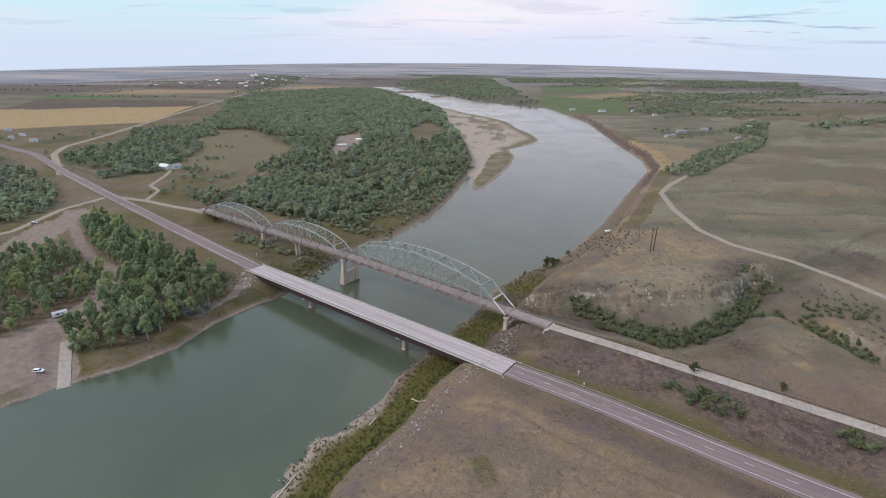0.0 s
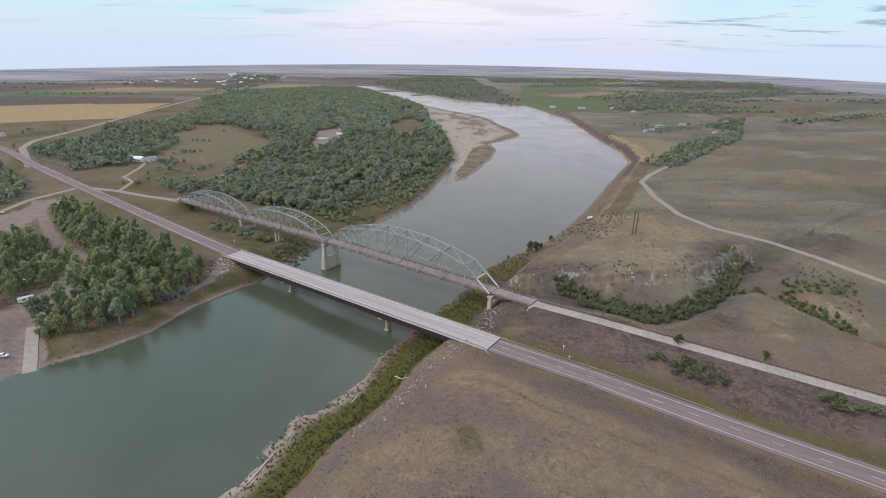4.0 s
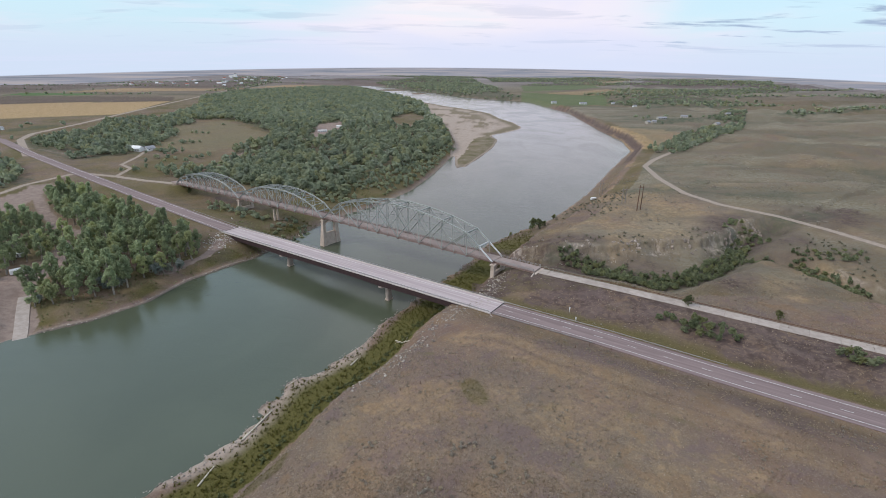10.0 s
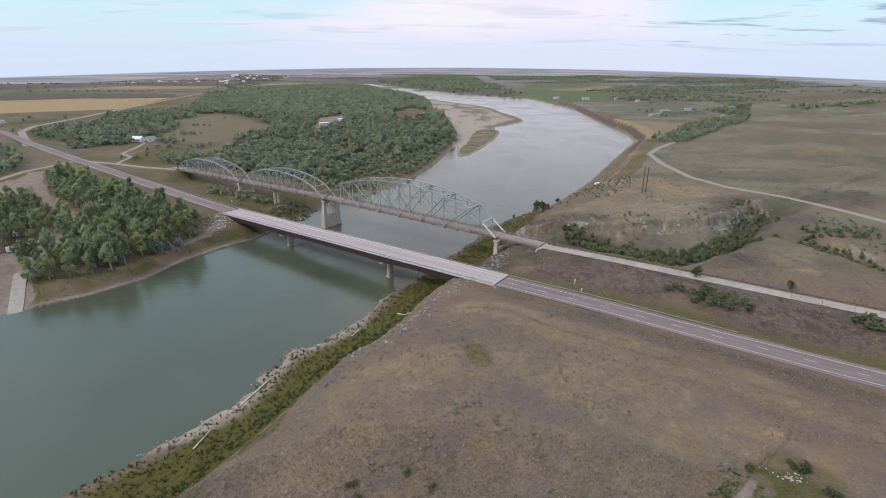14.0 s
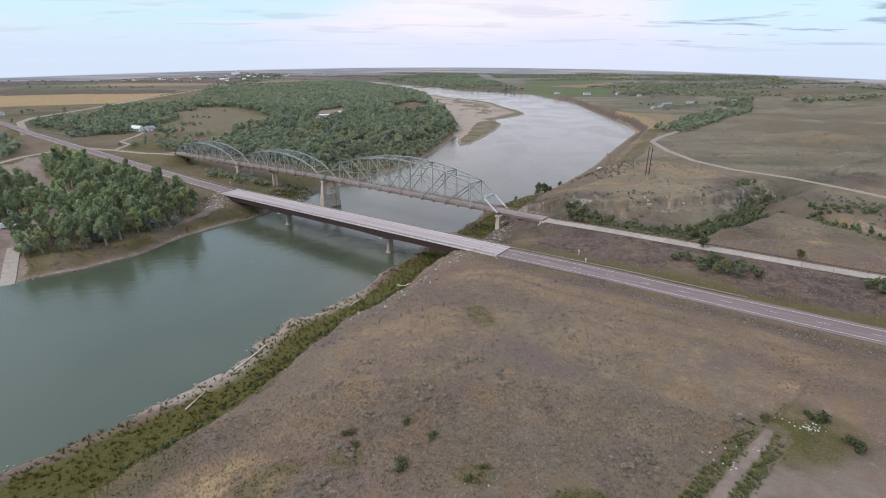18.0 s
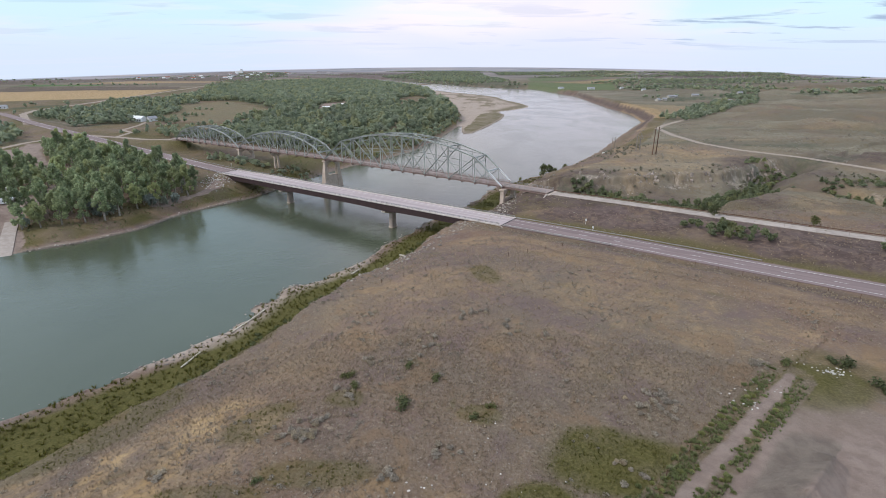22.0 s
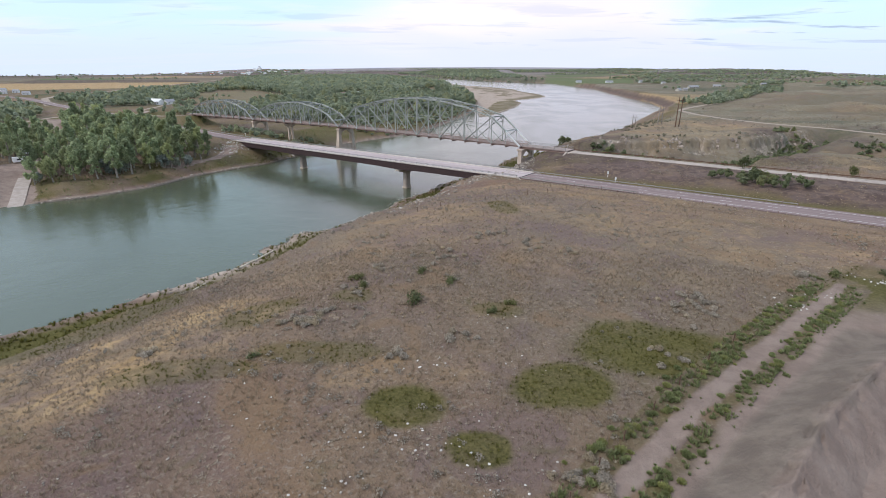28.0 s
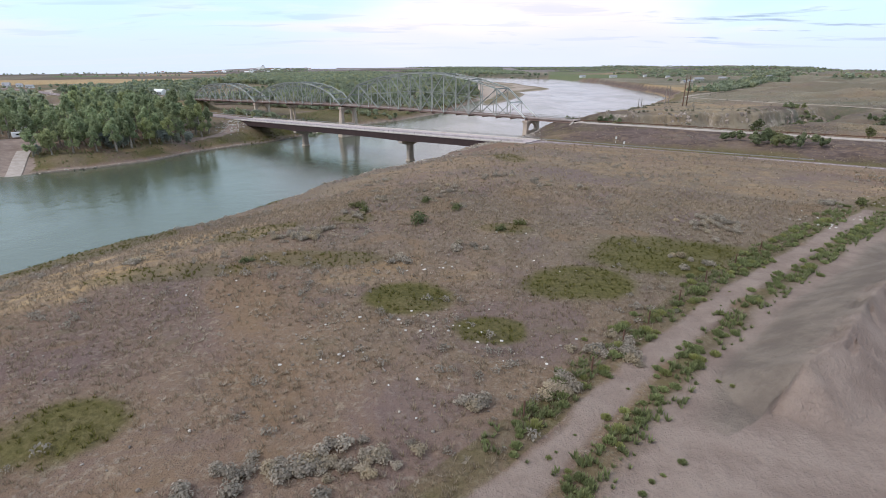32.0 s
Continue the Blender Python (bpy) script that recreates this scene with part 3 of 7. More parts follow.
# ---------------------------------------------------------------- mesh helpers
def mesh_of(name, verts, faces, mat, smooth=False):
    me = bpy.data.meshes.new(name)
    verts = np.asarray(verts, np.float32)
    faces = np.asarray(faces, np.int32)
    n = faces.shape[1]
    me.vertices.add(len(verts))
    me.vertices.foreach_set("co", verts.ravel())
    me.loops.add(faces.size)
    me.loops.foreach_set("vertex_index", faces.ravel())
    me.polygons.add(len(faces))
    me.polygons.foreach_set("loop_start", np.arange(0, faces.size, n, dtype=np.int32))
    me.polygons.foreach_set("loop_total", np.full(len(faces), n, np.int32))
    if smooth:
        me.polygons.foreach_set("use_smooth", np.ones(len(faces), bool))
    me.update(calc_edges=True)
    me.validate()
    me.materials.append(mat)
    return me


def bm_mesh(name, bm, mat, smooth=False):
    me = bpy.data.meshes.new(name)
    bmesh.ops.recalc_face_normals(bm, faces=bm.faces)
    bm.to_mesh(me)
    bm.free()
    me.materials.append(mat)
    if smooth:
        for p in me.polygons:
            p.use_smooth = True
    return me


def child(name, me, parent, m=None, label=""):
    ob = new(name, me)
    ob.parent = parent
    if m is not None:
        ob.matrix_basis = m
    if label:
        tagged(ob, label)
    return ob


def part(name, bm, mat, parent, label="", smooth=False):
    return child(name, bm_mesh(name, bm, mat, smooth), parent, None, label)


def add_box(bm, x0, y0, z0, x1, y1, z1, bevel=0.0):
    made = bmesh.ops.create_cube(bm, size=1.0)["verts"]
    bmesh.ops.transform(bm, matrix=Matrix.LocRotScale(((x0 + x1) / 2, (y0 + y1) / 2, (z0 + z1) / 2), None, (abs(x1 - x0), abs(y1 - y0), abs(z1 - z0))), verts=made)
    if bevel:
        edges = list({e for v in made for e in v.link_edges})
        bmesh.ops.bevel(bm, geom=edges, offset=bevel, segments=1, affect="EDGES")
    return bm


def box(*sizes, bevel=0.0):
    return add_box(bmesh.new(), *sizes, bevel=bevel)


def along(a, b, roll=0.0):
    """The pose at a whose z axis runs to b, and the length between."""
    a, b = Vector(a), Vector(b)
    z = (b - a).normalized()
    x = Vector((0, 0, 1)).cross(z)
    x = x.normalized() if x.length > 1e-3 else Vector((1, 0, 0))
    y = z.cross(x)
    m = Matrix((x, y, z)).transposed().to_4x4()
    m.translation = a
    return m, (b - a).length


def section_mesh(name, mat, outline):
    """A bar of length 1 along z with the given outline, which a member stretches to its size."""
    n = len(outline)
    verts = [(x, y, z) for z in (0, 1) for x, y in outline]
    bm = bmesh.new()
    vs = [bm.verts.new(v) for v in verts]
    for i in range(n):
        bm.faces.new((vs[i], vs[(i + 1) % n], vs[n + (i + 1) % n], vs[n + i]))
    bm.faces.new(vs[:n][::-1])
    bm.faces.new(vs[n:])
    return bm_mesh(name, bm, mat)


I_BEAM = [(-.5, -.5), (.5, -.5), (.5, -.34), (.12, -.34), (.12, .34), (.5, .34), (.5, .5), (-.5, .5), (-.5, .34), (-.12, .34), (-.12, -.34), (-.5, -.34)]
SQUARE = [(-.5, -.5), (.5, -.5), (.5, .5), (-.5, .5)]
OCTAGON = [(.5 * math.cos(k * math.pi / 4), .5 * math.sin(k * math.pi / 4)) for k in range(8)]
BARS = {}


def member(name, a, b, wide, deep, mat, parent, outline=I_BEAM, label=""):
    key = (name, mat.name, len(outline))
    if key not in BARS:
        BARS[key] = section_mesh(name, mat, outline)
    m, length = along(a, b)
    return child(name, BARS[key], parent, m @ Matrix.Diagonal((wide, deep, length, 1)), label)


def ribbon(name, line, left, right, mat, lift=0.0, step=6.0, thick=0.0, start=0.0, stop=None):
    """A strip along a line of x, y, z from left to right of it; offsets in metres, positive to the right."""
    pts = [Vector(p) for p in line]
    lengths = [0.0]
    for a, b in zip(pts, pts[1:]):
        lengths.append(lengths[-1] + (b - a).length)
    stop = lengths[-1] if stop is None else min(stop, lengths[-1])
    count = max(2, int((stop - start) / step) + 1)
    verts, faces = [], []
    for i in range(count):
        s = start + (stop - start) * i / (count - 1)
        k = max(0, min(len(pts) - 2, int(np.searchsorted(lengths, s, side="right")) - 1))
        t = (s - lengths[k]) / (lengths[k + 1] - lengths[k])
        p = pts[k].lerp(pts[k + 1], t)
        before = (pts[k] - pts[max(0, k - 1)]).normalized() if k else (pts[1] - pts[0]).normalized()
        own = (pts[k + 1] - pts[k]).normalized()
        after = (pts[min(k + 2, len(pts) - 1)] - pts[k + 1]).normalized() if k + 2 < len(pts) else own
        d = (before + own).lerp(own + after, t).normalized()
        r = Vector((d.y, -d.x, 0)).normalized()
        for o in (left, right):
            verts.append((p.x + r.x * o, p.y + r.y * o, p.z + lift))
        if i:
            faces.append((2 * i - 2, 2 * i - 1, 2 * i + 1, 2 * i))
    me = bpy.data.meshes.new(name)
    if thick:
        n = len(verts)
        verts += [(x, y, z - thick) for x, y, z in verts]
        sides = []
        for a, b, c, d in faces:
            sides += [(a, d, d + n, a + n), (b, b + n, c + n, c)]
        faces = faces + sides + [(0, n, n + 1, 1), (n - 2, n - 1, 2 * n - 1, 2 * n - 2)]
    me.from_pydata(verts, [], faces)
    me.update()
    me.materials.append(mat)
    return me


def structure(name, me, label):
    return tagged(new(name, me), label, name.replace("_", " "), kind="structure")


# ---------------------------------------------------------------- land and water
def jitter(x, y, size, seed):
    return x + size * fractal(x, y, size * 3, seed), y + size * fractal(x, y, size * 3, seed + 7)


def soft_zone(x, y, polygon, size, seed):
    jx, jy = jitter(x, y, size, seed)
    return within(jx, jy, polygon).astype(float)


def blob_zone(x, y, cx, cy, rx, ry, turn=0.0, seed=0):
    c, s = math.cos(turn), math.sin(turn)
    u, v = (x - cx) * c + (y - cy) * s, -(x - cx) * s + (y - cy) * c
    return 1 - rise(0.75, 1.1, np.hypot(u / rx, v / ry) + 0.22 * fractal(x, y, max(rx, ry) * 0.6, 60 + seed))


GREEN_PATCHES = [(-8.2, 41.3, 4.6, 3.7, 0.2), (-0.2, 35.8, 3.3, 2.6, 0.0), (20.5, 55.5, 11.5, 7.2, -0.1), (8.5, 46.4, 7.0, 4.6, 0.3), (-25.6, 20.8, 3.9, 3.4, 0.4),
                 (60, 77, 11, 7, 0.4), (-33, 60, 7, 4, 1.0), (2, 121, 4, 8, 0.4), (-21, 66, 3.5, 2.5, 0.0), (-60, 62, 6, 14, -0.5), (-20, 50, 9, 3, 0.1), (1, 64, 4, 2.5, 0.0),
                 (-36, 44, 10, 3, 0.2), (66, 81, 9, 8, 0.0), (-50, 92, 4, 9, -0.4)]
FIELDS_GOLD = [[(-1278, 1200), (-890, 1440), (-752, 1028), (-927, 859), (-1400, 800)], [(-1536, 1750), (-1552, 2190), (-1000, 2300), (-1080, 2060)],
               [(239, 944), (321, 892), (322, 804), (245, 665), (211, 671), (221, 829)], [(-1091, 2356), (-875, 2446), (-700, 2900), (-1000, 2900)],
               [(272, 2218), (517, 2577), (833, 2653), (873, 2321), (493, 2019)], [(545, 3460), (1256, 4654), (1145, 4077), (726, 3146)],
               [(-894, 1931), (-839, 2428), (-761, 2198), (-828, 1882)]]
FIELDS_PALE = [[(334, 1480), (556, 1380), (531, 1188), (293, 955), (259, 1029), (223, 1367)], [(900, 1500), (1500, 1900), (1900, 1800), (1300, 1350)], [(-900, 3000), (-300, 3100), (-300, 3500), (-1000, 3300)],
               [(-2600, 2700), (-1700, 2900), (-1800, 3300), (-2900, 3200)], [(900, 3600), (2300, 4200), (2100, 4500), (800, 4000)], [(0, 3300), (500, 3500), (450, 3700), (-100, 3500)]]
FIELDS_PLOUGH = [[(-1278, 1205), (-892, 1445), (-1000, 1650), (-1500, 1560)], [(-1600, 2200), (-1100, 2320), (-1300, 3200), (-2100, 3000)],
                 [(-2600, 1700), (-1650, 1700), (-1700, 2500), (-2900, 2500)], [(-600, 2950), (-100, 3500), (-300, 4200), (-1300, 3900)],
                 [(900, 2900), (2200, 3200), (2400, 4000), (1000, 3700)]]
FIELDS_CROP = [[(182, 2264), (268, 2178), (482, 2015), (374, 1513), (240, 1476), (138, 1690)], [(-1536, 1560), (-1300, 1640), (-1330, 1740), (-1600, 1720)],
               [(248, 3146), (726, 3378), (646, 2791), (201, 2358)]]
DIRT_ZONES = [[(-205, 156), (-181, 160), (-184, 175), (-200, 188), (-207, 198), (-212, 232), (-229, 222), (-231, 202), (-245, 180)],
              [(-350, 296), (-368, 342), (-374, 402), (-358, 394), (-331, 326), (-325, 300), (-316, 262)],
              [(-165, 226), (-166, 238), (-156, 252), (-156, 270), (-150, 272), (-149, 254), (-159, 230)],
              [(-236, 686), (-290, 915), (-259, 962), (-215, 794), (-219, 713)], [(-192, 532), (-165, 552), (-146, 488), (-172, 484)],
              [(-240, 262), (-222, 256), (-214, 236), (-226, 226), (-236, 244)]]


# stands of trees over the plan
WEST_WOOD = [(-660, 604), (-507, 500), (-404, 418), (-394, 370), (-400, 318), (-520, 330), (-800, 470), (-780, 600)]
RIVER_WOOD = [(-266, 506), (-242, 440), (-150, 388), (-104, 394), (-110, 460), (-76, 530), (-36, 690), (-60, 900), (-110, 1160), (-150, 1480), (-330, 1930), (-600, 2520), (-760, 2560), (-960, 2060), (-890, 1619), (-700, 1240), (-601, 930), (-470, 960), (-350, 810), (-296, 722), (-300, 610)]
LODGE_WOOD = [(-600, 610), (-440, 512), (-400, 560), (-440, 700), (-480, 850), (-600, 985), (-690, 905), (-600, 760)]
CLEARINGS = DIRT_ZONES + [[(-517, 829), (-489, 938), (-350, 797), (-301, 722), (-311, 630), (-349, 585)], [(-181, 1024), (-156, 1191), (-101, 1042), (-111, 845), (-144, 872)],
                          [(-372, 489), (-329, 483), (-280, 597), (-252, 641), (-240, 570), (-266, 506), (-270, 425), (-336, 446)], [(-420, 575), (-350, 560), (-350, 610), (-420, 620)]]
EAST_WOODS = [[(-640, 3180), (-300, 2360), (-30, 1970), (90, 1830), (200, 1880), (100, 2200), (60, 2900), (-60, 4200), (-500, 4300)],
              [(320, 1990), (470, 1960), (1250, 2380), (1420, 2440), (1300, 2700), (700, 2350)], [(300, 1560), (900, 1700), (920, 1740), (280, 1610)],
              [(1300, 3250), (1900, 3500), (2300, 4300), (1200, 4150)], [(300, 3000), (900, 3260), (800, 3500), (250, 3300)],
              [(420, 1500), (1000, 1560), (1010, 1600), (410, 1550)], [(700, 1180), (1150, 1480), (1170, 1560), (680, 1220)], [(1100, 2000), (2100, 2350), (2120, 2440), (1080, 2080)], [(90, 3600), (1200, 3900), (1100, 4500), (50, 4300)], [(300, 1830), (1300, 2080), (1320, 2150), (290, 1900)], [(640, 2420), (1700, 2800), (1680, 2960), (640, 2600)], [(500, 3350), (1900, 3300), (1900, 3480), (500, 3600)], [(430, 1330), (760, 1500), (750, 1560), (420, 1380)], [(-260, 2420), (120, 2500), (60, 3100), (-420, 3300), (-560, 3120)], [(900, 2500), (2000, 2900), (2050, 3050), (900, 2660)], [(-560, 4330), (60, 4400), (60, 4700), (-900, 4650)]]
TOWN_TREES = [[(330, 1080), (560, 1130), (560, 1170), (330, 1120)], [(420, 1010), (520, 1050), (510, 1080), (420, 1040)], [(-2300, 2250), (-1150, 2420), (-1150, 2480), (-2300, 2320)], [(-2400, 3050), (-1000, 2950), (-1000, 3060), (-2400, 3200)], [(-2200, 1900), (-1500, 1960), (-1500, 2010), (-2200, 1960)], [(-1500, 3700), (-500, 3550), (-500, 3700), (-1500, 3850)], [(-1900, 3900), (-1300, 2750), (-1100, 2000), (-1000, 2040), (-1180, 2900), (-1500, 4000)], [(-745, 735), (-725, 830), (-700, 830), (-715, 735)], [(340, 990), (560, 1120), (580, 1160), (330, 1060)], [(418, 1703), (715, 2064), (820, 1824), (863, 1725), (626, 1561), (377, 1527)],
              [(-1560, 1620), (-1050, 1760), (-1040, 1800), (-1560, 1660)]]


def paint(x, y, h):
    """What covers the land, plus painted haze and shade: two sets of four weights."""
    dw, _, _ = to_line(x, y, BANK_WEST)
    de, _, _ = to_line(x, y, BANK_EAST)
    df, fside, _ = to_line(x, y, FOOT_EAST)
    df = df * fside
    eastern = de < dw
    n1, n2 = fractal(x, y, 12, 71), fractal(x, y, 35, 73)
    green = np.zeros(x.shape)
    # grassy bench under the eastern slope
    bench = eastern & (df < 2.0 + 3 * n1) & (y < 620)
    green = np.where(bench, rise(4.0, 9.0, de + 2.5 * n1) * (1 - 0.75 * rise(285, 340, y)), green)
    for k, (cx, cy, rx, ry, turn) in enumerate(GREEN_PATCHES):
        weight = 0.95 if k < 6 else 0.5
        green = np.maximum(green, weight * blob_zone(x, y, cx, cy, rx, ry, turn, k) * np.clip(0.95 + 0.35 * fractal(x, y, 3.0, 76), 0.4, 1))
    # road verges
    for line, half in ((HIGHWAY_EAST, 7.5), (HIGHWAY_WEST, 8.0)):
        d, side, _ = to_line(x, y, line)
        green = np.maximum(green, 0.75 * (1 - rise(half + 2, half + 10, d + 3 * n1)) * rise(half - 1.5, half - 0.5, d) * np.where(side < 0, 1.0, 0.35))
    # western flats: dull green and tan
    flats = (~eastern) & (y < 1900)
    green = np.where(flats, np.clip(0.42 + 0.7 * n2 + 0.25 * n1, 0.05, 0.85) * rise(6, 20, dw), green)
    green = np.where(flats & (y < 330) & (dw < 26), np.clip(0.5 + 0.8 * n1, 0.1, 0.9) * rise(2.5, 6, dw), green)
    green = np.where(flats & (y > 330) & (dw < 45), np.clip(0.75 + 0.3 * n1, 0, 1) * rise(3, 9, dw), green)
    dry_meadow = soft_zone(x, y, [(-520, 848), (-477, 939), (-396, 838), (-302, 751), (-274, 666), (-313, 620), (-322, 578), (-377, 598), (-402, 601), (-450, 721)], 10, 85)
    green = green * (1 - 0.7 * dry_meadow)
    bar = within(x, y, SANDBAR)
    rim = rise(1.5, 5, dw) * (1 - rise(14, 34, dw + 14 * fractal(x, y, 40, 63)))
    wx, wy = jitter(x, y, 16, 62)
    tufts = rise(0.0, 0.25, fractal(wx, wy * 0.6, 34, 69) + 0.35 * fractal(x, y, 8, 70)) * rise(24, 70, dw + 0.06 * (y - 900))
    spit = soft_zone(x, y, SPIT, 3, 87)
    green = np.where(bar, np.clip(np.maximum(np.maximum(0.75 * rim, 0.7 * tufts) * (y > 850), spit * (0.75 + 0.35 * n1) * rise(1, 4, dw)), 0, 1), green)
    upland = eastern & (df > 10) & (y > 200)
    green = np.where(upland, np.clip(0.40 + 0.50 * n2 + 0.14 * n1, 0, 0.8) * (1 - 0.65 * blob_zone(x, y, 105, 335, 85, 70, 0.9, 31)), green)
    sand = np.where(bar, 0.92 - 0.9 * np.clip(green, 0, 1), 0.0)
    inner = (1 - rise(5, 11, to_line(x, y, SANDBAR[:8])[0] + 2.5 * n1)) * bar * (y > 640)
    sand = np.maximum(sand, 0.9 * inner)
    green = green * (1 - inner)
    edge = np.minimum(dw, de)
    shingle = np.where(eastern, 1.8 + 9.0 * rise(92, 108, y) * (1 - rise(160, 178, y)), 1.6)
    sand = np.maximum(sand, (1 - rise(0.4 * shingle, shingle + 1.5, edge + 2.0 * n1)) * (y < 700) * (0.8 + 0.4 * n1))
    dirt = np.zeros(x.shape)
    for k, zone in enumerate(DIRT_ZONES):
        dirt = np.maximum(dirt, soft_zone(x, y, zone, 4, 80 + k))
    for line, half in ((FARM_ROAD, 2.6), (CAMP_ROAD, 2.6), (LODGE_LANE, 1.8), (FIELD_ROAD, 4.0), (OLD_WEST, 2.4), (CAMP_LANE, 3.6), (LODGE_TRACK, 2.2), (MEADOW_PATH, 1.8)):
        d, _, _ = to_line(x, y, line)
        dirt = np.maximum(dirt, 1 - rise(half - 0.8, half + 0.8, d + 0.5 * n1))
    d, side, _ = to_line(x, y, NEAR_TRACK)
    track = (1 - rise(0.7, 1.3, d + 0.5 * fractal(x, y, 2.5, 91))) * (y < 90)
    pit = rise(2.2, 3.6, d + 0.9 * fractal(x, y, 3, 93)) * (side > 0) * (y < 92) * (x > -12) * (1 - rise(60, 78, y + 0.4 * x * 0))
    dirt = np.maximum(dirt, np.maximum(track, pit))
    weeds = (np.abs(d - 2.6) < 1.2) & (side > 0) | ((d > 1.2) & (d < 3.8) & (side < 0))
    green = np.where(weeds & (y < 85) & (x > -10), np.clip(0.40 + 0.5 * fractal(x, y, 2.2, 77), 0, 0.8), green)
    # cliffs where the land is steep behind the gully, and the cut banks upstream
    dg, gside, _ = to_line(x, y, GULLY)
    dc, cside, _ = to_line(x, y, CLIFF_FOOT)
    dc = -cside * dc + 3.7 * fractal(x, y, 14, 31)
    rock = np.where((gside < 0) & (x > 22) & (x < 190), rise(1, 4, dc + 1.5 * n1) * (1 - rise(11, 14, dc)), 0)
    d2, side2, _ = to_line(x, y, GULLY_EAST)
    rock = np.maximum(rock, 0.8 * (side2 < 0) * rise(3, 6, d2) * (1 - rise(9, 12, d2)) * (y < 240) * (x > 150))
    rock = np.clip(rock * (0.25 + 1.1 * rise(-0.15, 0.3, fractal(x, y, 17, 39))) * (0.75 + 0.9 * fractal(x, y, 6, 97)), 0, 1) * eastern
    cut = 0.9 * eastern * (y > 600) * (y < 1500) * (df > -4) * (df < 6)
    jx, jy = jitter(x, y, 6, 99)
    gold = 0.22 * dry_meadow
    dark_ground, crop = gold.copy(), gold.copy()
    dark_ground = np.maximum(dark_ground, cut)
    for store, zones in ((gold, FIELDS_GOLD), (dark_ground, FIELDS_PLOUGH), (crop, FIELDS_CROP)):
        for zone in zones:
            store[:] = np.maximum(store, (0.7 if store is dark_ground else np.where(x > 0, 0.6, 1.0)) * within(jx, jy, zone))
    # haze put in as colour: gold fades, ground tone shifts with distance
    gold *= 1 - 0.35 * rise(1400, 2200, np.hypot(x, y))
    dark_ground = np.maximum(dark_ground, 0.55 * rise(1500, 2600, np.hypot(x, y)) * np.clip(0.5 + fractal(x, y * 2.5, 700, 66), 0, 1))
    # a darker tone on the flank and nose of the heap
    dh, hside, _ = to_line(x, y, HEAP)
    flank = rise(-1.0, 1.2, -hside * dh + 1.6 * fractal(x, y, 3.5, 95)) * (1 - rise(5.0, 8.5, dh + 2.0 * fractal(x, y, 4, 96))) * (side > 0) * rise(3.6, 5.2, d + 0.8 * n1)
    dn, nside, _ = to_line(x, y, HIGHWAY_EAST)
    do, oside, _ = to_line(x, y, OLD_EAST)
    cutting = (nside < 0) & (oside > 0) & (dn > 9) & (x > 0) & (x < 300)
    dark_ground = np.maximum(dark_ground, np.where(cutting, np.clip(0.75 + 0.7 * n1, 0, 0.95) * rise(9, 15, dn + 3 * n1), 0))
    # darker tone towards the gully line
    slopes = (oside < 0) & (do > 3) & (dg < 40) & (x > 10) & (x < 260)
    dark_ground = np.maximum(dark_ground, np.where(slopes, np.clip(0.45 + 0.9 * fractal(x, y, 22, 98), 0, 0.85) * (1 - rise(16, 36, dg + 9 * n1)), 0))
    # darker tone on the slope beside the highway
    below = np.where((nside > 0) & eastern, np.clip(0.42 + 0.8 * n2 + 0.3 * n1, 0, 0.75) * rise(7, 12, dn) * (1 - rise(12, 46, dn + 8 * n1)) * rise(5, 50, x + 8 * n1), 0)
    dark_ground = np.maximum(dark_ground, below)
    hills = eastern & (df > 25) & (y > 210) & (np.hypot(x, y) < 1500)
    gold = np.maximum(gold, np.where(hills, 0.34 * blob_zone(x, y, 105, 335, 75, 60, 0.9, 31) * np.clip(0.8 + n1, 0.2, 1), 0))
    dark_ground = dark_ground * (1 - np.clip(1.3 * rock, 0, 1))
    wooded = np.zeros(x.shape)
    tx, ty = jitter(x, y, 14, 86)
    for zone in EAST_WOODS + TOWN_TREES[2:] + [RIVER_WOOD, LODGE_WOOD, WEST_WOOD]:
        wooded = np.maximum(wooded, 0.9 * within(tx, ty, zone))
    for zone in CLEARINGS:
        wooded *= 1 - within(x, y, zone)
    near_hill = eastern & (df > 0) & (nside > 0) & (y < 200)
    gold = np.where(eastern & ~near_hill & (df > 3) & (y < 620), np.maximum(gold, 0.40 * rise(0.05, 0.42, fractal(x, y, 30, 67)) * (1 - np.clip(green, 0, 1)) * (dirt < 0.3)), gold)
    drift = np.zeros(x.shape)
    for k, (cx, cy, rx, ry, turn, weight) in enumerate(((-44, 52, 13, 20, -0.35, 0.50), (-14, 108, 24, 20, 0.4, 0.22), (-30, 82, 16, 14, 0.6, 0.12), (40, 104, 45, 14, -0.55, 0.23), (-10, 47, 10, 4, 0.2, 0.22), (-66, 30, 18, 24, -0.5, 0.45), (20, 84, 22, 9, -0.3, 0.16))):
        drift = np.maximum(drift, weight * blob_zone(x, y, cx, cy, rx, ry, turn, 40 + k))
    speckle = np.clip(0.75 + 1.2 * fractal(x, y, 5, 67) + 0.6 * fractal(x, y, 1.6, 65, 2), 0.1, 1.4)
    gold = np.where(near_hill, drift * speckle * (1 - np.clip(green, 0, 1)) * (dirt < 0.3), gold)
    worn, _, _ = to_line(x, y, OLD_TRACK)
    gold = np.maximum(gold, 0.24 * (1 - rise(1.5, 6.0, np.abs(worn - 3.0) + 1.5 * n1)))
    dark_ground = np.maximum(dark_ground, 0.35 * (1 - rise(0.3, 1.2, np.abs(worn - 0.2))) * (x < 150))
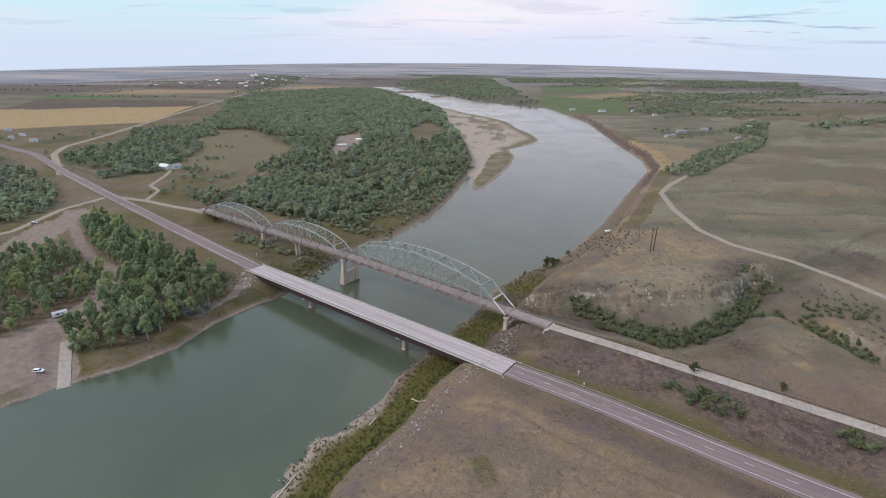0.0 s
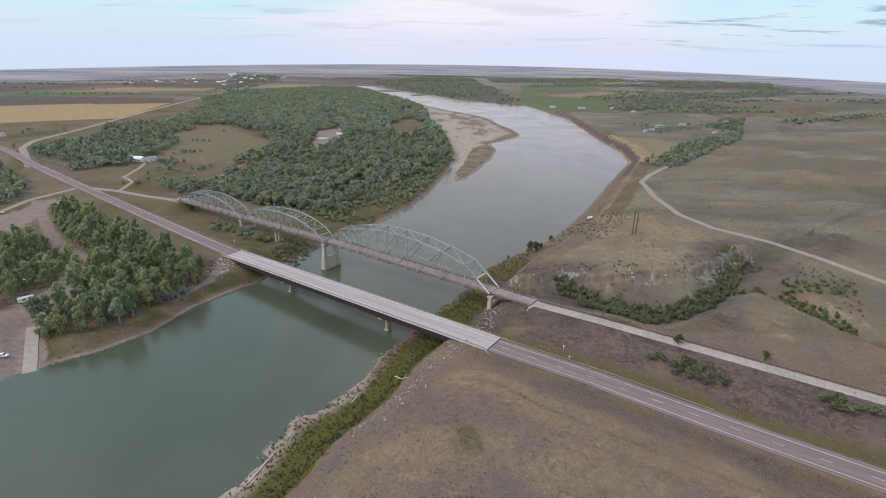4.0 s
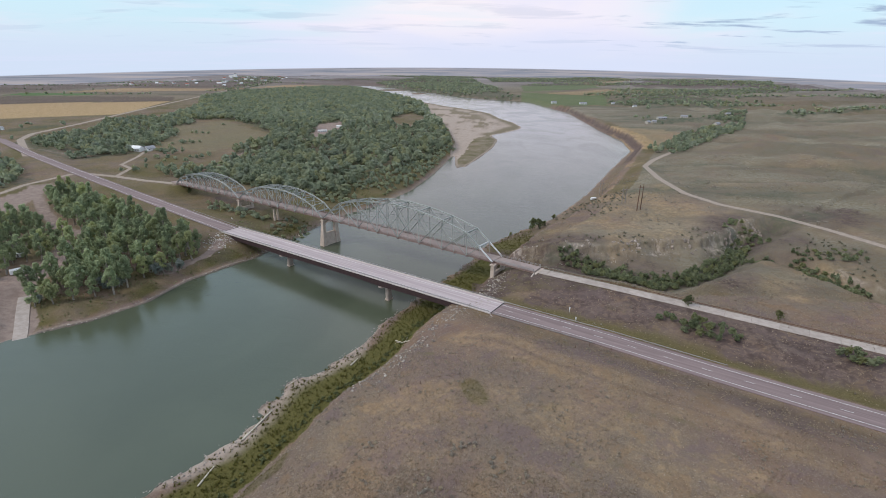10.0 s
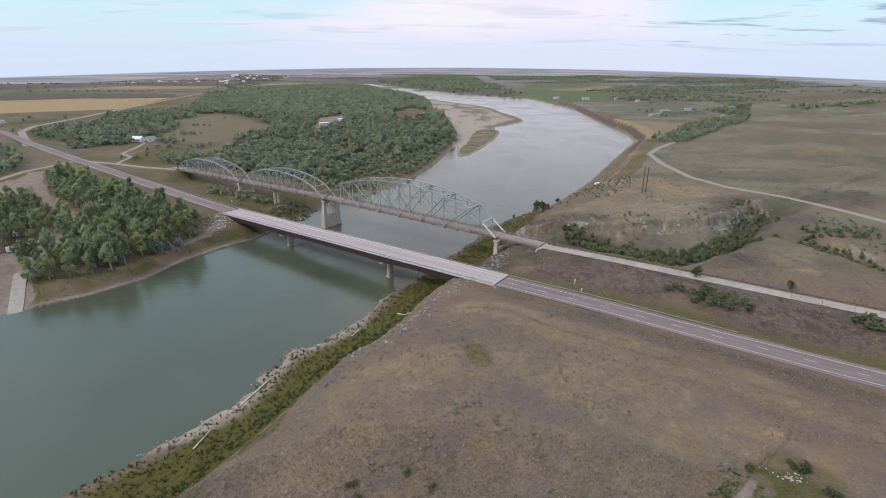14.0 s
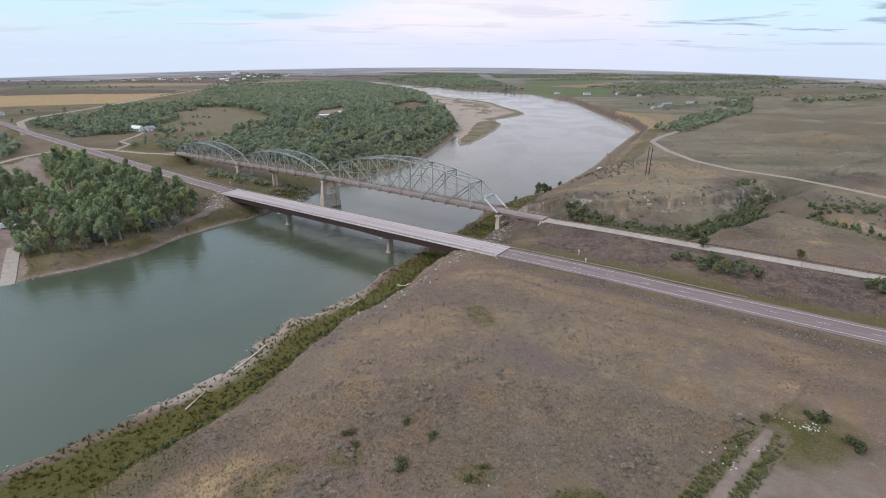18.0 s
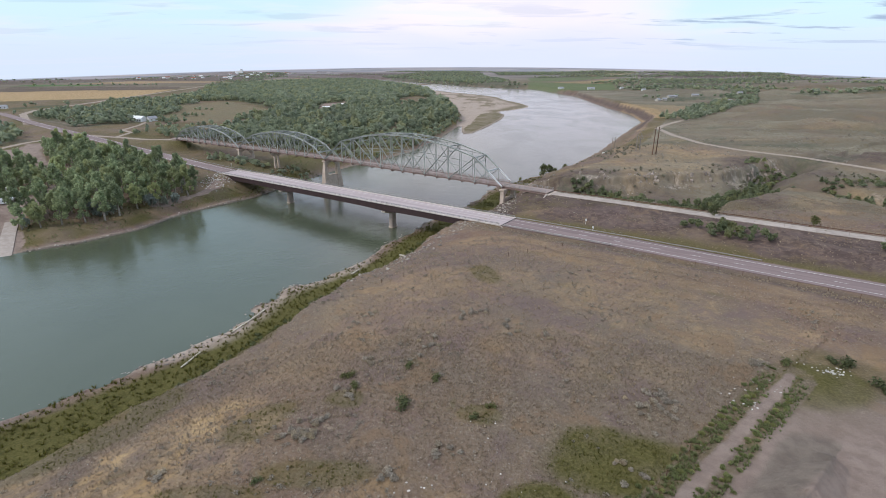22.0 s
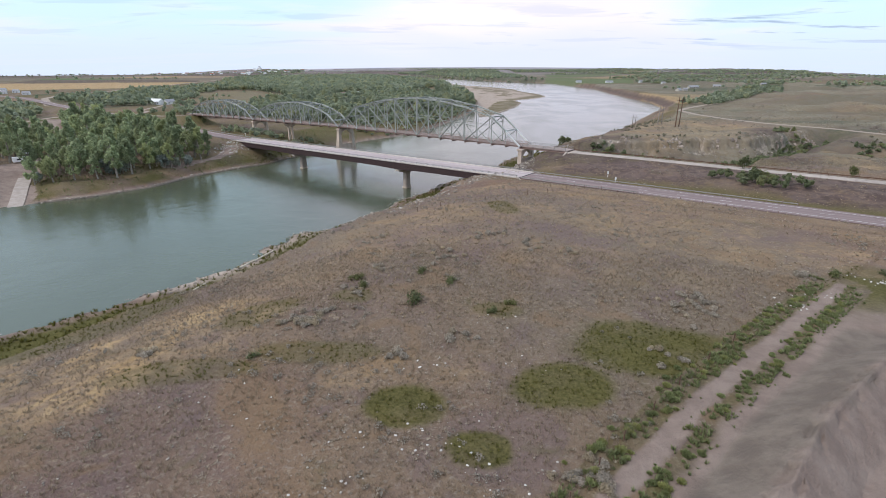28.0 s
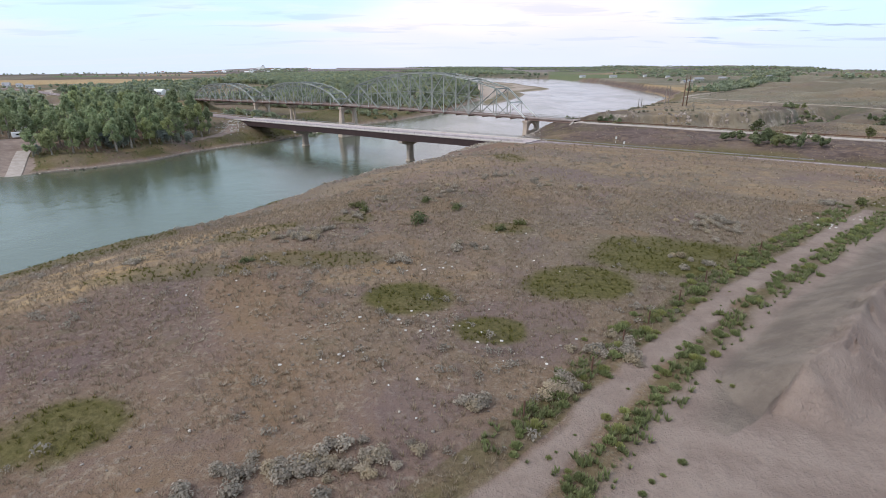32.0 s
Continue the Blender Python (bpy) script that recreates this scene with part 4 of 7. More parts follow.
    # darkens the hollows by the same noise that shapes them, as painted shade
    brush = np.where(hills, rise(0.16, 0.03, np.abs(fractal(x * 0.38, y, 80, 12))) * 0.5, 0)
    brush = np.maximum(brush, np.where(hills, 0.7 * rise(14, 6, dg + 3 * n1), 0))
    # ground under the stands takes the same dark tone
    brush = np.maximum(brush, wooded * np.where(np.hypot(x, y) > 900, 1.0, 0.7) * (1 - crop))
    gold = gold * (1 - rise(0.2, 0.7, dark_ground)) * np.where(hills & (x > 180), 0.5, 1)
    # on the far plain the weight follows distance, standing in for haze
    tan_and_haze = 0.85 * rise(1300, 2600, np.hypot(x, y)) * (1 - 0.9 * np.maximum(gold, crop)) * np.clip(0.75 + fractal(x, y * 2.0, 600, 68), 0.3, 1)
    tan_and_haze = np.maximum(tan_and_haze, np.where(hills, np.clip(0.50 + 0.6 * n2, 0.1, 0.85), 0))
    tan_and_haze = np.maximum(tan_and_haze, 0.40 * eastern * blob_zone(x, y, 138, 205, 30, 17, -0.5, 33))
    for zone in FIELDS_PALE:
        tan_and_haze = np.maximum(tan_and_haze, 0.7 * within(jx, jy, zone))
    # weight of the painted haze, growing from 2300 m outward
    far_haze = (1 - 0.9 * wooded) * rise(2300, 4200, np.hypot(x, y)) * np.clip(0.85 + 0.5 * fractal(x, y * 2.0, 500, 64), 0.3, 1) * (1 - np.maximum(gold, crop))
    damp = (1 - rise(0.4, 2.2, edge + 1.0 * n1)) * (y < 900)
    return np.stack([green, dirt, sand, rock], -1), np.stack([gold, dark_ground, crop, damp], -1), np.stack([tan_and_haze, brush, flank * 0.95, far_haze], -1)


LAND = {}


def height_at(x, y):
    """Height of the sheet of ground at one spot."""
    r, a = math.hypot(x, y), math.degrees(math.atan2(x, y))
    a = a + 360 if a < -50 else a
    i = min(max(int(np.searchsorted(LAND["radii"], r)) - 1, 0), len(LAND["radii"]) - 2)
    j = max(int(np.searchsorted(LAND["turns"], a)) - 1, 0)
    j2 = (j + 1) % len(LAND["turns"])
    u = (r - LAND["radii"][i]) / (LAND["radii"][i + 1] - LAND["radii"][i])
    v = (a - LAND["turns"][j]) / ((LAND["turns"][j2] - LAND["turns"][j]) % 360)
    z = LAND["z"]
    return float((z[i, j] * (1 - v) + z[i, j2] * v) * (1 - u) + (z[i + 1, j] * (1 - v) + z[i + 1, j2] * v) * u)


def build_land():
    """One sheet of ground out to the horizon, finest near the camera and across its view."""
    radii = [0.0, 0.003, 1.2, 2.5, 3.8]
    r = 5.0
    while r < 4900:
        radii.append(r)
        r += 0.75 if 236 < r < 322 else 0
        r *= 1.0 if 236 < r < 322 else 1.0085 if r < 320 else (1.013 if r < 900 else 1.022)
    radii.append(4920)
    turns = np.concatenate([np.arange(-50, 52, 0.17), np.arange(52, 310, 4.0)])
    rr, aa = np.meshgrid(np.array(radii[1:]), np.radians(turns), indexing="ij")
    x, y = rr * np.sin(aa), rr * np.cos(aa)
    shape = x.shape
    x, y = x.ravel(), y.ravel()
    z = ground_height(x, y)
    n, k = shape
    LAND.update(radii=np.array(radii[1:]), turns=turns, z=z.reshape(shape))
    ids = np.arange(n * k).reshape(n, k)
    nxt = np.roll(ids, -1, axis=1)
    quads = np.stack([ids[:-1], ids[1:], nxt[1:], nxt[:-1]], -1).reshape(-1, 4)
    verts = np.stack([x, y, z], -1)
    me = mesh_of("ground", verts, quads, M_GROUND, True)
    c1, c2, c3 = paint(x, y, z)
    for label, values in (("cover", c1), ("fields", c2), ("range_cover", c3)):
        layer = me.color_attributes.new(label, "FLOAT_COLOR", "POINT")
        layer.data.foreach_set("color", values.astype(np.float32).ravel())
    return me


structure("ground", build_land(), "dry brown rangeland with grassy banks and tan fields")
xs, ys = np.meshgrid(np.linspace(-2700, 420, 105), np.linspace(-300, 3840, 139), indexing="ij")
ids = np.arange(xs.size).reshape(xs.shape)
cells = np.stack([ids[:-1, :-1], ids[1:, :-1], ids[1:, 1:], ids[:-1, 1:]], -1).reshape(-1, 4)
mid_x, mid_y = xs.ravel()[cells].mean(1), ys.ravel()[cells].mean(1)
wet_cells = within(mid_x, mid_y, RIVER) | (np.minimum(to_line(mid_x, mid_y, BANK_WEST)[0], to_line(mid_x, mid_y, BANK_EAST)[0]) < 34)
structure("water", mesh_of("water", np.stack([xs.ravel(), ys.ravel(), 0 * xs.ravel()], -1), cells[wet_cells], M_WATER, True), "calm grey-green river water")

# ---------------------------------------------------------------- roads
M_GRAVEL = plain("pale_gravel", (0.25, 0.198, 0.155), (0.36, 0.292, 0.232), 0.5, 0.95, 0, 10, 0.3, 0.03)
for road_name, line, half, text in (("road_farm", FARM_ROAD, 2.7, "pale winding gravel farm road over the upland"), ("road_camp", CAMP_ROAD, 2.6, "pale gravel camp road beside the woods"),
                                    ("road_lodge", LODGE_LANE, 1.9, "narrow gravel lane to the lodge"), ("road_field", FIELD_ROAD, 4.0, "grey country road between the fields"), ("road_old_west", OLD_WEST, 2.6, "pale gravel road off the old bridge")):
    structure(road_name, ribbon(road_name, line, -half, half, M_GRAVEL, -0.1, 4.0, 0.1), text)
highway = structure("road_highway", ribbon("road_highway", HIGHWAY_EAST, -5.6, 5.6, M_ASPHALT, thick=0.2, stop=460), "two-lane reddish-grey asphalt highway")
for offset in (-3.75, 3.75):
    child("edge_line", ribbon("edge_line", HIGHWAY_EAST, offset - 0.1, offset + 0.1, M_LINE, 0.02, stop=330), highway)
for k in range(26):
    child("centre_dash", ribbon("centre_dash", HIGHWAY_EAST, -0.09, 0.09, M_LINE, 0.02, 3.0, start=4 + 12.2 * k, stop=7.2 + 12.2 * k), highway)
west_road = structure("road_west", ribbon("road_west", HIGHWAY_WEST, -5.4, 5.4, M_ASPHALT, thick=0.2, stop=1500), "two-lane grey asphalt highway on the flats")
for offset in (-3.75, 3.75):
    child("edge_line", ribbon("edge_line", HIGHWAY_WEST, offset - 0.1, offset + 0.1, M_LINE, 0.02, stop=500), west_road)
old_road = tagged(new("old_road"), "pale cracked concrete road with slab joints", "old road", kind="structure")
at = 0.0
for k in range(34):
    child("concrete_slab", ribbon("concrete_slab", OLD_EAST, -2.9, 2.9, M_CONCRETE, 0.0, 4.6, 0.2, at, at + 9.08), old_road)
    at += 9.15


# ---------------------------------------------------------------- old truss bridge
OLD_O, OLD_D, OLD_N = Vector((9.6, 225.8, 0)), Vector((-0.8493, 0.528, 0)), Vector((0.528, 0.8493, 0))
TRUSS_GAP = 9.7


def chord_level(s):
    return 18.0 if s < 122 else 18.0 - (s - 122) * 3.1 / 178


def old_at(s, o, up=0.0):
    """A point of the old bridge: along it from its east end, across it, and above its bottom chord."""
    p = OLD_O + OLD_D * s + OLD_N * o
    return Vector((p.x, p.y, chord_level(s) + up))


def truss_span(s0, s1, panels, tops, portal, label):
    """One through-truss span: two trusses, their bracing and the deck between them. tops: heights of the top chord by panel point."""
    root = tagged(new("truss_span", None), label, "truss bridge", "spans of the old truss bridge")
    step = (s1 - s0) / panels
    keys = sorted(tops)
    first, last = keys[0], keys[-1]
    post = M_TRUSS

    def top_height(i):
        return float(np.interp(i, [0] + keys + [panels], [0] + [tops[k] for k in keys] + [0]))

    for o in (0.0, TRUSS_GAP):
        low = [old_at(s0 + step * i, o) for i in range(panels + 1)]
        high = {k: old_at(s0 + step * k, o, tops[k]) for k in keys}
        for a, b in zip(low, low[1:]):
            member("lower_chord", a, b, 0.45, 0.50, M_RUST, root)
        for a, b in zip(keys, keys[1:]):
            member("upper_chord", high[a], high[b], 0.63, 0.57, post, root)
        for base, k in ((0, first), (panels, last)):
            mid = low[base].lerp(high[k], 0.5)
            white = portal and base == 0
            member("end_post", low[base], mid, 0.60, 0.55, M_PORTAL if white else post, root, label="pale silver-painted lower end post" if white else "")
            member("end_post", mid, high[k], 0.68, 0.63, post, root)
            if panels > 12:
                odd = 1 if base == 0 else panels - 1
                member("hanger", low[odd], mid, 0.24, 0.29, post, root)
                member("sub_strut", mid, low[2 if base == 0 else panels - 2], 0.29, 0.29, post, root)
        half = panels // 2
        if panels > 12:
            for k in keys:
                member("vertical", low[k], high[k], 0.44, 0.41, post, root)
            for k in keys[:-1]:
                odd = k + 1
                member("vertical", low[odd], old_at(s0 + step * odd, o, top_height(odd)), 0.28, 0.29, post, root)
                a, b = (k, k + 2) if k < half else (k + 2, k)
                member("diagonal", high[a], low[b], 0.39, 0.39, post, root)
                middle = high[a].lerp(low[b], 0.5)
                member("sub_strut", middle, low[a], 0.24, 0.28, post, root)
                if abs(odd - half) < 4:
                    member("counter", middle, high[b], 0.23, 0.24, post, root)
            for k in range(first + 1, last - 1):
                za, zb = top_height(k) * 0.5, top_height(k + 1) * 0.5
                member("middle_strut", old_at(s0 + step * k, o, za), old_at(s0 + step * (k + 1), o, zb), 0.21, 0.23, post, root)
        else:
            for k in keys:
                member("vertical", low[k], high[k], 0.34, 0.34, post, root)
            for k in keys[:-1]:
                a, b = (k, k + 1) if k < half else (k + 1, k)
                member("diagonal", high[a], low[b], 0.32, 0.32, post, root)
                if abs(k + 0.5 - half) < 2:
                    member("counter", high[b], low[a], 0.21, 0.23, post, root)
        # hand rail inside the truss
        for up in (0.75, 1.15):
            for a, b in zip(range(panels), range(1, panels + 1)):
                shift = 0.6 if o == 0 else -0.6
                member("hand_rail", old_at(s0 + step * a, o + shift, up), old_at(s0 + step * b, o + shift, up), 0.10, 0.12, M_RUST, root, SQUARE)
    # bracing between the two trusses
    for k in keys:
        a, b = old_at(s0 + step * k, 0, tops[k]), old_at(s0 + step * k, TRUSS_GAP, tops[k])
        member("top_strut", a, b, 0.45, 0.45, post, root)
        if tops[k] > 9:
            member("sway_strut", old_at(s0 + step * k, 0, tops[k] - 2.6), old_at(s0 + step * k, TRUSS_GAP, tops[k] - 2.6), 0.24, 0.29, post, root)
            member("knee_brace", old_at(s0 + step * k, 0, tops[k] - 2.6), a.lerp(b, 0.3), 0.17, 0.21, post, root)
            member("knee_brace", old_at(s0 + step * k, TRUSS_GAP, tops[k] - 2.6), a.lerp(b, 0.7), 0.17, 0.21, post, root)
    for a, b in zip(keys, keys[1:]):
        member("top_lateral", old_at(s0 + step * a, 0, tops[a]), old_at(s0 + step * b, TRUSS_GAP, tops[b]), 0.21, 0.21, post, root)
        member("top_lateral", old_at(s0 + step * a, TRUSS_GAP, tops[a]), old_at(s0 + step * b, 0, tops[b]), 0.21, 0.21, post, root)
    for base, k in ((0, first), (panels, last)):
        f = 0.52
        a = old_at(s0 + step * base, 0).lerp(old_at(s0 + step * k, 0, tops[k]), f)
        b = old_at(s0 + step * base, TRUSS_GAP).lerp(old_at(s0 + step * k, TRUSS_GAP, tops[k]), f)
        white = portal and base == 0
        member("portal_beam", a, b, 0.45, 0.70, M_PORTAL if white else post, root)
    # floor
    for k in range(panels + 1):
        member("floor_beam", old_at(s0 + step * k, -0.1, -0.55), old_at(s0 + step * k, TRUSS_GAP + 0.1, -0.55), 0.40, 0.85, M_RUST, root)
    for o in (2.0, 3.9, 5.8, 7.7):
        member("stringer", old_at(s0, o, -0.30), old_at(s1, o, -0.30), 0.25, 0.55, M_RUST, root)
    line = [tuple(old_at(s, TRUSS_GAP / 2, 0.12)) for s in (s0, (s0 + s1) / 2, s1)]
    child("deck", ribbon("deck", line, -3.9, 3.9, M_OLD_DECK, 0.0, 8.0, 0.22), root, None, "reddish-grey worn concrete deck")
    for off in (-3.95, 3.70):
        child("kerb", ribbon("kerb", line, off, off + 0.25, M_OLD_DECK, 0.22, 8.0, 0.35), root)
    return root


PENN = {2: 11.9, 4: 15.6, 6: 17.8, 8: 18.6, 10: 17.8, 12: 15.6, 14: 11.9}
PARKER = {1: 6.6, 2: 9.7, 3: 11.6, 4: 12.6, 5: 12.9, 6: 12.6, 7: 11.6, 8: 9.7, 9: 6.6}
truss_span(0.0, 121.9, 16, PENN, True, "long silver steel through-truss with arched top chord over the river")
truss_span(122.6, 211.8, 10, PARKER, False, "silver steel through-truss with arched top chord beside the wooded bank")
truss_span(212.4, 300.0, 10, {k: v * 0.94 for k, v in PARKER.items()}, False, "faded silver steel through-truss at the wooded end of the bridge")


def old_frame(s, o, z):
    """A pose whose x runs along the old bridge to the west and y across it."""
    p = OLD_O + OLD_D * s + OLD_N * o
    m = Matrix((OLD_D, OLD_N, Vector((0, 0, 1)))).transposed().to_4x4()
    m.translation = (p.x, p.y, z)
    return m


def tapered(bm, bottom, top, z0, z1):
    """A block from a rectangle (x0, y0, x1, y1) at z0 to another at z1."""
    ring = []
    for (x0, y0, x1, y1), z in ((bottom, z0), (top, z1)):
        ring.append([bm.verts.new(p) for p in ((x0, y0, z), (x1, y0, z), (x1, y1, z), (x0, y1, z))])
    a, b = ring
    for i in range(4):
        bm.faces.new((a[i], a[(i + 1) % 4], b[(i + 1) % 4], b[i]))
    bm.faces.new(a[::-1])
    bm.faces.new(b)
    return bm


def column_pier(s, foot, head, web, spread, label):
    """A two-column pier of the old bridge. web: how high its lower wall reaches; spread: how far the columns widen downward."""
    root = tagged(new("bridge_pier"), label, "bridge pier", "piers of the old truss bridge")
    root.matrix_basis = old_frame(s, 0, 0)
    for o, sign in ((0.0, -1), (TRUSS_GAP, 1)):
        inner, outer = 0.8, 0.8 + spread
        lo = (-0.95 - spread * 0.6, o - (outer if sign < 0 else inner + spread * 0.4), 0.95 + spread * 0.6, o + (outer if sign > 0 else inner + spread * 0.4))
        part("column", tapered(bmesh.new(), lo, (-0.85, o - 0.8, 0.85, o + 0.8), foot, head - 0.9), M_PIER, root)
    if web > foot:
        part("web_wall", tapered(bmesh.new(), (-0.9 - spread * 0.5, 0.6, 0.9 + spread * 0.5, TRUSS_GAP - 0.6), (-0.7, 0.7, 0.7, TRUSS_GAP - 0.7), foot, web), M_PIER, root)
        arch = bmesh.new()
        curve = [(0.9 + k / 12 * (TRUSS_GAP - 1.8), head - 1.3 - 2.2 * abs(k / 6 - 1) ** 2.2) for k in range(13)]
        outline = curve + [(TRUSS_GAP - 0.9, head - 0.9), (0.9, head - 0.9)]
        front, behind = ([arch.verts.new((px, py, pz)) for py, pz in outline] for px in (-0.7, 0.7))
        for k in range(len(outline)):
            arch.faces.new((front[k], front[(k + 1) % len(outline)], behind[(k + 1) % len(outline)], behind[k]))
        arch.faces.new(front[::-1])
        arch.faces.new(behind)
        part("arch_beam", arch, M_PIER, root)
    part("cap", box(-1.3, -1.3, head - 0.9, 1.3, TRUSS_GAP + 1.3, head - 0.05, bevel=0.08), M_PIER, root)
    for o in (0.0, TRUSS_GAP):
        part("bearing", box(-0.5, o - 0.4, head - 0.05, 0.5, o + 0.4, head + 0.35), M_RUST, root)
    return root


def level_on_old(s, o):
    p = OLD_O + OLD_D * s + OLD_N * o
    return height_at(p.x, p.y)


column_pier(-0.6, min(level_on_old(0, 0), level_on_old(0, 9.7)) - 1.0, 17.0, 12.5, 0.2, "short two-column concrete pier on the dry bank")
column_pier(122.2, -2.0, 17.0, 8.0, 1.6, "tall stained concrete pier with splayed columns standing in water")
column_pier(212.1, level_on_old(212, 4.8) - 1.2, 15.5, level_on_old(212, 4.8) + 2.2, 0.5, "stained concrete pier with two columns on the grassy bank")
column_pier(300.4, level_on_old(300, 4.8) - 1.2, 13.8, level_on_old(300, 4.8) + 1.0, 0.3, "low concrete pier at the end of the old bridge")

# approach deck at the east end
approach = tagged(new("approach_span"), "short concrete approach deck with rusty pipe railing", "bridge approach")
line = [tuple(old_at(s, TRUSS_GAP / 2, 0.10)) for s in (-22.0, -11.0, -0.3)]
child("deck", ribbon("deck", line, -3.6, 3.6, M_OLD_DECK, 0.0, 5.0, 0.35), approach)
for o in (1.6, 4.8, 8.0):
    member("girder", old_at(-21.8, o, -0.6), old_at(-0.4, o, -0.6), 0.35, 0.8, M_RUST, approach)
for o in (1.15, TRUSS_GAP - 1.15):
    for k in range(9):
        s = -21.5 + 2.6 * k
        member("rail_post", old_at(s, o, 0.05), old_at(s, o, 1.15), 0.14, 0.14, M_RAIL, approach, SQUARE)
    for up in (0.6, 1.1):
        member("rail", old_at(-21.7, o, up), old_at(-0.5, o, up), 0.10, 0.12, M_RAIL, approach, SQUARE)
abutment = tagged(new("bridge_abutment"), "concrete abutment with a sloping wing wall beside the old road", "abutment", "abutments")
abutment.matrix_basis = old_frame(-22.3, 0, 0)
part("back_wall", box(-1.0, 0.2, 11.0, 0.6, 9.5, 17.4, bevel=0.06), M_PIER, abutment)
wing = bmesh.new()
tapered(wing, (-0.3, -9.5, 0.3, -9.4), (-0.3, -9.5, 0.3, -9.4), 11.0, 13.2)
vs = [wing.verts.new(p) for p in ((-0.3, 0.4, 11), (0.3, 0.4, 11), (0.3, -10.5, 11), (-0.3, -10.5, 11), (-0.3, 0.4, 17.9), (0.3, 0.4, 17.9), (0.3, -10.5, 13.6), (-0.3, -10.5, 13.6))]
for f in ((0, 1, 5, 4), (1, 2, 6, 5), (2, 3, 7, 6), (3, 0, 4, 7), (4, 5, 6, 7)):
    wing.faces.new([vs[i] for i in f])
part("wing_wall", wing, M_CONCRETE, abutment, "pale sloping wing wall")
west_line = [tuple(old_at(s, TRUSS_GAP / 2, 0.10)) for s in (300.3, 306.0, 312.0)]
west_approach = tagged(new("approach_slab"), "pale concrete approach slab on the embankment", "bridge approach")
child("deck", ribbon("deck", west_line, -3.4, 3.4, M_OLD_DECK, 0.0, 4.0, 0.5), west_approach)

# ---------------------------------------------------------------- highway bridge
NEW_O, NEW_D, NEW_N = Vector((11.0, 185.5, 0)), Vector((-0.8547, 0.5191, 0)), Vector((0.5191, 0.8547, 0))
NEW_LENGTH = 190.7


def new_at(s, o, up=0.0):
    """A point of the highway bridge: along it from its east joint, across it, and above its deck."""
    p = NEW_O + NEW_D * s + NEW_N * o
    return Vector((p.x, p.y, 13.35 - 2.9 * s / NEW_LENGTH + up))


bridge = tagged(new("highway_bridge"), "long flat girder bridge with pale deck and dark steel girders", "bridge")
axis = [tuple(new_at(s, 0)) for s in (0.0, 95.0, NEW_LENGTH)]
child("deck_slab", ribbon("deck_slab", axis, -6.2, 6.2, M_DECK, 0.0, 12.0, 0.28), bridge, None, "pale grey-pink concrete deck")
for off in (-6.35, 5.95):
    child("kerb", ribbon("kerb", axis, off, off + 0.4, M_KERB, 0.35, 12.0, 0.45), bridge, None, "pale concrete kerb")
for o in (-6.0, -2.0, 2.0, 6.0):
    bm = bmesh.new()
    for k in range(24):
        s0, s1 = NEW_LENGTH * k / 24 + (0.5 if k == 0 else 0), NEW_LENGTH * (k + 1) / 24 - (0.5 if k == 23 else 0)
        rings = []
        for s in (s0, s1):
            deep = 2.45 + 0.45 * (math.exp(-((s - 60) / 9) ** 2) + math.exp(-((s - 134) / 9) ** 2))
            t, b = -0.28, -0.28 - deep
            rings.append([bm.verts.new(new_at(s, o + dx, up)) for dx, up in ((-.22, t), (.22, t), (.22, t - .06), (.04, t - .06), (.04, b + .06), (.25, b + .06), (.25, b), (-.25, b), (-.25, b + .06), (-.04, b + .06), (-.04, t - .06), (-.22, t - .06))])
        n = 12
        for i in range(n):
            bm.faces.new((rings[0][i], rings[0][(i + 1) % n], rings[1][(i + 1) % n], rings[1][i]))
        if k == 0:
            bm.faces.new(rings[0])
        if k == 23:
            bm.faces.new(rings[1][::-1])
    bmesh.ops.remove_doubles(bm, verts=bm.verts, dist=0.002)
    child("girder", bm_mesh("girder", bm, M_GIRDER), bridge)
for k in range(25):
    s = 0.6 + (NEW_LENGTH - 1.2) * k / 24
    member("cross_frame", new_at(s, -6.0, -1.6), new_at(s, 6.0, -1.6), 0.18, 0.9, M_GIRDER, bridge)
for off in (-6.15, 6.15):
    for k in range(64):
        s = 0.8 + 3.0 * k
        if s < NEW_LENGTH - 0.4:
            member("rail_post", new_at(s, off, 0.35), new_at(s, off, 1.05), 0.14, 0.16, M_RAIL, bridge, SQUARE)
    for up in (0.70, 1.02):
        for s0, s1 in ((0.2, 95.0), (95.0, NEW_LENGTH - 0.2)):
            member("rail", new_at(s0, off, up), new_at(s1, off, up), 0.12, 0.12, M_RAIL, bridge, SQUARE)
for off in (-3.9, 3.9):
    child("edge_line", ribbon("edge_line", axis, off - 0.09, off + 0.09, M_LINE, 0.02, 12.0), bridge)
for s in (0.0, NEW_LENGTH):
    member("joint", new_at(s, -6.2, 0.005), new_at(s, 6.2, 0.005), 0.5, 0.06, M_DARK, bridge, SQUARE)


def new_frame(s, z):
    p = NEW_O + NEW_D * s
    m = Matrix((NEW_D, NEW_N, Vector((0, 0, 1)))).transposed().to_4x4()
    m.translation = (p.x, p.y, z)
    return m


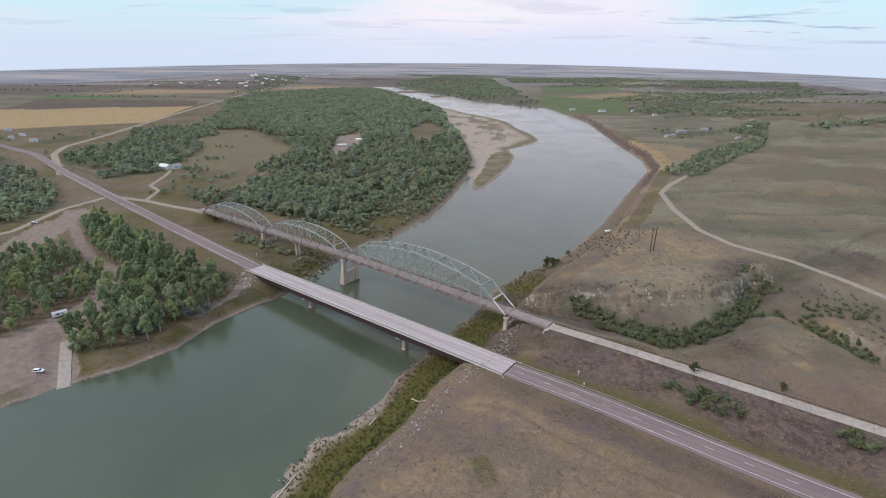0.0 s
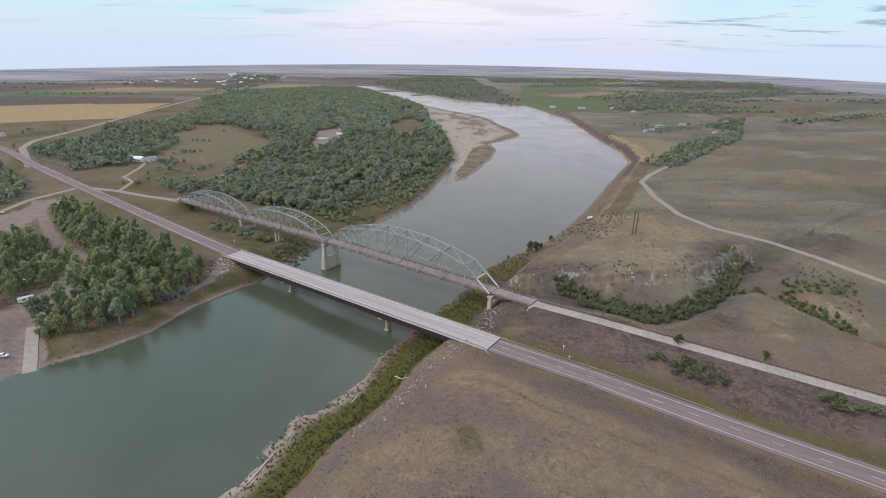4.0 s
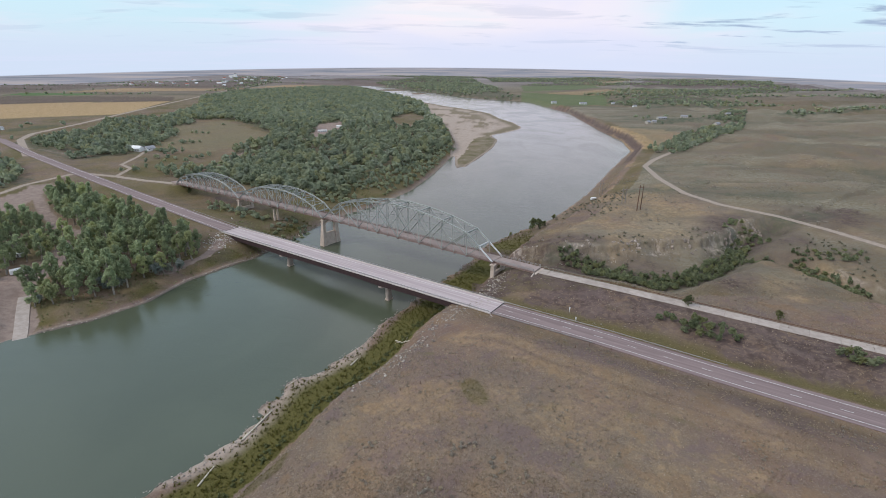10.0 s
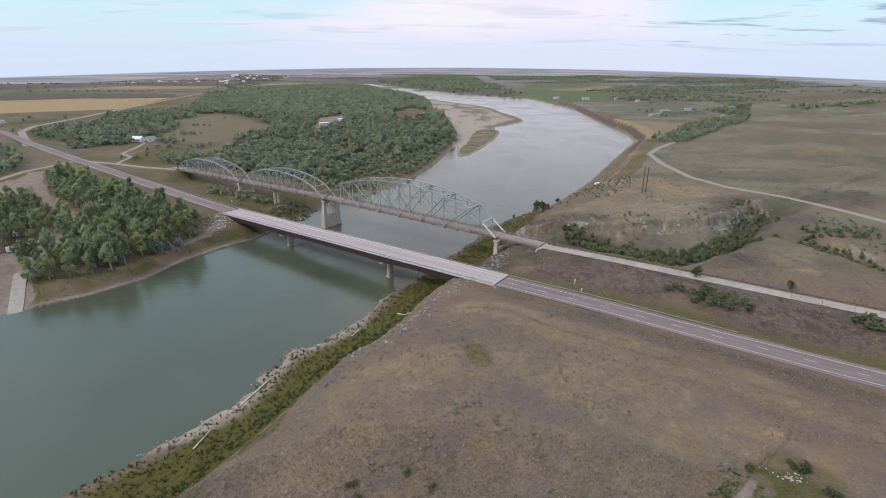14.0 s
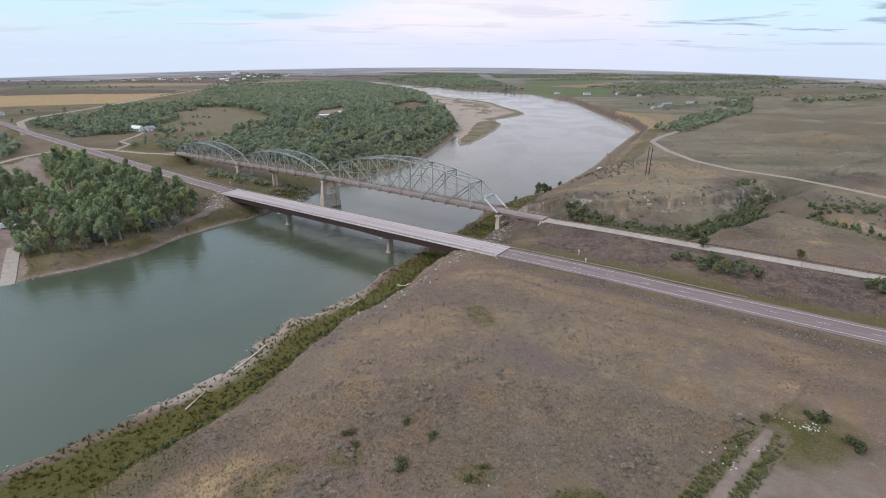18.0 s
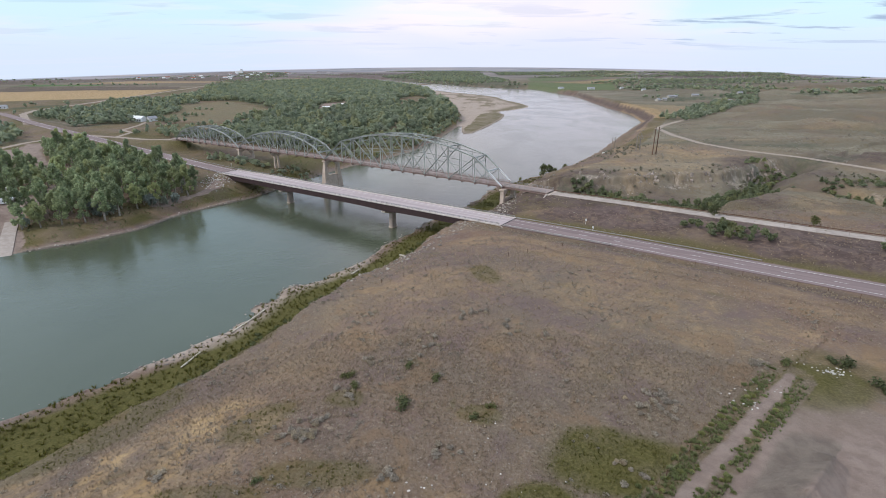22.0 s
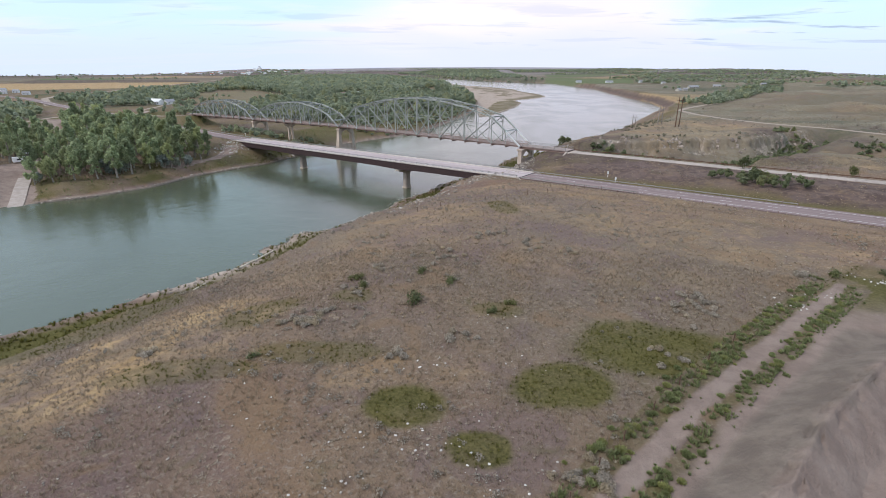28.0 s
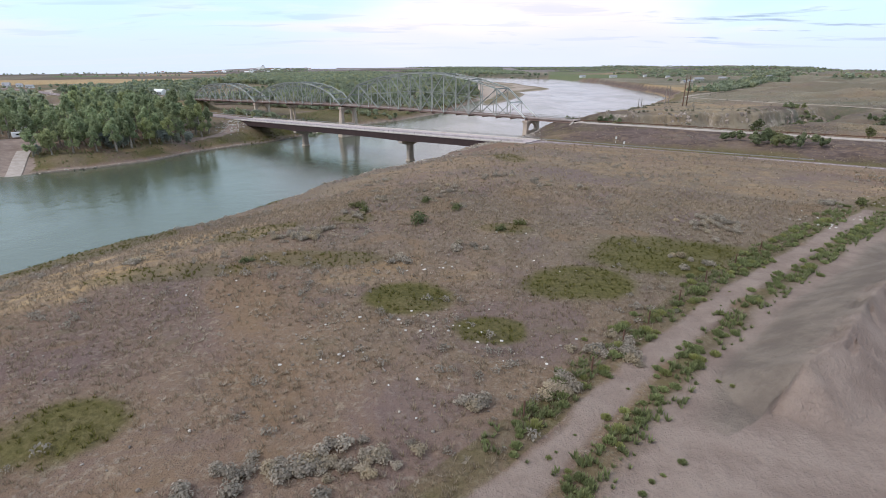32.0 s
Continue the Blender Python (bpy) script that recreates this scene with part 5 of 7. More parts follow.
def hammer_pier(s):
    head = 13.35 - 2.9 * s / NEW_LENGTH - 0.28 - 2.90 - 0.14
    root = tagged(new("hammerhead_pier"), "pale concrete hammerhead pier standing in the river", "bridge pier", "piers of the highway bridge")
    root.matrix_basis = new_frame(s, 0)
    shaft = bmesh.new()
    rings = []
    for z in (-2.5, 0.4, head - 1.9):
        ring = []
        for k in range(20):
            a = 2 * math.pi * k / 20
            ring.append(shaft.verts.new((1.10 * math.copysign(abs(math.cos(a)) ** 0.6, math.cos(a)), 1.65 * math.copysign(abs(math.sin(a)) ** 0.6, math.sin(a)), z)))
        rings.append(ring)
    for a, b in zip(rings, rings[1:]):
        for k in range(20):
            shaft.faces.new((a[k], a[(k + 1) % 20], b[(k + 1) % 20], b[k]))
    shaft.faces.new(rings[-1])
    part("shaft", shaft, M_CONCRETE, root)
    cap = bmesh.new()
    outline = [(-6.2, head), (6.2, head), (6.2, head - 0.7), (1.7, head - 1.95), (-1.7, head - 1.95), (-6.2, head - 0.7)]
    a, b = ([cap.verts.new((x, y, z)) for y, z in outline] for x in (-1.1, 1.1))
    for i in range(6):
        cap.faces.new((a[i], a[(i + 1) % 6], b[(i + 1) % 6], b[i]))
    cap.faces.new(a[::-1])
    cap.faces.new(b)
    part("hammerhead_cap", cap, M_CONCRETE, root)
    part("water_stain", tapered(bmesh.new(), (-1.17, -1.72, 1.17, 1.72), (-1.15, -1.70, 1.15, 1.70), -2.4, 0.75), M_PIER, root, "dark waterline band")
    for o in (-5.6, -1.9, 1.9, 5.6):
        part("bearing", box(-0.3, o - 0.25, head, 0.3, o + 0.25, head + 0.14), M_DARK, root)


hammer_pier(60.0)
hammer_pier(134.0)
for s, z, label in ((-0.6, 13.3, "concrete abutment under the eastern bridge joint"), (NEW_LENGTH + 0.6, 10.4, "pale concrete abutment at the wooded end of the highway bridge")):
    root = tagged(new("bridge_abutment"), label, "abutment", "abutments")
    root.matrix_basis = new_frame(s, 0)
    flip = 1 if s < 0 else -1
    part("back_wall", box(-0.9, -6.6, z - 7.5, 0.55, 6.6, z - 0.3, bevel=0.08), M_CONCRETE, root)
    for side in (-1, 1):
        w = bmesh.new()
        y0 = 6.25 * side
        vs = [w.verts.new(p) for p in ((0.5 * flip, y0, z - 5), (0.5 * flip, y0 + 0.4 * side, z - 5), (-5.5 * flip, y0 + 4.2 * side, z - 5), (-5.5 * flip, y0 + 3.8 * side, z - 5),
                                       (0.5 * flip, y0, z + 0.5), (0.5 * flip, y0 + 0.4 * side, z + 0.5), (-5.5 * flip, y0 + 4.2 * side, z - 1.6), (-5.5 * flip, y0 + 3.8 * side, z - 1.6))]
        for f in ((0, 1, 5, 4), (1, 2, 6, 5), (2, 3, 7, 6), (3, 0, 4, 7), (4, 5, 6, 7)):
            w.faces.new([vs[i] for i in f])
        part("wing_wall", w, M_CONCRETE, root)


# ---------------------------------------------------------------- guard rails, signs, poles
def along_line(line, s):
    pts = [Vector(p) for p in line]
    for a, b in zip(pts, pts[1:]):
        d = (b - a).length
        if s <= d:
            return a.lerp(b, s / d), (b - a).normalized()
        s -= d
    return pts[-1], (pts[-1] - pts[-2]).normalized()


W_RAIL = [(-.5, -.5), (-.1, -.25), (-.5, 0), (-.1, .25), (-.5, .5), (-.3, .5), (.2, .25), (-.2, 0), (.2, -.25), (-.3, -.5)]


def guard_rail(line, offset, start, stop, label, posts=M_RUST, pitch=3.8):
    root = tagged(new("guard_rail"), label, "guard rail", "highway guard rails")
    count = int((stop - start) / pitch)
    spots = []
    for k in range(count + 1):
        p, d = along_line(line, start + (stop - start) * k / count)
        q = p + Vector((d.y, -d.x, 0)).normalized() * offset
        spots.append(q)
        member("post", (q.x, q.y, q.z - 0.6), (q.x, q.y, q.z + 0.72), 0.16, 0.18, posts, root, SQUARE)
    for a, b in zip(spots, spots[1:]):
        member("rail", (a.x, a.y, a.z + 0.55), (b.x, b.y, b.z + 0.55), 0.14, 0.30, M_POLE if posts is M_POLE else M_RAIL, root, W_RAIL)
    return root


guard_rail(HIGHWAY_EAST, -6.1, 0.5, 84.0, "long galvanised guard rail along the far highway shoulder")
guard_rail(HIGHWAY_EAST, 6.1, 0.5, 42.0, "galvanised guard rail on the slope side of the highway")
guard_rail(HIGHWAY_WEST, 6.0, 0.5, 60.0, "galvanised guard rail along the embankment")
guard_rail(HIGHWAY_WEST, -6.0, 0.5, 60.0, "galvanised guard rail along the embankment")
guard_rail(OLD_EAST, -3.3, 0.5, 140.0, "low dark timber guard rail beside the old road", M_POLE, 5.0)


def marker_sign(x, y, tall, label):
    root = tagged(new("marker_sign"), label, "road marker", "roadside markers")
    root.matrix_basis = Matrix.Translation((x, y, height_at(x, y)))
    part("post", box(-0.06, -0.04, -0.3, 0.06, 0.04, tall), M_WHITE, root)
    part("panel", box(-0.28, -0.06, tall - 0.9, 0.28, -0.04, tall, bevel=0.01), M_WHITE, root, "white reflective panel")
    return root


marker_sign(40.1, 183.5, 2.2, "white marker post with a panel on the road cut")
marker_sign(41.4, 176.5, 2.0, "white marker post beside the highway shoulder")
marker_sign(-161.6, 307.0, 2.0, "white marker post in the grass beside the embankment")


def power_frame(x, y, tall, label, wood=M_POLE, gap=1.5):
    root = tagged(new("utility_pole"), label, "utility pole", "power line poles")
    z = height_at(x, y)
    turn = Matrix.Rotation(radians(28), 4, "Z")
    root.matrix_basis = Matrix.Translation((x, y, z)) @ turn
    for o in (-gap, gap):
        bm = bmesh.new()
        bmesh.ops.create_cone(bm, cap_ends=True, segments=10, radius1=0.36, radius2=0.22, depth=tall + 1.0, matrix=Matrix.Translation((o, 0, tall / 2 - 0.5)))
        part("pole", bm, wood, root)
    part("cross_arm", box(-3.2, -0.10, tall - 2.1, 3.2, 0.10, tall - 1.88), wood, root)
    for o in (-2.9, 0.0, 2.9):
        bm = bmesh.new()
        bmesh.ops.create_cone(bm, cap_ends=True, segments=8, radius1=0.08, radius2=0.10, depth=0.9, matrix=Matrix.Translation((o, 0, tall - 2.55)))
        part("insulator", bm, M_ROOF, root)
    return root


power_frame(112.8, 338.0, 18.0, "dark wooden power pole frame with two poles on the upland")
power_frame(108.5, 360.0, 12.0, "grey wooden power pole frame further along the upland", M_GREY_POLE)
power_frame(111.0, 437.0, 12.0, "weathered power pole frame near the cut bank", M_GREY_POLE)


# ---------------------------------------------------------------- trees and shrubs
def unit_rows(rng, n):
    v = rng.normal(size=(n, 3))
    return v / np.linalg.norm(v, axis=1, keepdims=True)


def leaf_cloud(rng, lobes, count, size, flat=0.75, shell=0.45):
    """Many small leaf clusters on the outer part of some lobes (x, y, z, radius): verts and triangles, two to a cluster."""
    lobes = np.array(lobes, float)
    share = lobes[:, 3] ** 2
    pick = rng.choice(len(lobes), count, p=share / share.sum())
    way = unit_rows(rng, count)
    depth = 1 - shell * rng.random((count, 1)) ** 1.5
    centre = lobes[pick, :3] + way * lobes[pick, 3:4] * depth * (1, 1, flat)
    normal = way + 0.9 * unit_rows(rng, count) + (0, 0, 0.5)
    normal /= np.linalg.norm(normal, axis=1, keepdims=True)
    side = np.cross(normal, unit_rows(rng, count))
    side /= np.linalg.norm(side, axis=1, keepdims=True)
    other = np.cross(normal, side)
    s = size * (0.55 + 0.9 * rng.random((count, 1)))
    fold = normal * s * (0.25 * rng.random((count, 1)))
    a, b = centre - side * s * 0.6, centre + side * s * 0.6
    c, d = centre + other * s * 0.75 + fold, centre - other * s * 0.75 - fold
    verts = np.stack([a, c, b, d], 1).reshape(-1, 3)
    base = 4 * np.arange(count)[:, None]
    tris = np.concatenate([base + (0, 1, 2), base + (0, 2, 3)], 1).reshape(-1, 3)
    return verts, tris


def limb(bm, a, b, r0, r1, sides=7):
    m, length = along(a, b)
    rings = []
    for z, r in ((0, r0), (length, r1)):
        rings.append([bm.verts.new(m @ Vector((r * math.cos(2 * math.pi * k / sides), r * math.sin(2 * math.pi * k / sides), z))) for k in range(sides)])
    for k in range(sides):
        bm.faces.new((rings[0][k], rings[0][(k + 1) % sides], rings[1][(k + 1) % sides], rings[1][k]))
    bm.faces.new(rings[1])


def tree_model(seed, tall, wide, leaves, leaf_mat, label, leaf_size=0.75, stems=1, bare=0.12):
    """A broad-leaved tree: tapered trunk with limbs, and a crown of leaf clusters in uneven lobes."""
    rng = np.random.default_rng(seed)
    root = tagged(new("tree"), label, "tree", "riverside trees")
    trunk, lobes = bmesh.new(), []
    for stem in range(stems):
        lean = Vector((rng.uniform(-1, 1), rng.uniform(-1, 1), 0)) * (0.06 + 0.12 * (stems > 1))
        base = Vector((rng.uniform(-0.5, 0.5), rng.uniform(-0.5, 0.5), 0)) * (stems > 1)
        top = base + Vector((lean.x * tall, lean.y * tall, tall * 0.80))
        girth = 0.022 * tall / math.sqrt(stems) + 0.06
        knee = base.lerp(top, 0.45) + Vector((rng.uniform(-0.4, 0.4), rng.uniform(-0.4, 0.4), 0))
        limb(trunk, base - Vector((0, 0, 0.6)), knee, girth * 1.25, girth * 0.8)
        limb(trunk, knee, top, girth * 0.8, girth * 0.2)
        for k in range(6):
            f = rng.uniform(bare + 0.08, 0.78)
            start = base.lerp(knee, f / 0.45) if f < 0.45 else knee.lerp(top, (f - 0.45) / 0.55)
            a = rng.uniform(0, 2 * math.pi)
            reach = wide * 0.5 * rng.uniform(0.55, 0.95) * (1.15 - abs(f - 0.5))
            tip = start + Vector((math.cos(a) * reach, math.sin(a) * reach, reach * rng.uniform(0.35, 0.9)))
            limb(trunk, start, tip, girth * 0.35, girth * 0.08, 5)
            lobes.append((*tip, wide * rng.uniform(0.11, 0.19)))
        lobes.append((*top, wide * rng.uniform(0.11, 0.17)))
        lobes.append((top.x, top.y, top.z * 0.88, wide * rng.uniform(0.13, 0.2)))
    for k in range(22):
        a, f = rng.uniform(0, 2 * math.pi), rng.uniform(0.0, 1.0)
        swell = math.sin(math.pi * min(0.95, 0.25 + 0.62 * f))
        r = wide * 0.32 * swell * rng.uniform(0.3, 1.0)
        lobes.append((math.cos(a) * r, math.sin(a) * r, tall * (bare + 0.12 + (0.82 - bare) * f), wide * rng.uniform(0.08, 0.17)))
    part("trunk", trunk, M_BARK, root)
    verts, tris = leaf_cloud(rng, lobes, leaves, leaf_size, 1.25, 0.6)
    child("crown", mesh_of("crown", verts, tris, leaf_mat), root)
    return root


def place(model, x, y, scale, turn, label=""):
    m = Matrix.Translation((x, y, height_at(x, y))) @ Matrix.Rotation(turn, 4, "Z")
    ob = copy_thing(model, m)
    ob.scale = (scale, scale, scale * (0.9 + 0.2 * random.random()))
    return tagged(ob, label) if label else ob


def stow(models):
    """Takes the patterns out again once their copies stand."""
    for model in models:
        for ob in (*model.children_recursive, model):
            bpy.data.objects.remove(ob)


def spread(polygons, count, gap, seed, clear=(), keep=None):
    """Spots in some polygons at least gap apart, outside of clear."""
    rng = np.random.default_rng(seed)
    pts = np.array([p for poly in polygons for p in poly], float)
    lo, hi = pts.min(0), pts.max(0)
    xy = rng.uniform(lo, hi, (count * 14, 2))
    ok = np.zeros(len(xy), bool)
    for poly in polygons:
        ok |= within(xy[:, 0], xy[:, 1], poly)
    for poly in clear:
        ok &= ~within(xy[:, 0], xy[:, 1], poly)
    if keep is not None:
        ok &= keep(xy[:, 0], xy[:, 1])
    cells, out = {}, []
    for x, y in xy[ok]:
        i, j = int(x // gap), int(y // gap)
        if any(math.hypot(x - a, y - b) < gap for p in (-1, 0, 1) for q in (-1, 0, 1) for a, b in cells.get((i + p, j + q), ())):
            continue
        cells.setdefault((i, j), []).append((x, y))
        out.append((x, y))
        if len(out) >= count:
            break
    return out


def off_roads(x, y, room=4.0):
    ok = np.ones(x.shape, bool)
    for line, half in ((HIGHWAY_WEST, 12), (OLD_WEST, 8), (CAMP_ROAD, 5), (LODGE_LANE, 5), (FIELD_ROAD, 8), (HIGHWAY_EAST, 12), (OLD_EAST, 6), (FARM_ROAD, 5), (CAMP_LANE, 4), (LODGE_TRACK, 3), (MEADOW_PATH, 3)):
        ok &= to_line(x, y, line)[0] > half + room - 4.0
    ok &= ~within(x, y, RIVER)
    return ok & (to_line(x, y, BANK_WEST)[0] > 5)


def off_old_bridge(x, y):
    """Clear of the old bridge and its banks."""
    o = (x - OLD_O.x) * OLD_N.x + (y - OLD_O.y) * OLD_N.y
    s = (x - OLD_O.x) * OLD_D.x + (y - OLD_O.y) * OLD_D.y
    return off_roads(x, y) & ~((o > -8) & (o < 17) & (s < 330) & (s > -30))


GROVE = [(-334, 350), (-318, 360), (-250, 316), (-199, 280), (-164, 266), (-153, 250), (-159, 226), (-166, 203), (-194, 186), (-206, 190), (-213, 212), (-210, 237), (-226, 262), (-262, 290), (-298, 322)]
CAMP_EDGE = [(-322, 262), (-322, 296), (-296, 300), (-262, 276), (-236, 258), (-228, 226), (-230, 200), (-252, 176), (-290, 215)]
CAMP_WOOD = [(-316, 262), (-330, 300), (-380, 275), (-460, 250), (-420, 180), (-300, 170), (-262, 182)]
models = [tree_model(11 + k, tall, wide, leaves, M_LEAF, "tall green cottonwood with pale trunk and broken crown", size)
          for k, (tall, wide, leaves, size) in enumerate(((18, 8.6, 3000, 0.42), (15.5, 8.0, 2600, 0.40), (18.5, 7.8, 3000, 0.42), (13.5, 7.0, 2200, 0.38), (16, 7.4, 2600, 0.40), (11, 6.6, 1800, 0.38)))]
for n, (x, y) in enumerate(spread([GROVE], 225, 5.2, 5, DIRT_ZONES[:2] + DIRT_ZONES[3:5], lambda x, y: off_old_bridge(x, y) & (fractal(x, y, 26, 25) > -0.42))):
    place(models[n % 6], x, y, random.uniform(0.80, 1.12), random.uniform(0, 6.28))
for n, (x, y) in enumerate(spread([CAMP_EDGE], 110, 5.6, 8, DIRT_ZONES[:1], lambda x, y: off_old_bridge(x, y) & (fractal(x, y, 22, 24) > -0.35))):
    place(models[n % 6], x, y, random.uniform(0.60, 0.95), random.uniform(0, 6.28))
for n, (x, y) in enumerate(spread([CAMP_WOOD], 110, 7.0, 6, DIRT_ZONES, lambda x, y: off_old_bridge(x, y) & (fractal(x, y, 40, 26) > -0.25))):
    place(models[n % 6], x, y, random.uniform(0.65, 1.0), random.uniform(0, 6.28))
olives = [tree_model(31, 6.5, 6.5, 700, M_OLIVE, "silvery russian olive tree on the river bank", 0.55, 3, 0.05)]
for x, y, s in ((-176, 206, 1.0), (-172, 209, 0.9), (-163, 226, 1.0), (-160, 231, 0.8), (-157, 236, 0.75), (-197, 190, 0.7)):
    place(olives[0], x, y, s, random.uniform(0, 6.28))
bank_trees = [tree_model(41, 6.0, 4.2, 420, M_SHRUB, "small dark green tree on the bank", 0.5, 2, 0.08)]
for x, y, s in ((41, 333, 1.35), (45.5, 336, 1.15), (50, 342, 0.75), (87.7, 186.6, 0.85), (118.7, 178.6, 0.62), (25, 321, 0.5), (60, 364, 0.7), (-6, 219, 0.6), (-232, 378, 0.8)):
    place(bank_trees[0], x, y, s, random.uniform(0, 6.28))
stow(models + olives + bank_trees)


# far woods: one stand of many trees
def stand(name, spots, tall, wide, seed, mat, label, leaves=70, core=True, leaf=0.34):
    rng = np.random.default_rng(seed)
    bm = bmesh.new()
    bmesh.ops.create_icosphere(bm, subdivisions=1, radius=1.0)
    ball = np.array([v.co for v in bm.verts])
    ball_faces = np.array([[v.index for v in f.verts] for f in bm.faces])
    bm.free()
    patterns = []
    half, high = wide * 0.5, tall * 0.82
    for k in range(8):
        lobes = [(rng.uniform(-.6, .6) * half, rng.uniform(-.6, .6) * half, rng.uniform(0.34, 0.66) * high, rng.uniform(0.26, 0.46) * half) for _ in range(7)]
        lobes += [(rng.uniform(-.3, .3) * half, rng.uniform(-.3, .3) * half, rng.uniform(0.70, 0.86) * high, rng.uniform(0.24, 0.40) * half) for _ in range(3)]
        v, f = leaf_cloud(rng, lobes, leaves, leaf * half, 0.9, 0.45)
        if core:
            v = np.concatenate([v, ball * (0.48 * half, 0.48 * half, 0.30 * high) + (0, 0, 0.48 * high)])
            f = np.concatenate([f, ball_faces + 4 * leaves])
        patterns.append((v, f))
    xy = np.array(spots)
    z = ground_height(xy[:, 0], xy[:, 1])
    all_v, all_f, tones, at = [], [], [], 0
    for (x, y), h in zip(xy, z):
        v, f = patterns[rng.integers(8)]
        a, t, w = rng.uniform(0, 6.28), rng.uniform(0.60, 1.20), rng.uniform(0.65, 1.15)
        c, s = math.cos(a), math.sin(a)
        all_v.append(np.stack([(v[:, 0] * c - v[:, 1] * s) * w + x, (v[:, 0] * s + v[:, 1] * c) * w + y, np.maximum(v[:, 2], 0.0) * t + h], -1))
        all_f.append(f + at)
        tones.append(np.tile((rng.random(), rng.random(), 0.0, 1.0), (len(v), 1)))
        at += len(v)
    me = mesh_of(name, np.concatenate(all_v), np.concatenate(all_f), mat)
    layer = me.color_attributes.new("tree_tone", "FLOAT_COLOR", "POINT")
    layer.data.foreach_set("color", np.concatenate(tones).astype(np.float32).ravel())
    return tagged(new(name, me), label, "woods", kind="stuff")


near_spots = [p for p in spread([RIVER_WOOD], 2600, 7.2, 51, CLEARINGS, lambda x, y: off_old_bridge(x, y) & (y < 900) & (fractal(x, y, 60, 15) > np.where(y < 540, -0.6, -0.34)) & (fractal(x, y, 22, 45) > -0.45))]
stand("river_wood", near_spots, 14, 11.5, 61, M_WOODS, "dense dark green cottonwood forest along the river bend", 270, leaf=0.23)
far_spots = spread([RIVER_WOOD], 3600, 11.0, 52, CLEARINGS, lambda x, y: off_roads(x, y) & (y >= 900) & (fractal(x, y, 90, 16) > -0.5))
stand("upstream_wood", far_spots, 13, 17, 62, M_WOODS, "dark green forest filling the river bend upstream", 60)
BRIDGE_WOOD = [[(-322, 470), (-306, 486), (-262, 480), (-240, 436), (-272, 424)], [(-236, 452), (-262, 520), (-207, 552), (-150, 520), (-139, 398), (-193, 408)]]
stand("bridge_wood", spread(BRIDGE_WOOD, 190, 6.4, 82, (), lambda x, y: off_old_bridge(x, y) & (fractal(x, y, 30, 28) > -0.35)), 12, 10, 83, M_WOODS, "green cottonwoods beside the old bridge road", 240, leaf=0.20)
LODGE_TREES = [[(-392, 556), (-350, 548), (-344, 572), (-376, 590)], [(-394, 640), (-376, 640), (-374, 664), (-392, 664)], [(-345, 450), (-332, 450), (-330, 478), (-342, 478)], [(-318, 545), (-297, 640), (-255, 720), (-168, 660), (-150, 544), (-184, 510), (-248, 527)]]
stand("lodge_trees", spread(LODGE_TREES, 120, 7.0, 84, (), lambda x, y: off_roads(x, y, 2) & ((x < -330) | (fractal(x, y, 24, 29) > 0.0))), 8, 8, 85, M_WOODS, "scattered trees and bushes about the lodge and meadow", 130, leaf=0.22)
stand("lodge_wood", spread([LODGE_WOOD, WEST_WOOD], 900, 8.0, 53, CLEARINGS, lambda x, y: off_roads(x, y, 9) & (fractal(x, y, 50, 17) > -0.35)), 11, 11, 63, M_WOODS, "green trees along the country roads", 90)
SCATTER = [(-330, 440), (-240, 420), (-250, 640), (-560, 1000), (-900, 900), (-780, 700), (-640, 640), (-420, 530)]
stand("scattered_bushes", spread([SCATTER], 260, 9.0, 54, (), lambda x, y: off_old_bridge(x, y) & (fractal(x, y, 55, 18) > 0.30)), 6.5, 7.0, 64, M_WOODS, "loose green bushes over the flats", 60)
SHELTER = [(206, 655), (249, 694), (312, 792), (384, 862), (488, 1010), (500, 990), (410, 830), (318, 718), (240, 625)]
BELT_CLUMP = [(484, 1079), (612, 1288), (605, 1205), (523, 1044)]
stand("shelter_belt", spread([SHELTER, BELT_CLUMP], 480, 5.6, 55, (), lambda x, y: off_roads(x, y, 1.5)), 10, 9, 65, M_WOODS, "green belt of trees in a dry draw", 80)
stand("upstream_groves", spread(EAST_WOODS, 4600, 15.0, 56, FIELDS_CROP, lambda x, y: off_roads(x, y) & (fractal(x, y, 160, 19) > -0.25)), 11, 18, 66, M_WOODS, "distant dark groves and hedgerows across the river", 30)
stand("far_trees", spread(TOWN_TREES, 1100, 13.0, 57, (), lambda x, y: fractal(x, y, 70, 20) > -0.2), 9, 12, 67, M_WOODS, "scattered shade trees round far buildings", 40)
GULLY_TREES = [[(44, 258), (50, 249), (66, 241), (85, 231), (98, 224), (108, 228), (120, 238), (134, 250), (148, 264), (163, 286), (155, 291), (138, 267), (122, 256), (108, 242), (96, 235), (84, 241), (66, 250), (52, 258)], [(57, 243), (75, 247), (100, 233), (98, 222), (84, 214), (70, 222), (56, 232)], [(144, 260), (160, 252), (167, 238), (174, 216), (182, 218), (176, 243), (164, 262)]]
stand("gully_shrubs", spread(GULLY_TREES, 420, 2.0, 58, (), lambda x, y: off_roads(x, y, 2) & (fractal(x, y, 9, 23) > -0.35)), 4.4, 4.2, 68, M_THICKET, "green shrubs filling the gully under the cliff", 130, leaf=0.22)
SLOPE_SCRUB = [[(30, 250), (30, 275), (110, 282), (150, 300), (170, 318), (200, 300), (215, 262), (195, 230), (170, 205), (140, 240), (110, 228), (70, 232)], [(60, 300), (40, 330), (80, 400), (120, 430), (130, 380), (90, 330)]]
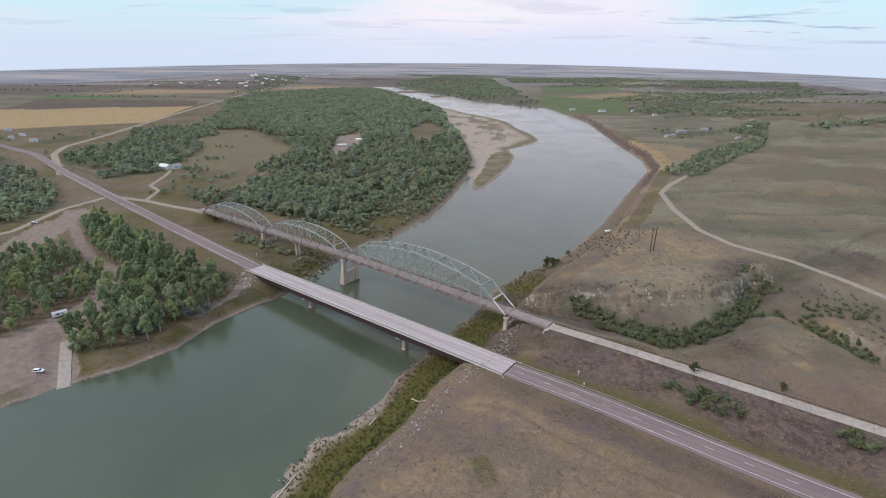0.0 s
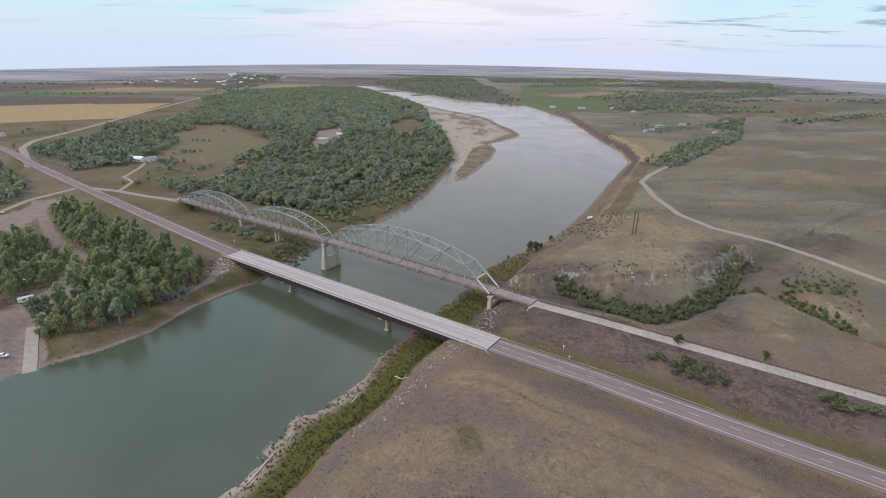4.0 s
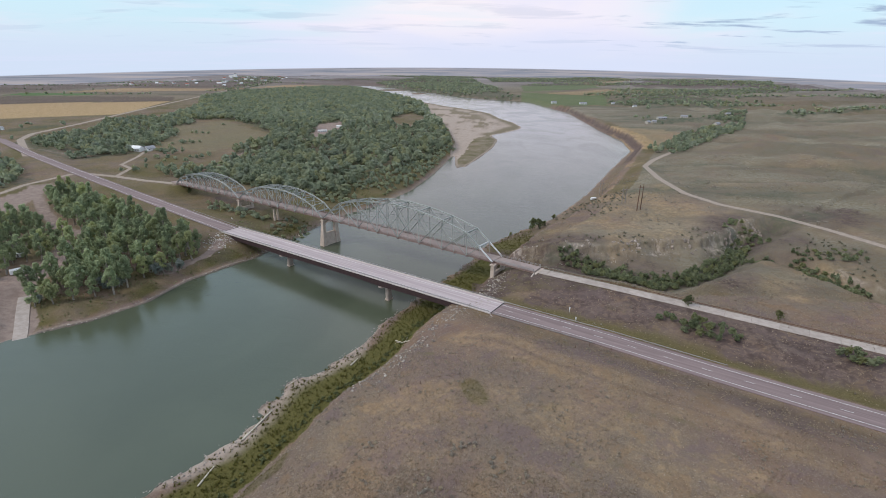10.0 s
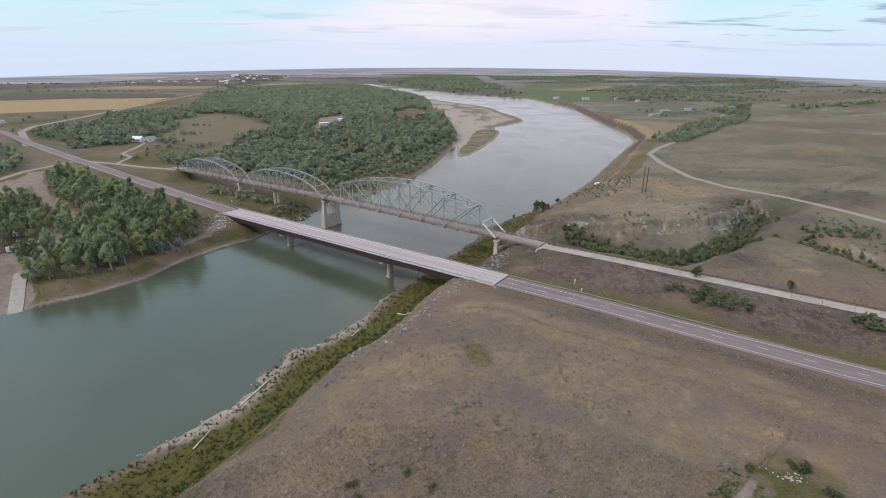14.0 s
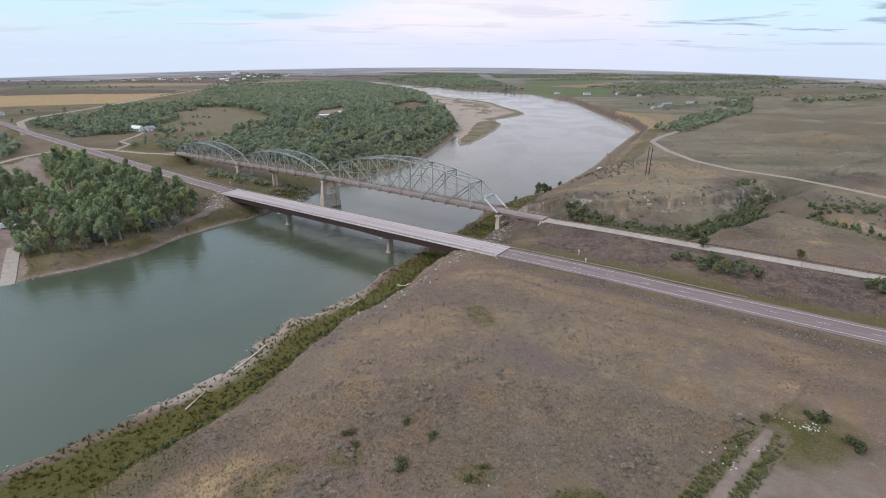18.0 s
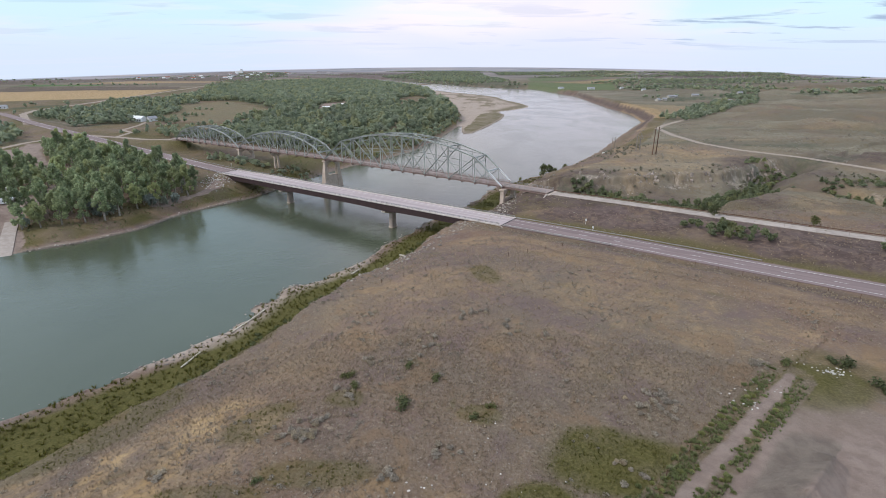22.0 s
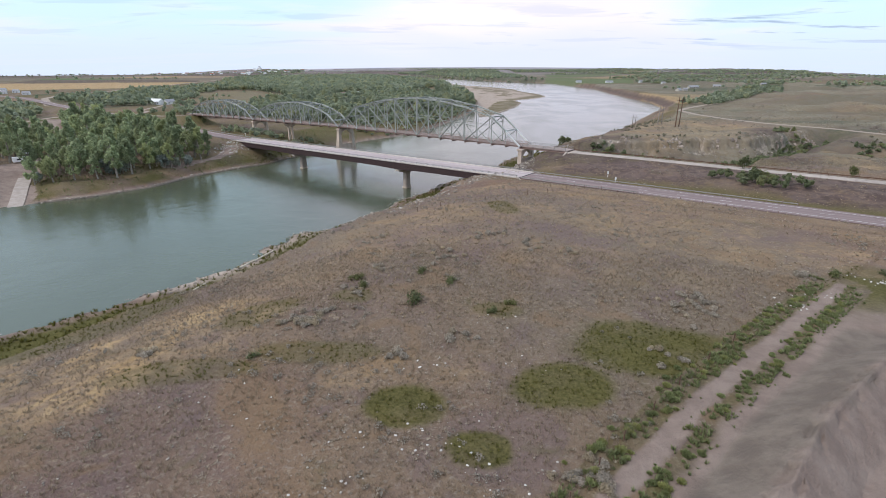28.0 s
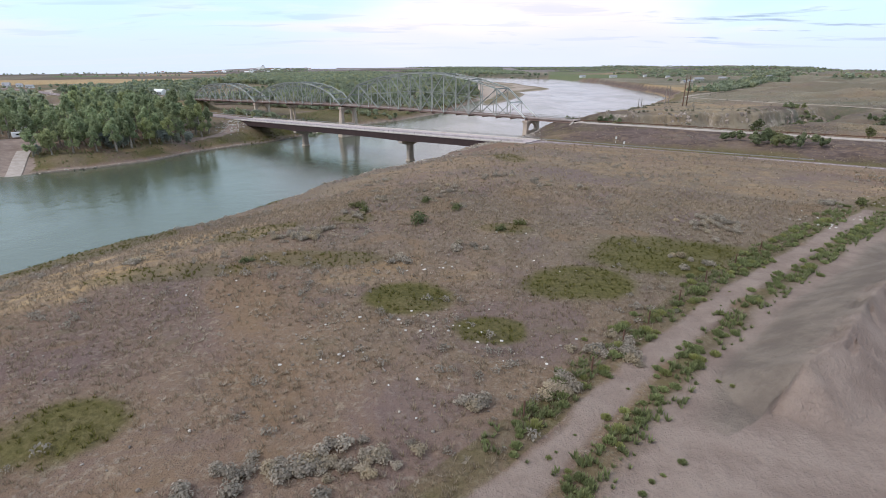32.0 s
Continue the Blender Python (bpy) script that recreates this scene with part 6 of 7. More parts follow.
stand("slope_scrub", spread(SLOPE_SCRUB, 240, 2.8, 78, (), lambda x, y: off_roads(x, y, 2) & (fractal(x, y, 19, 27) > 0.02)), 1.5, 2.4, 79, M_BRUSH, "grey-green brush scattered over the gully slopes", 46, leaf=0.26)
stand("slope_thicket", spread([[(163, 252), (170, 264), (205, 264), (207, 250), (185, 247)], [(150, 296), (164, 316), (184, 302), (170, 282)]], 60, 2.6, 80, (), lambda x, y: off_roads(x, y, 1)), 3.2, 4.0, 81, M_THICKET, "dark green thicket on the slope beyond the gully", 110, leaf=0.22)
stand("ditch_shrubs", spread([[(70, 177), (76, 167), (94, 156), (99, 163), (86, 177)], [(122, 150), (136, 140), (140, 146), (126, 156)]], 30, 2.4, 59, (), lambda x, y: off_roads(x, y, -4) & (fractal(x, y, 7, 46) > -0.25)), 4.4, 4.0, 69, M_THICKET, "dark green shrubs in the ditch between the roads", 190, leaf=0.22)
stand("pier_shrubs", spread([[(-137, 304), (-113, 288), (-108, 318), (-132, 331)], [(-103, 362), (-84, 386), (-70, 440), (-100, 455), (-112, 400)]], 60, 3.0, 60, (), None), 3.0, 4.0, 70, M_WOODS, "green willow shrubs near the bridge pier", 90)
SCRUB = [[(-128, 400), (-60, 450), (-46, 530), (-36, 600), (-30, 690), (-44, 690), (-80, 540), (-112, 460)], [(-240, 436), (-150, 384), (-106, 374), (-98, 392), (-150, 402), (-232, 452)], [(-205, 345), (-150, 312), (-142, 322), (-200, 356)]]
stand("bankside_scrub", spread(SCRUB, 330, 4.0, 73, (), lambda x, y: off_roads(x, y, -1)), 5.0, 6.0, 71, M_WOODS, "green willow scrub along the old bridge approach", 110, leaf=0.26)


# ---------------------------------------------------------------- small growth on the near hill
def field_of(name, verts, faces, spots, sizes, turns, mat, label, category, tilt=0.0):
    """Many small copies of one pattern joined into one object."""
    xy = np.array(spots)
    z = ground_height(xy[:, 0], xy[:, 1])
    n, k = len(xy), len(verts)
    c, s = np.cos(turns)[:, None], np.sin(turns)[:, None]
    size = np.asarray(sizes)[:, None]
    out = np.stack([(verts[:, 0] * c - verts[:, 1] * s) * size + xy[:, :1], (verts[:, 0] * s + verts[:, 1] * c) * size + xy[:, 1:2], verts[:, 2] * size + z[:, None]], -1)
    index = (faces[None] + (np.arange(n) * k)[:, None, None]).reshape(-1, faces.shape[1])
    me = mesh_of(name, out.reshape(-1, 3), index, mat)
    return tagged(new(name, me), label, category, kind="stuff")


def blades(seed, count, tall, lean, width):
    """A tuft: narrow triangles that fan out from one foot."""
    rng = np.random.default_rng(seed)
    v, f = [], []
    for k in range(count):
        a = rng.uniform(0, 6.28)
        out = np.array((math.cos(a), math.sin(a), 0))
        across = np.array((-out[1], out[0], 0)) * width
        foot = out * rng.uniform(0, 0.12)
        tip = foot + out * lean * rng.uniform(0.3, 1.0) + (0, 0, tall * rng.uniform(0.6, 1.1))
        v += [foot - across, foot + across, tip]
        f.append((3 * k, 3 * k + 1, 3 * k + 2))
    return np.array(v), np.array(f)


def scatter_box(rng, count, x0, x1, y0, y1, keep):
    xy = rng.uniform((x0, y0), (x1, y1), (count, 2))
    return xy[keep(xy[:, 0], xy[:, 1])]


def on_hill(x, y):
    """The dry hill on the near side: up from the bench, off the roads, the track and the pit."""
    df, side, _ = to_line(x, y, FOOT_EAST)
    d, tside, _ = to_line(x, y, NEAR_TRACK)
    road, _, _ = to_line(x, y, HIGHWAY_EAST)
    _, near_side, _ = to_line(x, y, HIGHWAY_EAST)
    _, old_side, _ = to_line(x, y, OLD_EAST)
    cutting = (near_side < 0) & (old_side > 0) & (np.sin(x * 91.7 + y * 57.3) < 0.7)
    return (df * side > 2) & (road > 8) & ~cutting & ~((tside > 0) & (d < 90) & (y < 92) & (x > -8)) & (d > 1.5)


def on_bench(x, y):
    df, side, _ = to_line(x, y, FOOT_EAST)
    de, _, _ = to_line(x, y, BANK_EAST)
    return (df * side < 1) & (de > 3.0) & ~within(x, y, RIVER)


def in_green(x, y):
    best = np.zeros(x.shape)
    for k, (cx, cy, rx, ry, turn) in enumerate(GREEN_PATCHES):
        best = np.maximum(best, (0.95 if k < 6 else 0.5) * blob_zone(x, y, cx, cy, rx, ry, turn, k))
    return best


rng = np.random.default_rng(404)
tuft_v, tuft_f = blades(1, 7, 0.34, 0.26, 0.022)
spots = scatter_box(rng, 52000, -75, 75, 12, 90, lambda x, y: on_hill(x, y) & (in_green(x, y) < 0.4) & (np.hypot(x, y) < 95) & (fractal(x, y, 7, 111) > -0.35 + 0.5 * rng.random(x.shape) - 0.25))
field_of("dry_grass", tuft_v, tuft_f, spots, rng.uniform(0.5, 1.25, len(spots)), rng.uniform(0, 6.28, len(spots)), M_STRAW, "dry straw-coloured grass tufts over the hill", "grass")
wide_v, wide_f = blades(2, 9, 0.42, 0.50, 0.07)
spots = scatter_box(rng, 30000, -75, 170, 60, 215, lambda x, y: on_hill(x, y) & (in_green(x, y) < 0.4) & (fractal(x, y, 16, 112) > -0.25 + 0.5 * rng.random(x.shape) - 0.2))
field_of("range_grass", wide_v, wide_f, spots, rng.uniform(0.35, 1.0, len(spots)), rng.uniform(0, 6.28, len(spots)), M_STRAW, "dry bunch grass on the slopes by the highway", "grass")
green_v, green_f = blades(3, 8, 0.30, 0.24, 0.03)
spots = scatter_box(rng, 60000, -65, 80, 12, 130, lambda x, y: on_hill(x, y) & (in_green(x, y) > 0.35) & (rng.random(x.shape) < 0.7))
field_of("green_grass", green_v, green_f, spots, rng.uniform(0.5, 1.2, len(spots)), rng.uniform(0, 6.28, len(spots)), M_MEADOW, "low green grass in round patches", "grass")
bench_v, bench_f = blades(4, 10, 0.6, 0.55, 0.09)
spots = scatter_box(rng, 26000, -135, 40, 20, 330, on_bench)
field_of("bench_grass", bench_v, bench_f, spots, rng.uniform(0.5, 1.5, len(spots)), rng.uniform(0, 6.28, len(spots)), M_MEADOW, "rank green grass on the river bench", "grass")

# brush in many sizes
bush_rng = np.random.default_rng(77)
brush_v, brush_f = leaf_cloud(bush_rng, [(0, 0, 0.28, 0.42), (0.3, 0.1, 0.22, 0.3), (-0.25, 0.2, 0.2, 0.3)], 44, 0.12, 0.8, 0.7)
brush_v[:, 2] = np.maximum(brush_v[:, 2], 0.0)
spots = scatter_box(rng, 14000, -75, 180, 14, 225, lambda x, y: on_hill(x, y) & (fractal(x, y, 11, 113) > 0.10 + 0.25 * rng.random(x.shape)))
field_of("low_sagebrush", brush_v, brush_f, spots, rng.uniform(0.35, 1.15, len(spots)) ** 1.3, rng.uniform(0, 6.28, len(spots)), M_SAGE, "low grey sagebrush dotted over the hill", "sagebrush")
spots = scatter_box(rng, 5200, 0, 420, 200, 620, lambda x, y: (to_line(x, y, FOOT_EAST)[1] > 0) & ~within(x, y, RIVER) & (to_line(x, y, FARM_ROAD)[0] > 4) & (to_line(x, y, OLD_EAST)[0] > 5) & (fractal(x, y, 26, 114) > 0.05 + 0.2 * rng.random(x.shape)))
field_of("upland_sagebrush", brush_v, brush_f, spots, rng.uniform(0.8, 2.3, len(spots)), rng.uniform(0, 6.28, len(spots)), M_SAGE, "grey sagebrush over the upland slopes", "sagebrush")
spots = scatter_box(rng, 12000, -300, -90, 160, 420, lambda x, y: ~within(x, y, RIVER) & (to_line(x, y, BANK_WEST)[0] > 2.5) & (to_line(x, y, BANK_WEST)[0] < 40) & (to_line(x, y, HIGHWAY_WEST)[0] > 8) & (to_line(x, y, RAMP)[0] > 6) & ~within(x, y, DIRT_ZONES[0]) & ~within(x, y, DIRT_ZONES[2]) & (fractal(x, y, 15, 117) > -0.2))
field_of("bank_weeds", bench_v, bench_f, spots, rng.uniform(0.4, 1.5, len(spots)), rng.uniform(0, 6.28, len(spots)), M_WEED, "green and brown weeds along the far bank", "weeds")

foot = []
for k in range(240):
    p, d = along_line([(a, b, 0) for a, b in FOOT_EAST[4:11]], rng.uniform(0, 150))
    far = rng.normal(-1.2, 1.3)
    foot.append((p.x + d.y * far, p.y - d.x * far))
foot_v, foot_f = leaf_cloud(bush_rng, [(0, 0, 0.4, 0.55), (0.4, 0.1, 0.3, 0.4), (-0.4, 0.2, 0.3, 0.45)], 60, 0.22, 0.8, 0.6)
field_of("foot_shrubs", foot_v, foot_f, foot, rng.uniform(0.4, 1.15, len(foot)), rng.uniform(0, 6.28, len(foot)), M_SHRUB, "dark shrubs along the foot of the slope", "shrubs")

# larger plants that stand singly
def plant_mesh(name, seed, lobes, count, size, mat, flat=0.8):
    v, f = leaf_cloud(np.random.default_rng(seed), lobes, count, size, flat, 0.7)
    v[:, 2] = np.maximum(v[:, 2], -0.05)
    core = lobes[0][3] * 0.62
    heart = np.array([(core, 0, core), (-core, 0, core), (0, core, core), (0, -core, core), (0, 0, 2 * core), (0, 0, 0)]) * (1, 1, 0.8)
    sides = np.array([(0, 2, 4), (2, 1, 4), (1, 3, 4), (3, 0, 4), (2, 0, 5), (1, 2, 5), (3, 1, 5), (0, 3, 5)])
    return mesh_of(name, np.concatenate([v, heart]), np.concatenate([f, sides + len(v)]), mat)


def spiky(name, seed, count, tall, wide, mat):
    """A weed of upright leafy stems."""
    r = np.random.default_rng(seed)
    v, f = [], []
    for k in range(count):
        a, q = r.uniform(0, 6.28), r.uniform(0, 1) ** 0.6
        foot = np.array((math.cos(a) * wide * q * 0.6, math.sin(a) * wide * q * 0.6, 0.0))
        tip = foot + np.array((math.cos(a) * wide * q * 0.5, math.sin(a) * wide * q * 0.5, tall * r.uniform(0.55, 1.0) * (1.1 - 0.5 * q)))
        b = r.uniform(0, 6.28)
        across = np.array((math.cos(b), math.sin(b), 0.2)) * 0.055
        mid = foot * 0.4 + tip * 0.6
        n = len(v)
        v += [foot, mid - across, tip, mid + across]
        f += [(n, n + 1, n + 2), (n, n + 2, n + 3)]
    return mesh_of(name, np.array(v), np.array(f), mat)


SAGE = [plant_mesh("sagebrush", 500 + k, [(0, 0, 0.35, 0.45), (0.25, 0.08, 0.3, 0.34), (-0.22, 0.18, 0.28, 0.34), (0.05, -0.25, 0.3, 0.33)], 330, 0.085, M_SAGE) for k in range(4)]
WEED = [spiky("green_weed", 520 + k, 150, 0.62, 0.55, M_WEED) for k in range(4)]
DARK = [plant_mesh("green_shrub", 540 + k, [(0, 0, 0.45, 0.7), (0.7, 0.2, 0.4, 0.6), (-0.6, 0.3, 0.4, 0.6)], 300, 0.14, M_SHRUB) for k in range(3)]


def stand_plant(me, x, y, size, label, category, group):
    ob = tagged(new(me.name.split(".")[0], me), label, category, group)
    ob.matrix_basis = Matrix.Translation((x, y, height_at(x, y) - 0.02)) @ Matrix.Rotation(random.uniform(0, 6.28), 4, "Z") @ Matrix.Diagonal((size, size, size * random.uniform(0.8, 1.1), 1))
    return ob


for k in range(46):
    t = random.random()
    x, y = -16 + 10.5 * t + random.gauss(0, 0.8), 17.6 + 3.4 * t + random.gauss(0, 0.7)
    stand_plant(SAGE[k % 4], x, y, random.uniform(0.6, 1.25), "silvery grey sagebrush in a thicket", "sagebrush", "sagebrush on the hill")
for cx, cy, count, far in ((9, 33, 16, 2.6), (4.5, 27.5, 8, 1.8), (-24, 57, 9, 2.4), (-19, 77, 8, 2.0), (30, 71, 12, 3.5), (-4, 55, 8, 2.5), (22, 54, 8, 3.0), (-9, 84, 10, 4), (8, 92, 9, 4), (-1, 26, 5, 1.0), (52, 82.5, 12, 2.0), (-26, 57.5, 16, 2.4), (-24, 61, 10, 2.0), (-21, 67.5, 10, 2.4), (29, 67, 18, 4.0), (-1.6, 97.5, 10, 3), (14.7, 89.5, 7, 2), (-11, 50.5, 7, 1.6), (-43, 49, 7, 2.2), (-24.6, 98, 8, 3)):
    for k in range(count):
        stand_plant(SAGE[k % 4], cx + random.gauss(0, far * 0.5), cy + random.gauss(0, far * 0.4), random.uniform(0.6, 1.3), "grey sagebrush with woody stems on dry ground", "sagebrush", "sagebrush on the hill")
for x, y, s in ((-11, 65, 1.6), (-6.8, 72.8, 1.1), (-12, 76, 1.0), (-22, 72, 1.3), (3, 66, 0.9), (-28, 48, 0.8), (68.5, 83.5, 1.7), (66.8, 84.6, 1.3), (70, 76.5, 1.9), (57, 83, 1.2), (0.3, 63, 0.9), (-20, 69, 1.0)):
    stand_plant(DARK[int(x) % 3], x, y, s, "dark green spreading shrub on the hill", "shrub", "green shrubs on the hill")
count = 0
for k in range(300):
    p, d = along_line([(a, b, c) for a, b, c in NEAR_TRACK[1:]], random.uniform(0, 74))
    far = random.choice((-2.4, -2.0, -1.6, -2.9, -3.4, 1.5, 1.3, 1.7, 2.1, 2.5)) + random.gauss(0, 0.55)
    x, y = p.x + d.y * far, p.y - d.x * far
    big = random.uniform(0.6, 1.5) * (0.45 if abs(far) < 0.8 else 1.0) * (1.25 if far < -2 else 1.0)
    stand_plant(WEED[k % 4], x, y, big * 0.62, "leafy green weed beside the dirt track" if far else "small weed on the track's middle ridge", "weed", "weeds along the track")
for x, y in ((15.5, 30.2), (16.0, 29.3), (8.5, 20.5), (9.2, 21.0), (10.5, 22.0), (7.8, 19.6)):
    stand_plant(WEED[0], x, y, random.uniform(0.3, 0.6), "small weed on bare gravel", "weed", "weeds along the track")

verge = []
for k in range(1500):
    p, d = along_line([(a, b, c) for a, b, c in NEAR_TRACK[1:]], rng.uniform(0, 84))
    far = rng.choice((-2.6, -1.9, -3.4, 1.7, 2.3, 2.9)) + rng.normal(0, 0.45)
    verge.append((p.x + d.y * far, p.y - d.x * far))
verge = [q for q, keep in zip(verge, fractal(np.array(verge)[:, 0], np.array(verge)[:, 1], 3.0, 118) > -0.2) if keep]
weed_v, weed_f = blades(6, 14, 0.38, 0.30, 0.06)
field_of("verge_weeds", weed_v, weed_f, verge, rng.uniform(0.5, 1.4, len(verge)), rng.uniform(0, 6.28, len(verge)), M_WEED, "low green weeds in strips beside the track", "weeds")

# ---------------------------------------------------------------- stones
def stone_mesh(name, seed, mat):
    bm = bmesh.new()
    bmesh.ops.create_icosphere(bm, subdivisions=1, radius=0.5)
    r = random.Random(seed)
    for v in bm.verts:
        v.co *= r.uniform(0.7, 1.15)
        v.co.z *= 0.7
    return bm_mesh(name, bm, mat)


M_BUNCH = leaf_material("bleached_grass_blades", (0.29, 0.240, 0.190), (0.47, 0.405, 0.325))
PALE_DRIFTS = ((8, 67, 11, 4.5, 0.0), (-2.5, 69, 5, 5, 0.3), (27, 66, 8, 4, 0.0), (-14, 88, 12, 6, 0.3), (-9, 78, 9, 4, 0.2), (-3, 36.5, 5, 3.4, 0.2), (-12, 33, 7, 5, 0.3), (-22, 34, 8, 5, 0.2), (10, 90, 18, 6, -0.3), (5, 27, 3, 3, 0.0), (-30, 64, 9, 4, 0.3))
def in_drift(x, y):
    best = np.zeros(x.shape)
    for k, (cx, cy, rx, ry, turn) in enumerate(PALE_DRIFTS):
        best = np.maximum(best, blob_zone(x, y, cx, cy, rx, ry, turn, 20 + k))
    return best


bunch_v, bunch_f = blades(8, 12, 0.30, 0.42, 0.035)
spots = scatter_box(rng, 30000, -62, 45, 18, 112, lambda x, y: on_hill(x, y) & (in_green(x, y) < 0.3) & (rng.random(x.shape) < 0.10 + 0.5 * in_drift(x, y)) & (fractal(x, y, 3.0, 119) > 0.0))
field_of("pale_bunch_grass", bunch_v, bunch_f, spots, rng.uniform(0.4, 1.0, len(spots)), rng.uniform(0, 6.28, len(spots)), M_BUNCH, "bleached bunch grass in drifts over the hill", "grass")
M_PALE = plain("pale_stone", (0.42, 0.39, 0.36), (0.66, 0.63, 0.59), 1.5, 0.9, 0, 6, 0.3, 0.02, 0.2)
ROCK = [stone_mesh("stone", 600 + k, M_PALE) for k in range(4)]
for k in range(90):
    x, y = random.choice(((-9, 37), (-4, 36), (2, 33), (-26, 40), (1, 25), (-14, 30), (6, 50), (62, 84), (-6, 48), (3, 62)))
    x, y = x + random.gauss(0, 3.0), y + random.gauss(0, 2.2)
    ob = tagged(new("stone", ROCK[k % 4]), "small pale stone lying on dry ground", "stone", "loose stones")
    s = random.uniform(0.10, 0.32)
    ob.matrix_basis = Matrix.Translation((x, y, height_at(x, y) + 0.1 * s)) @ Matrix.Rotation(random.uniform(0, 6.28), 4, "Z") @ Matrix.Diagonal((s * 1.3, s, s * 0.7, 1))

for k in range(34):
    x, y = ((44.5 + random.gauss(0, 1.6), 70.2 + random.gauss(0, 1.8)) if k < 18 else (50 + random.gauss(0, 2.4), 76 + random.gauss(0, 1.6)))
    ob = tagged(new("stone", ROCK[k % 4]), "white stone in the weeds at the track's bend", "stone", "loose stones")
    s = random.uniform(0.18, 0.42)
    ob.matrix_basis = Matrix.Translation((x, y, height_at(x, y) + 0.1 * s)) @ Matrix.Rotation(random.uniform(0, 6.28), 4, "Z") @ Matrix.Diagonal((s * 1.3, s, s * 0.8, 1))


def rock_strip(name, spots, low, high, label, mat):
    bm = bmesh.new()
    bmesh.ops.create_icosphere(bm, subdivisions=1, radius=0.5)
    ball = np.array([v.co for v in bm.verts])
    faces = np.array([[v.index for v in f.verts] for f in bm.faces])
    bm.free()
    r = np.random.default_rng(len(spots))
    xy = np.array(spots)
    z = ground_height(xy[:, 0], xy[:, 1])
    vs = []
    for (x, y), h in zip(xy, z):
        lump = ball * r.uniform(0.65, 1.2, (len(ball), 1)) * r.uniform(0.6, 1.2, 3) * (1, 1, 0.7)
        a = r.uniform(0, 6.28)
        c, s = math.cos(a), math.sin(a)
        lump = np.stack([lump[:, 0] * c - lump[:, 1] * s, lump[:, 0] * s + lump[:, 1] * c, lump[:, 2]], -1)
        vs.append(lump * (low + (high - low) * r.random() ** 2) + (x, y, h + 0.05))
    index = (faces[None] + (np.arange(len(xy)) * len(ball))[:, None, None]).reshape(-1, 3)
    return tagged(new(name, mesh_of(name, np.concatenate(vs), index, mat)), label, "rocks", kind="stuff")


M_CLIFF = plain("weathered_clay", (0.15, 0.118, 0.098), (0.40, 0.335, 0.285), 0.5, 0.95, 0, 5, 0.8, 0.3, 0.2)
M_RUBBLE, g2, s2 = material("bank_rubble")
g2.put(s2.inputs["Base Color"], g2.mix(g2.island(), (0.13, 0.11, 0.095), (0.44, 0.385, 0.33)))
s2.inputs["Roughness"].default_value = 0.93
near_bank = scatter_box(rng, 60000, -125, 30, 25, 300, lambda x, y: (to_line(x, y, BANK_EAST)[0] + 2.0 * fractal(x, y, 9, 120) < np.where((y > 98) & (y < 172), 6.0, 2.2)) & (rng.random(x.shape) < 0.62))
rock_strip("shore_stones", near_bank[:3400], 0.22, 1.0, "grey and pinkish stones along the near waterline", M_RUBBLE)
specks = scatter_box(rng, 16000, -70, 75, 14, 150, lambda x, y: on_hill(x, y) & (in_green(x, y) < 0.3) & (fractal(x, y, 9, 124) > 0.0))
rock_strip("surface_stones", specks[:3600], 0.06, 0.34, "scattered small pale stones over the dry hill", M_RUBBLE)
far_bank = scatter_box(rng, 40000, -230, -60, 120, 420, lambda x, y: (to_line(x, y, BANK_WEST)[0] + 1.2 * fractal(x, y, 9, 121) < 2.0) & ((y < 330) | (rng.random(x.shape) < 0.3)))
rock_strip("far_shore_stones", far_bank[:1500], 0.3, 1.1, "pale stones along the wooded bank's waterline", M_RUBBLE)
riprap = []
for k in range(900):
    p, d = along_line([(-38, 128, 0), (-24, 142, 0), (-18, 160, 0), (-9, 178, 0), (3, 190, 0), (10, 205, 0), (14, 224, 0)], random.uniform(0, 112))
    far = random.gauss(0, 2.8)
    riprap.append((p.x + d.y * far, p.y - d.x * far))
rock_strip("riprap", riprap, 0.3, 1.2, "grey riprap boulders on the slope below the bridge", M_RUBBLE)
rock_strip("rubble_pile", [(65 + random.gauss(0, 1.1), 81.4 + random.gauss(0, 0.7)) for _ in range(44)], 0.2, 0.6, "heap of white broken concrete among shrubs", M_PALE)
cliff = scatter_box(rng, 9000, 18, 175, 235, 330, lambda x, y: (to_line(x, y, CLIFF_FOOT)[1] < 0) & (to_line(x, y, CLIFF_FOOT)[0] < 13) & (fractal(x, y, 12, 122) > -0.05))
rock_strip("cliff_rocks", cliff[:420], 0.3, 1.1, "broken pale rocks along the cliff", M_RUBBLE)
outcrops = tagged(new("cliff_face"), "pale broken outcrops of a weathered clay cliff", "cliff", kind="structure")
crag = np.random.default_rng(808)
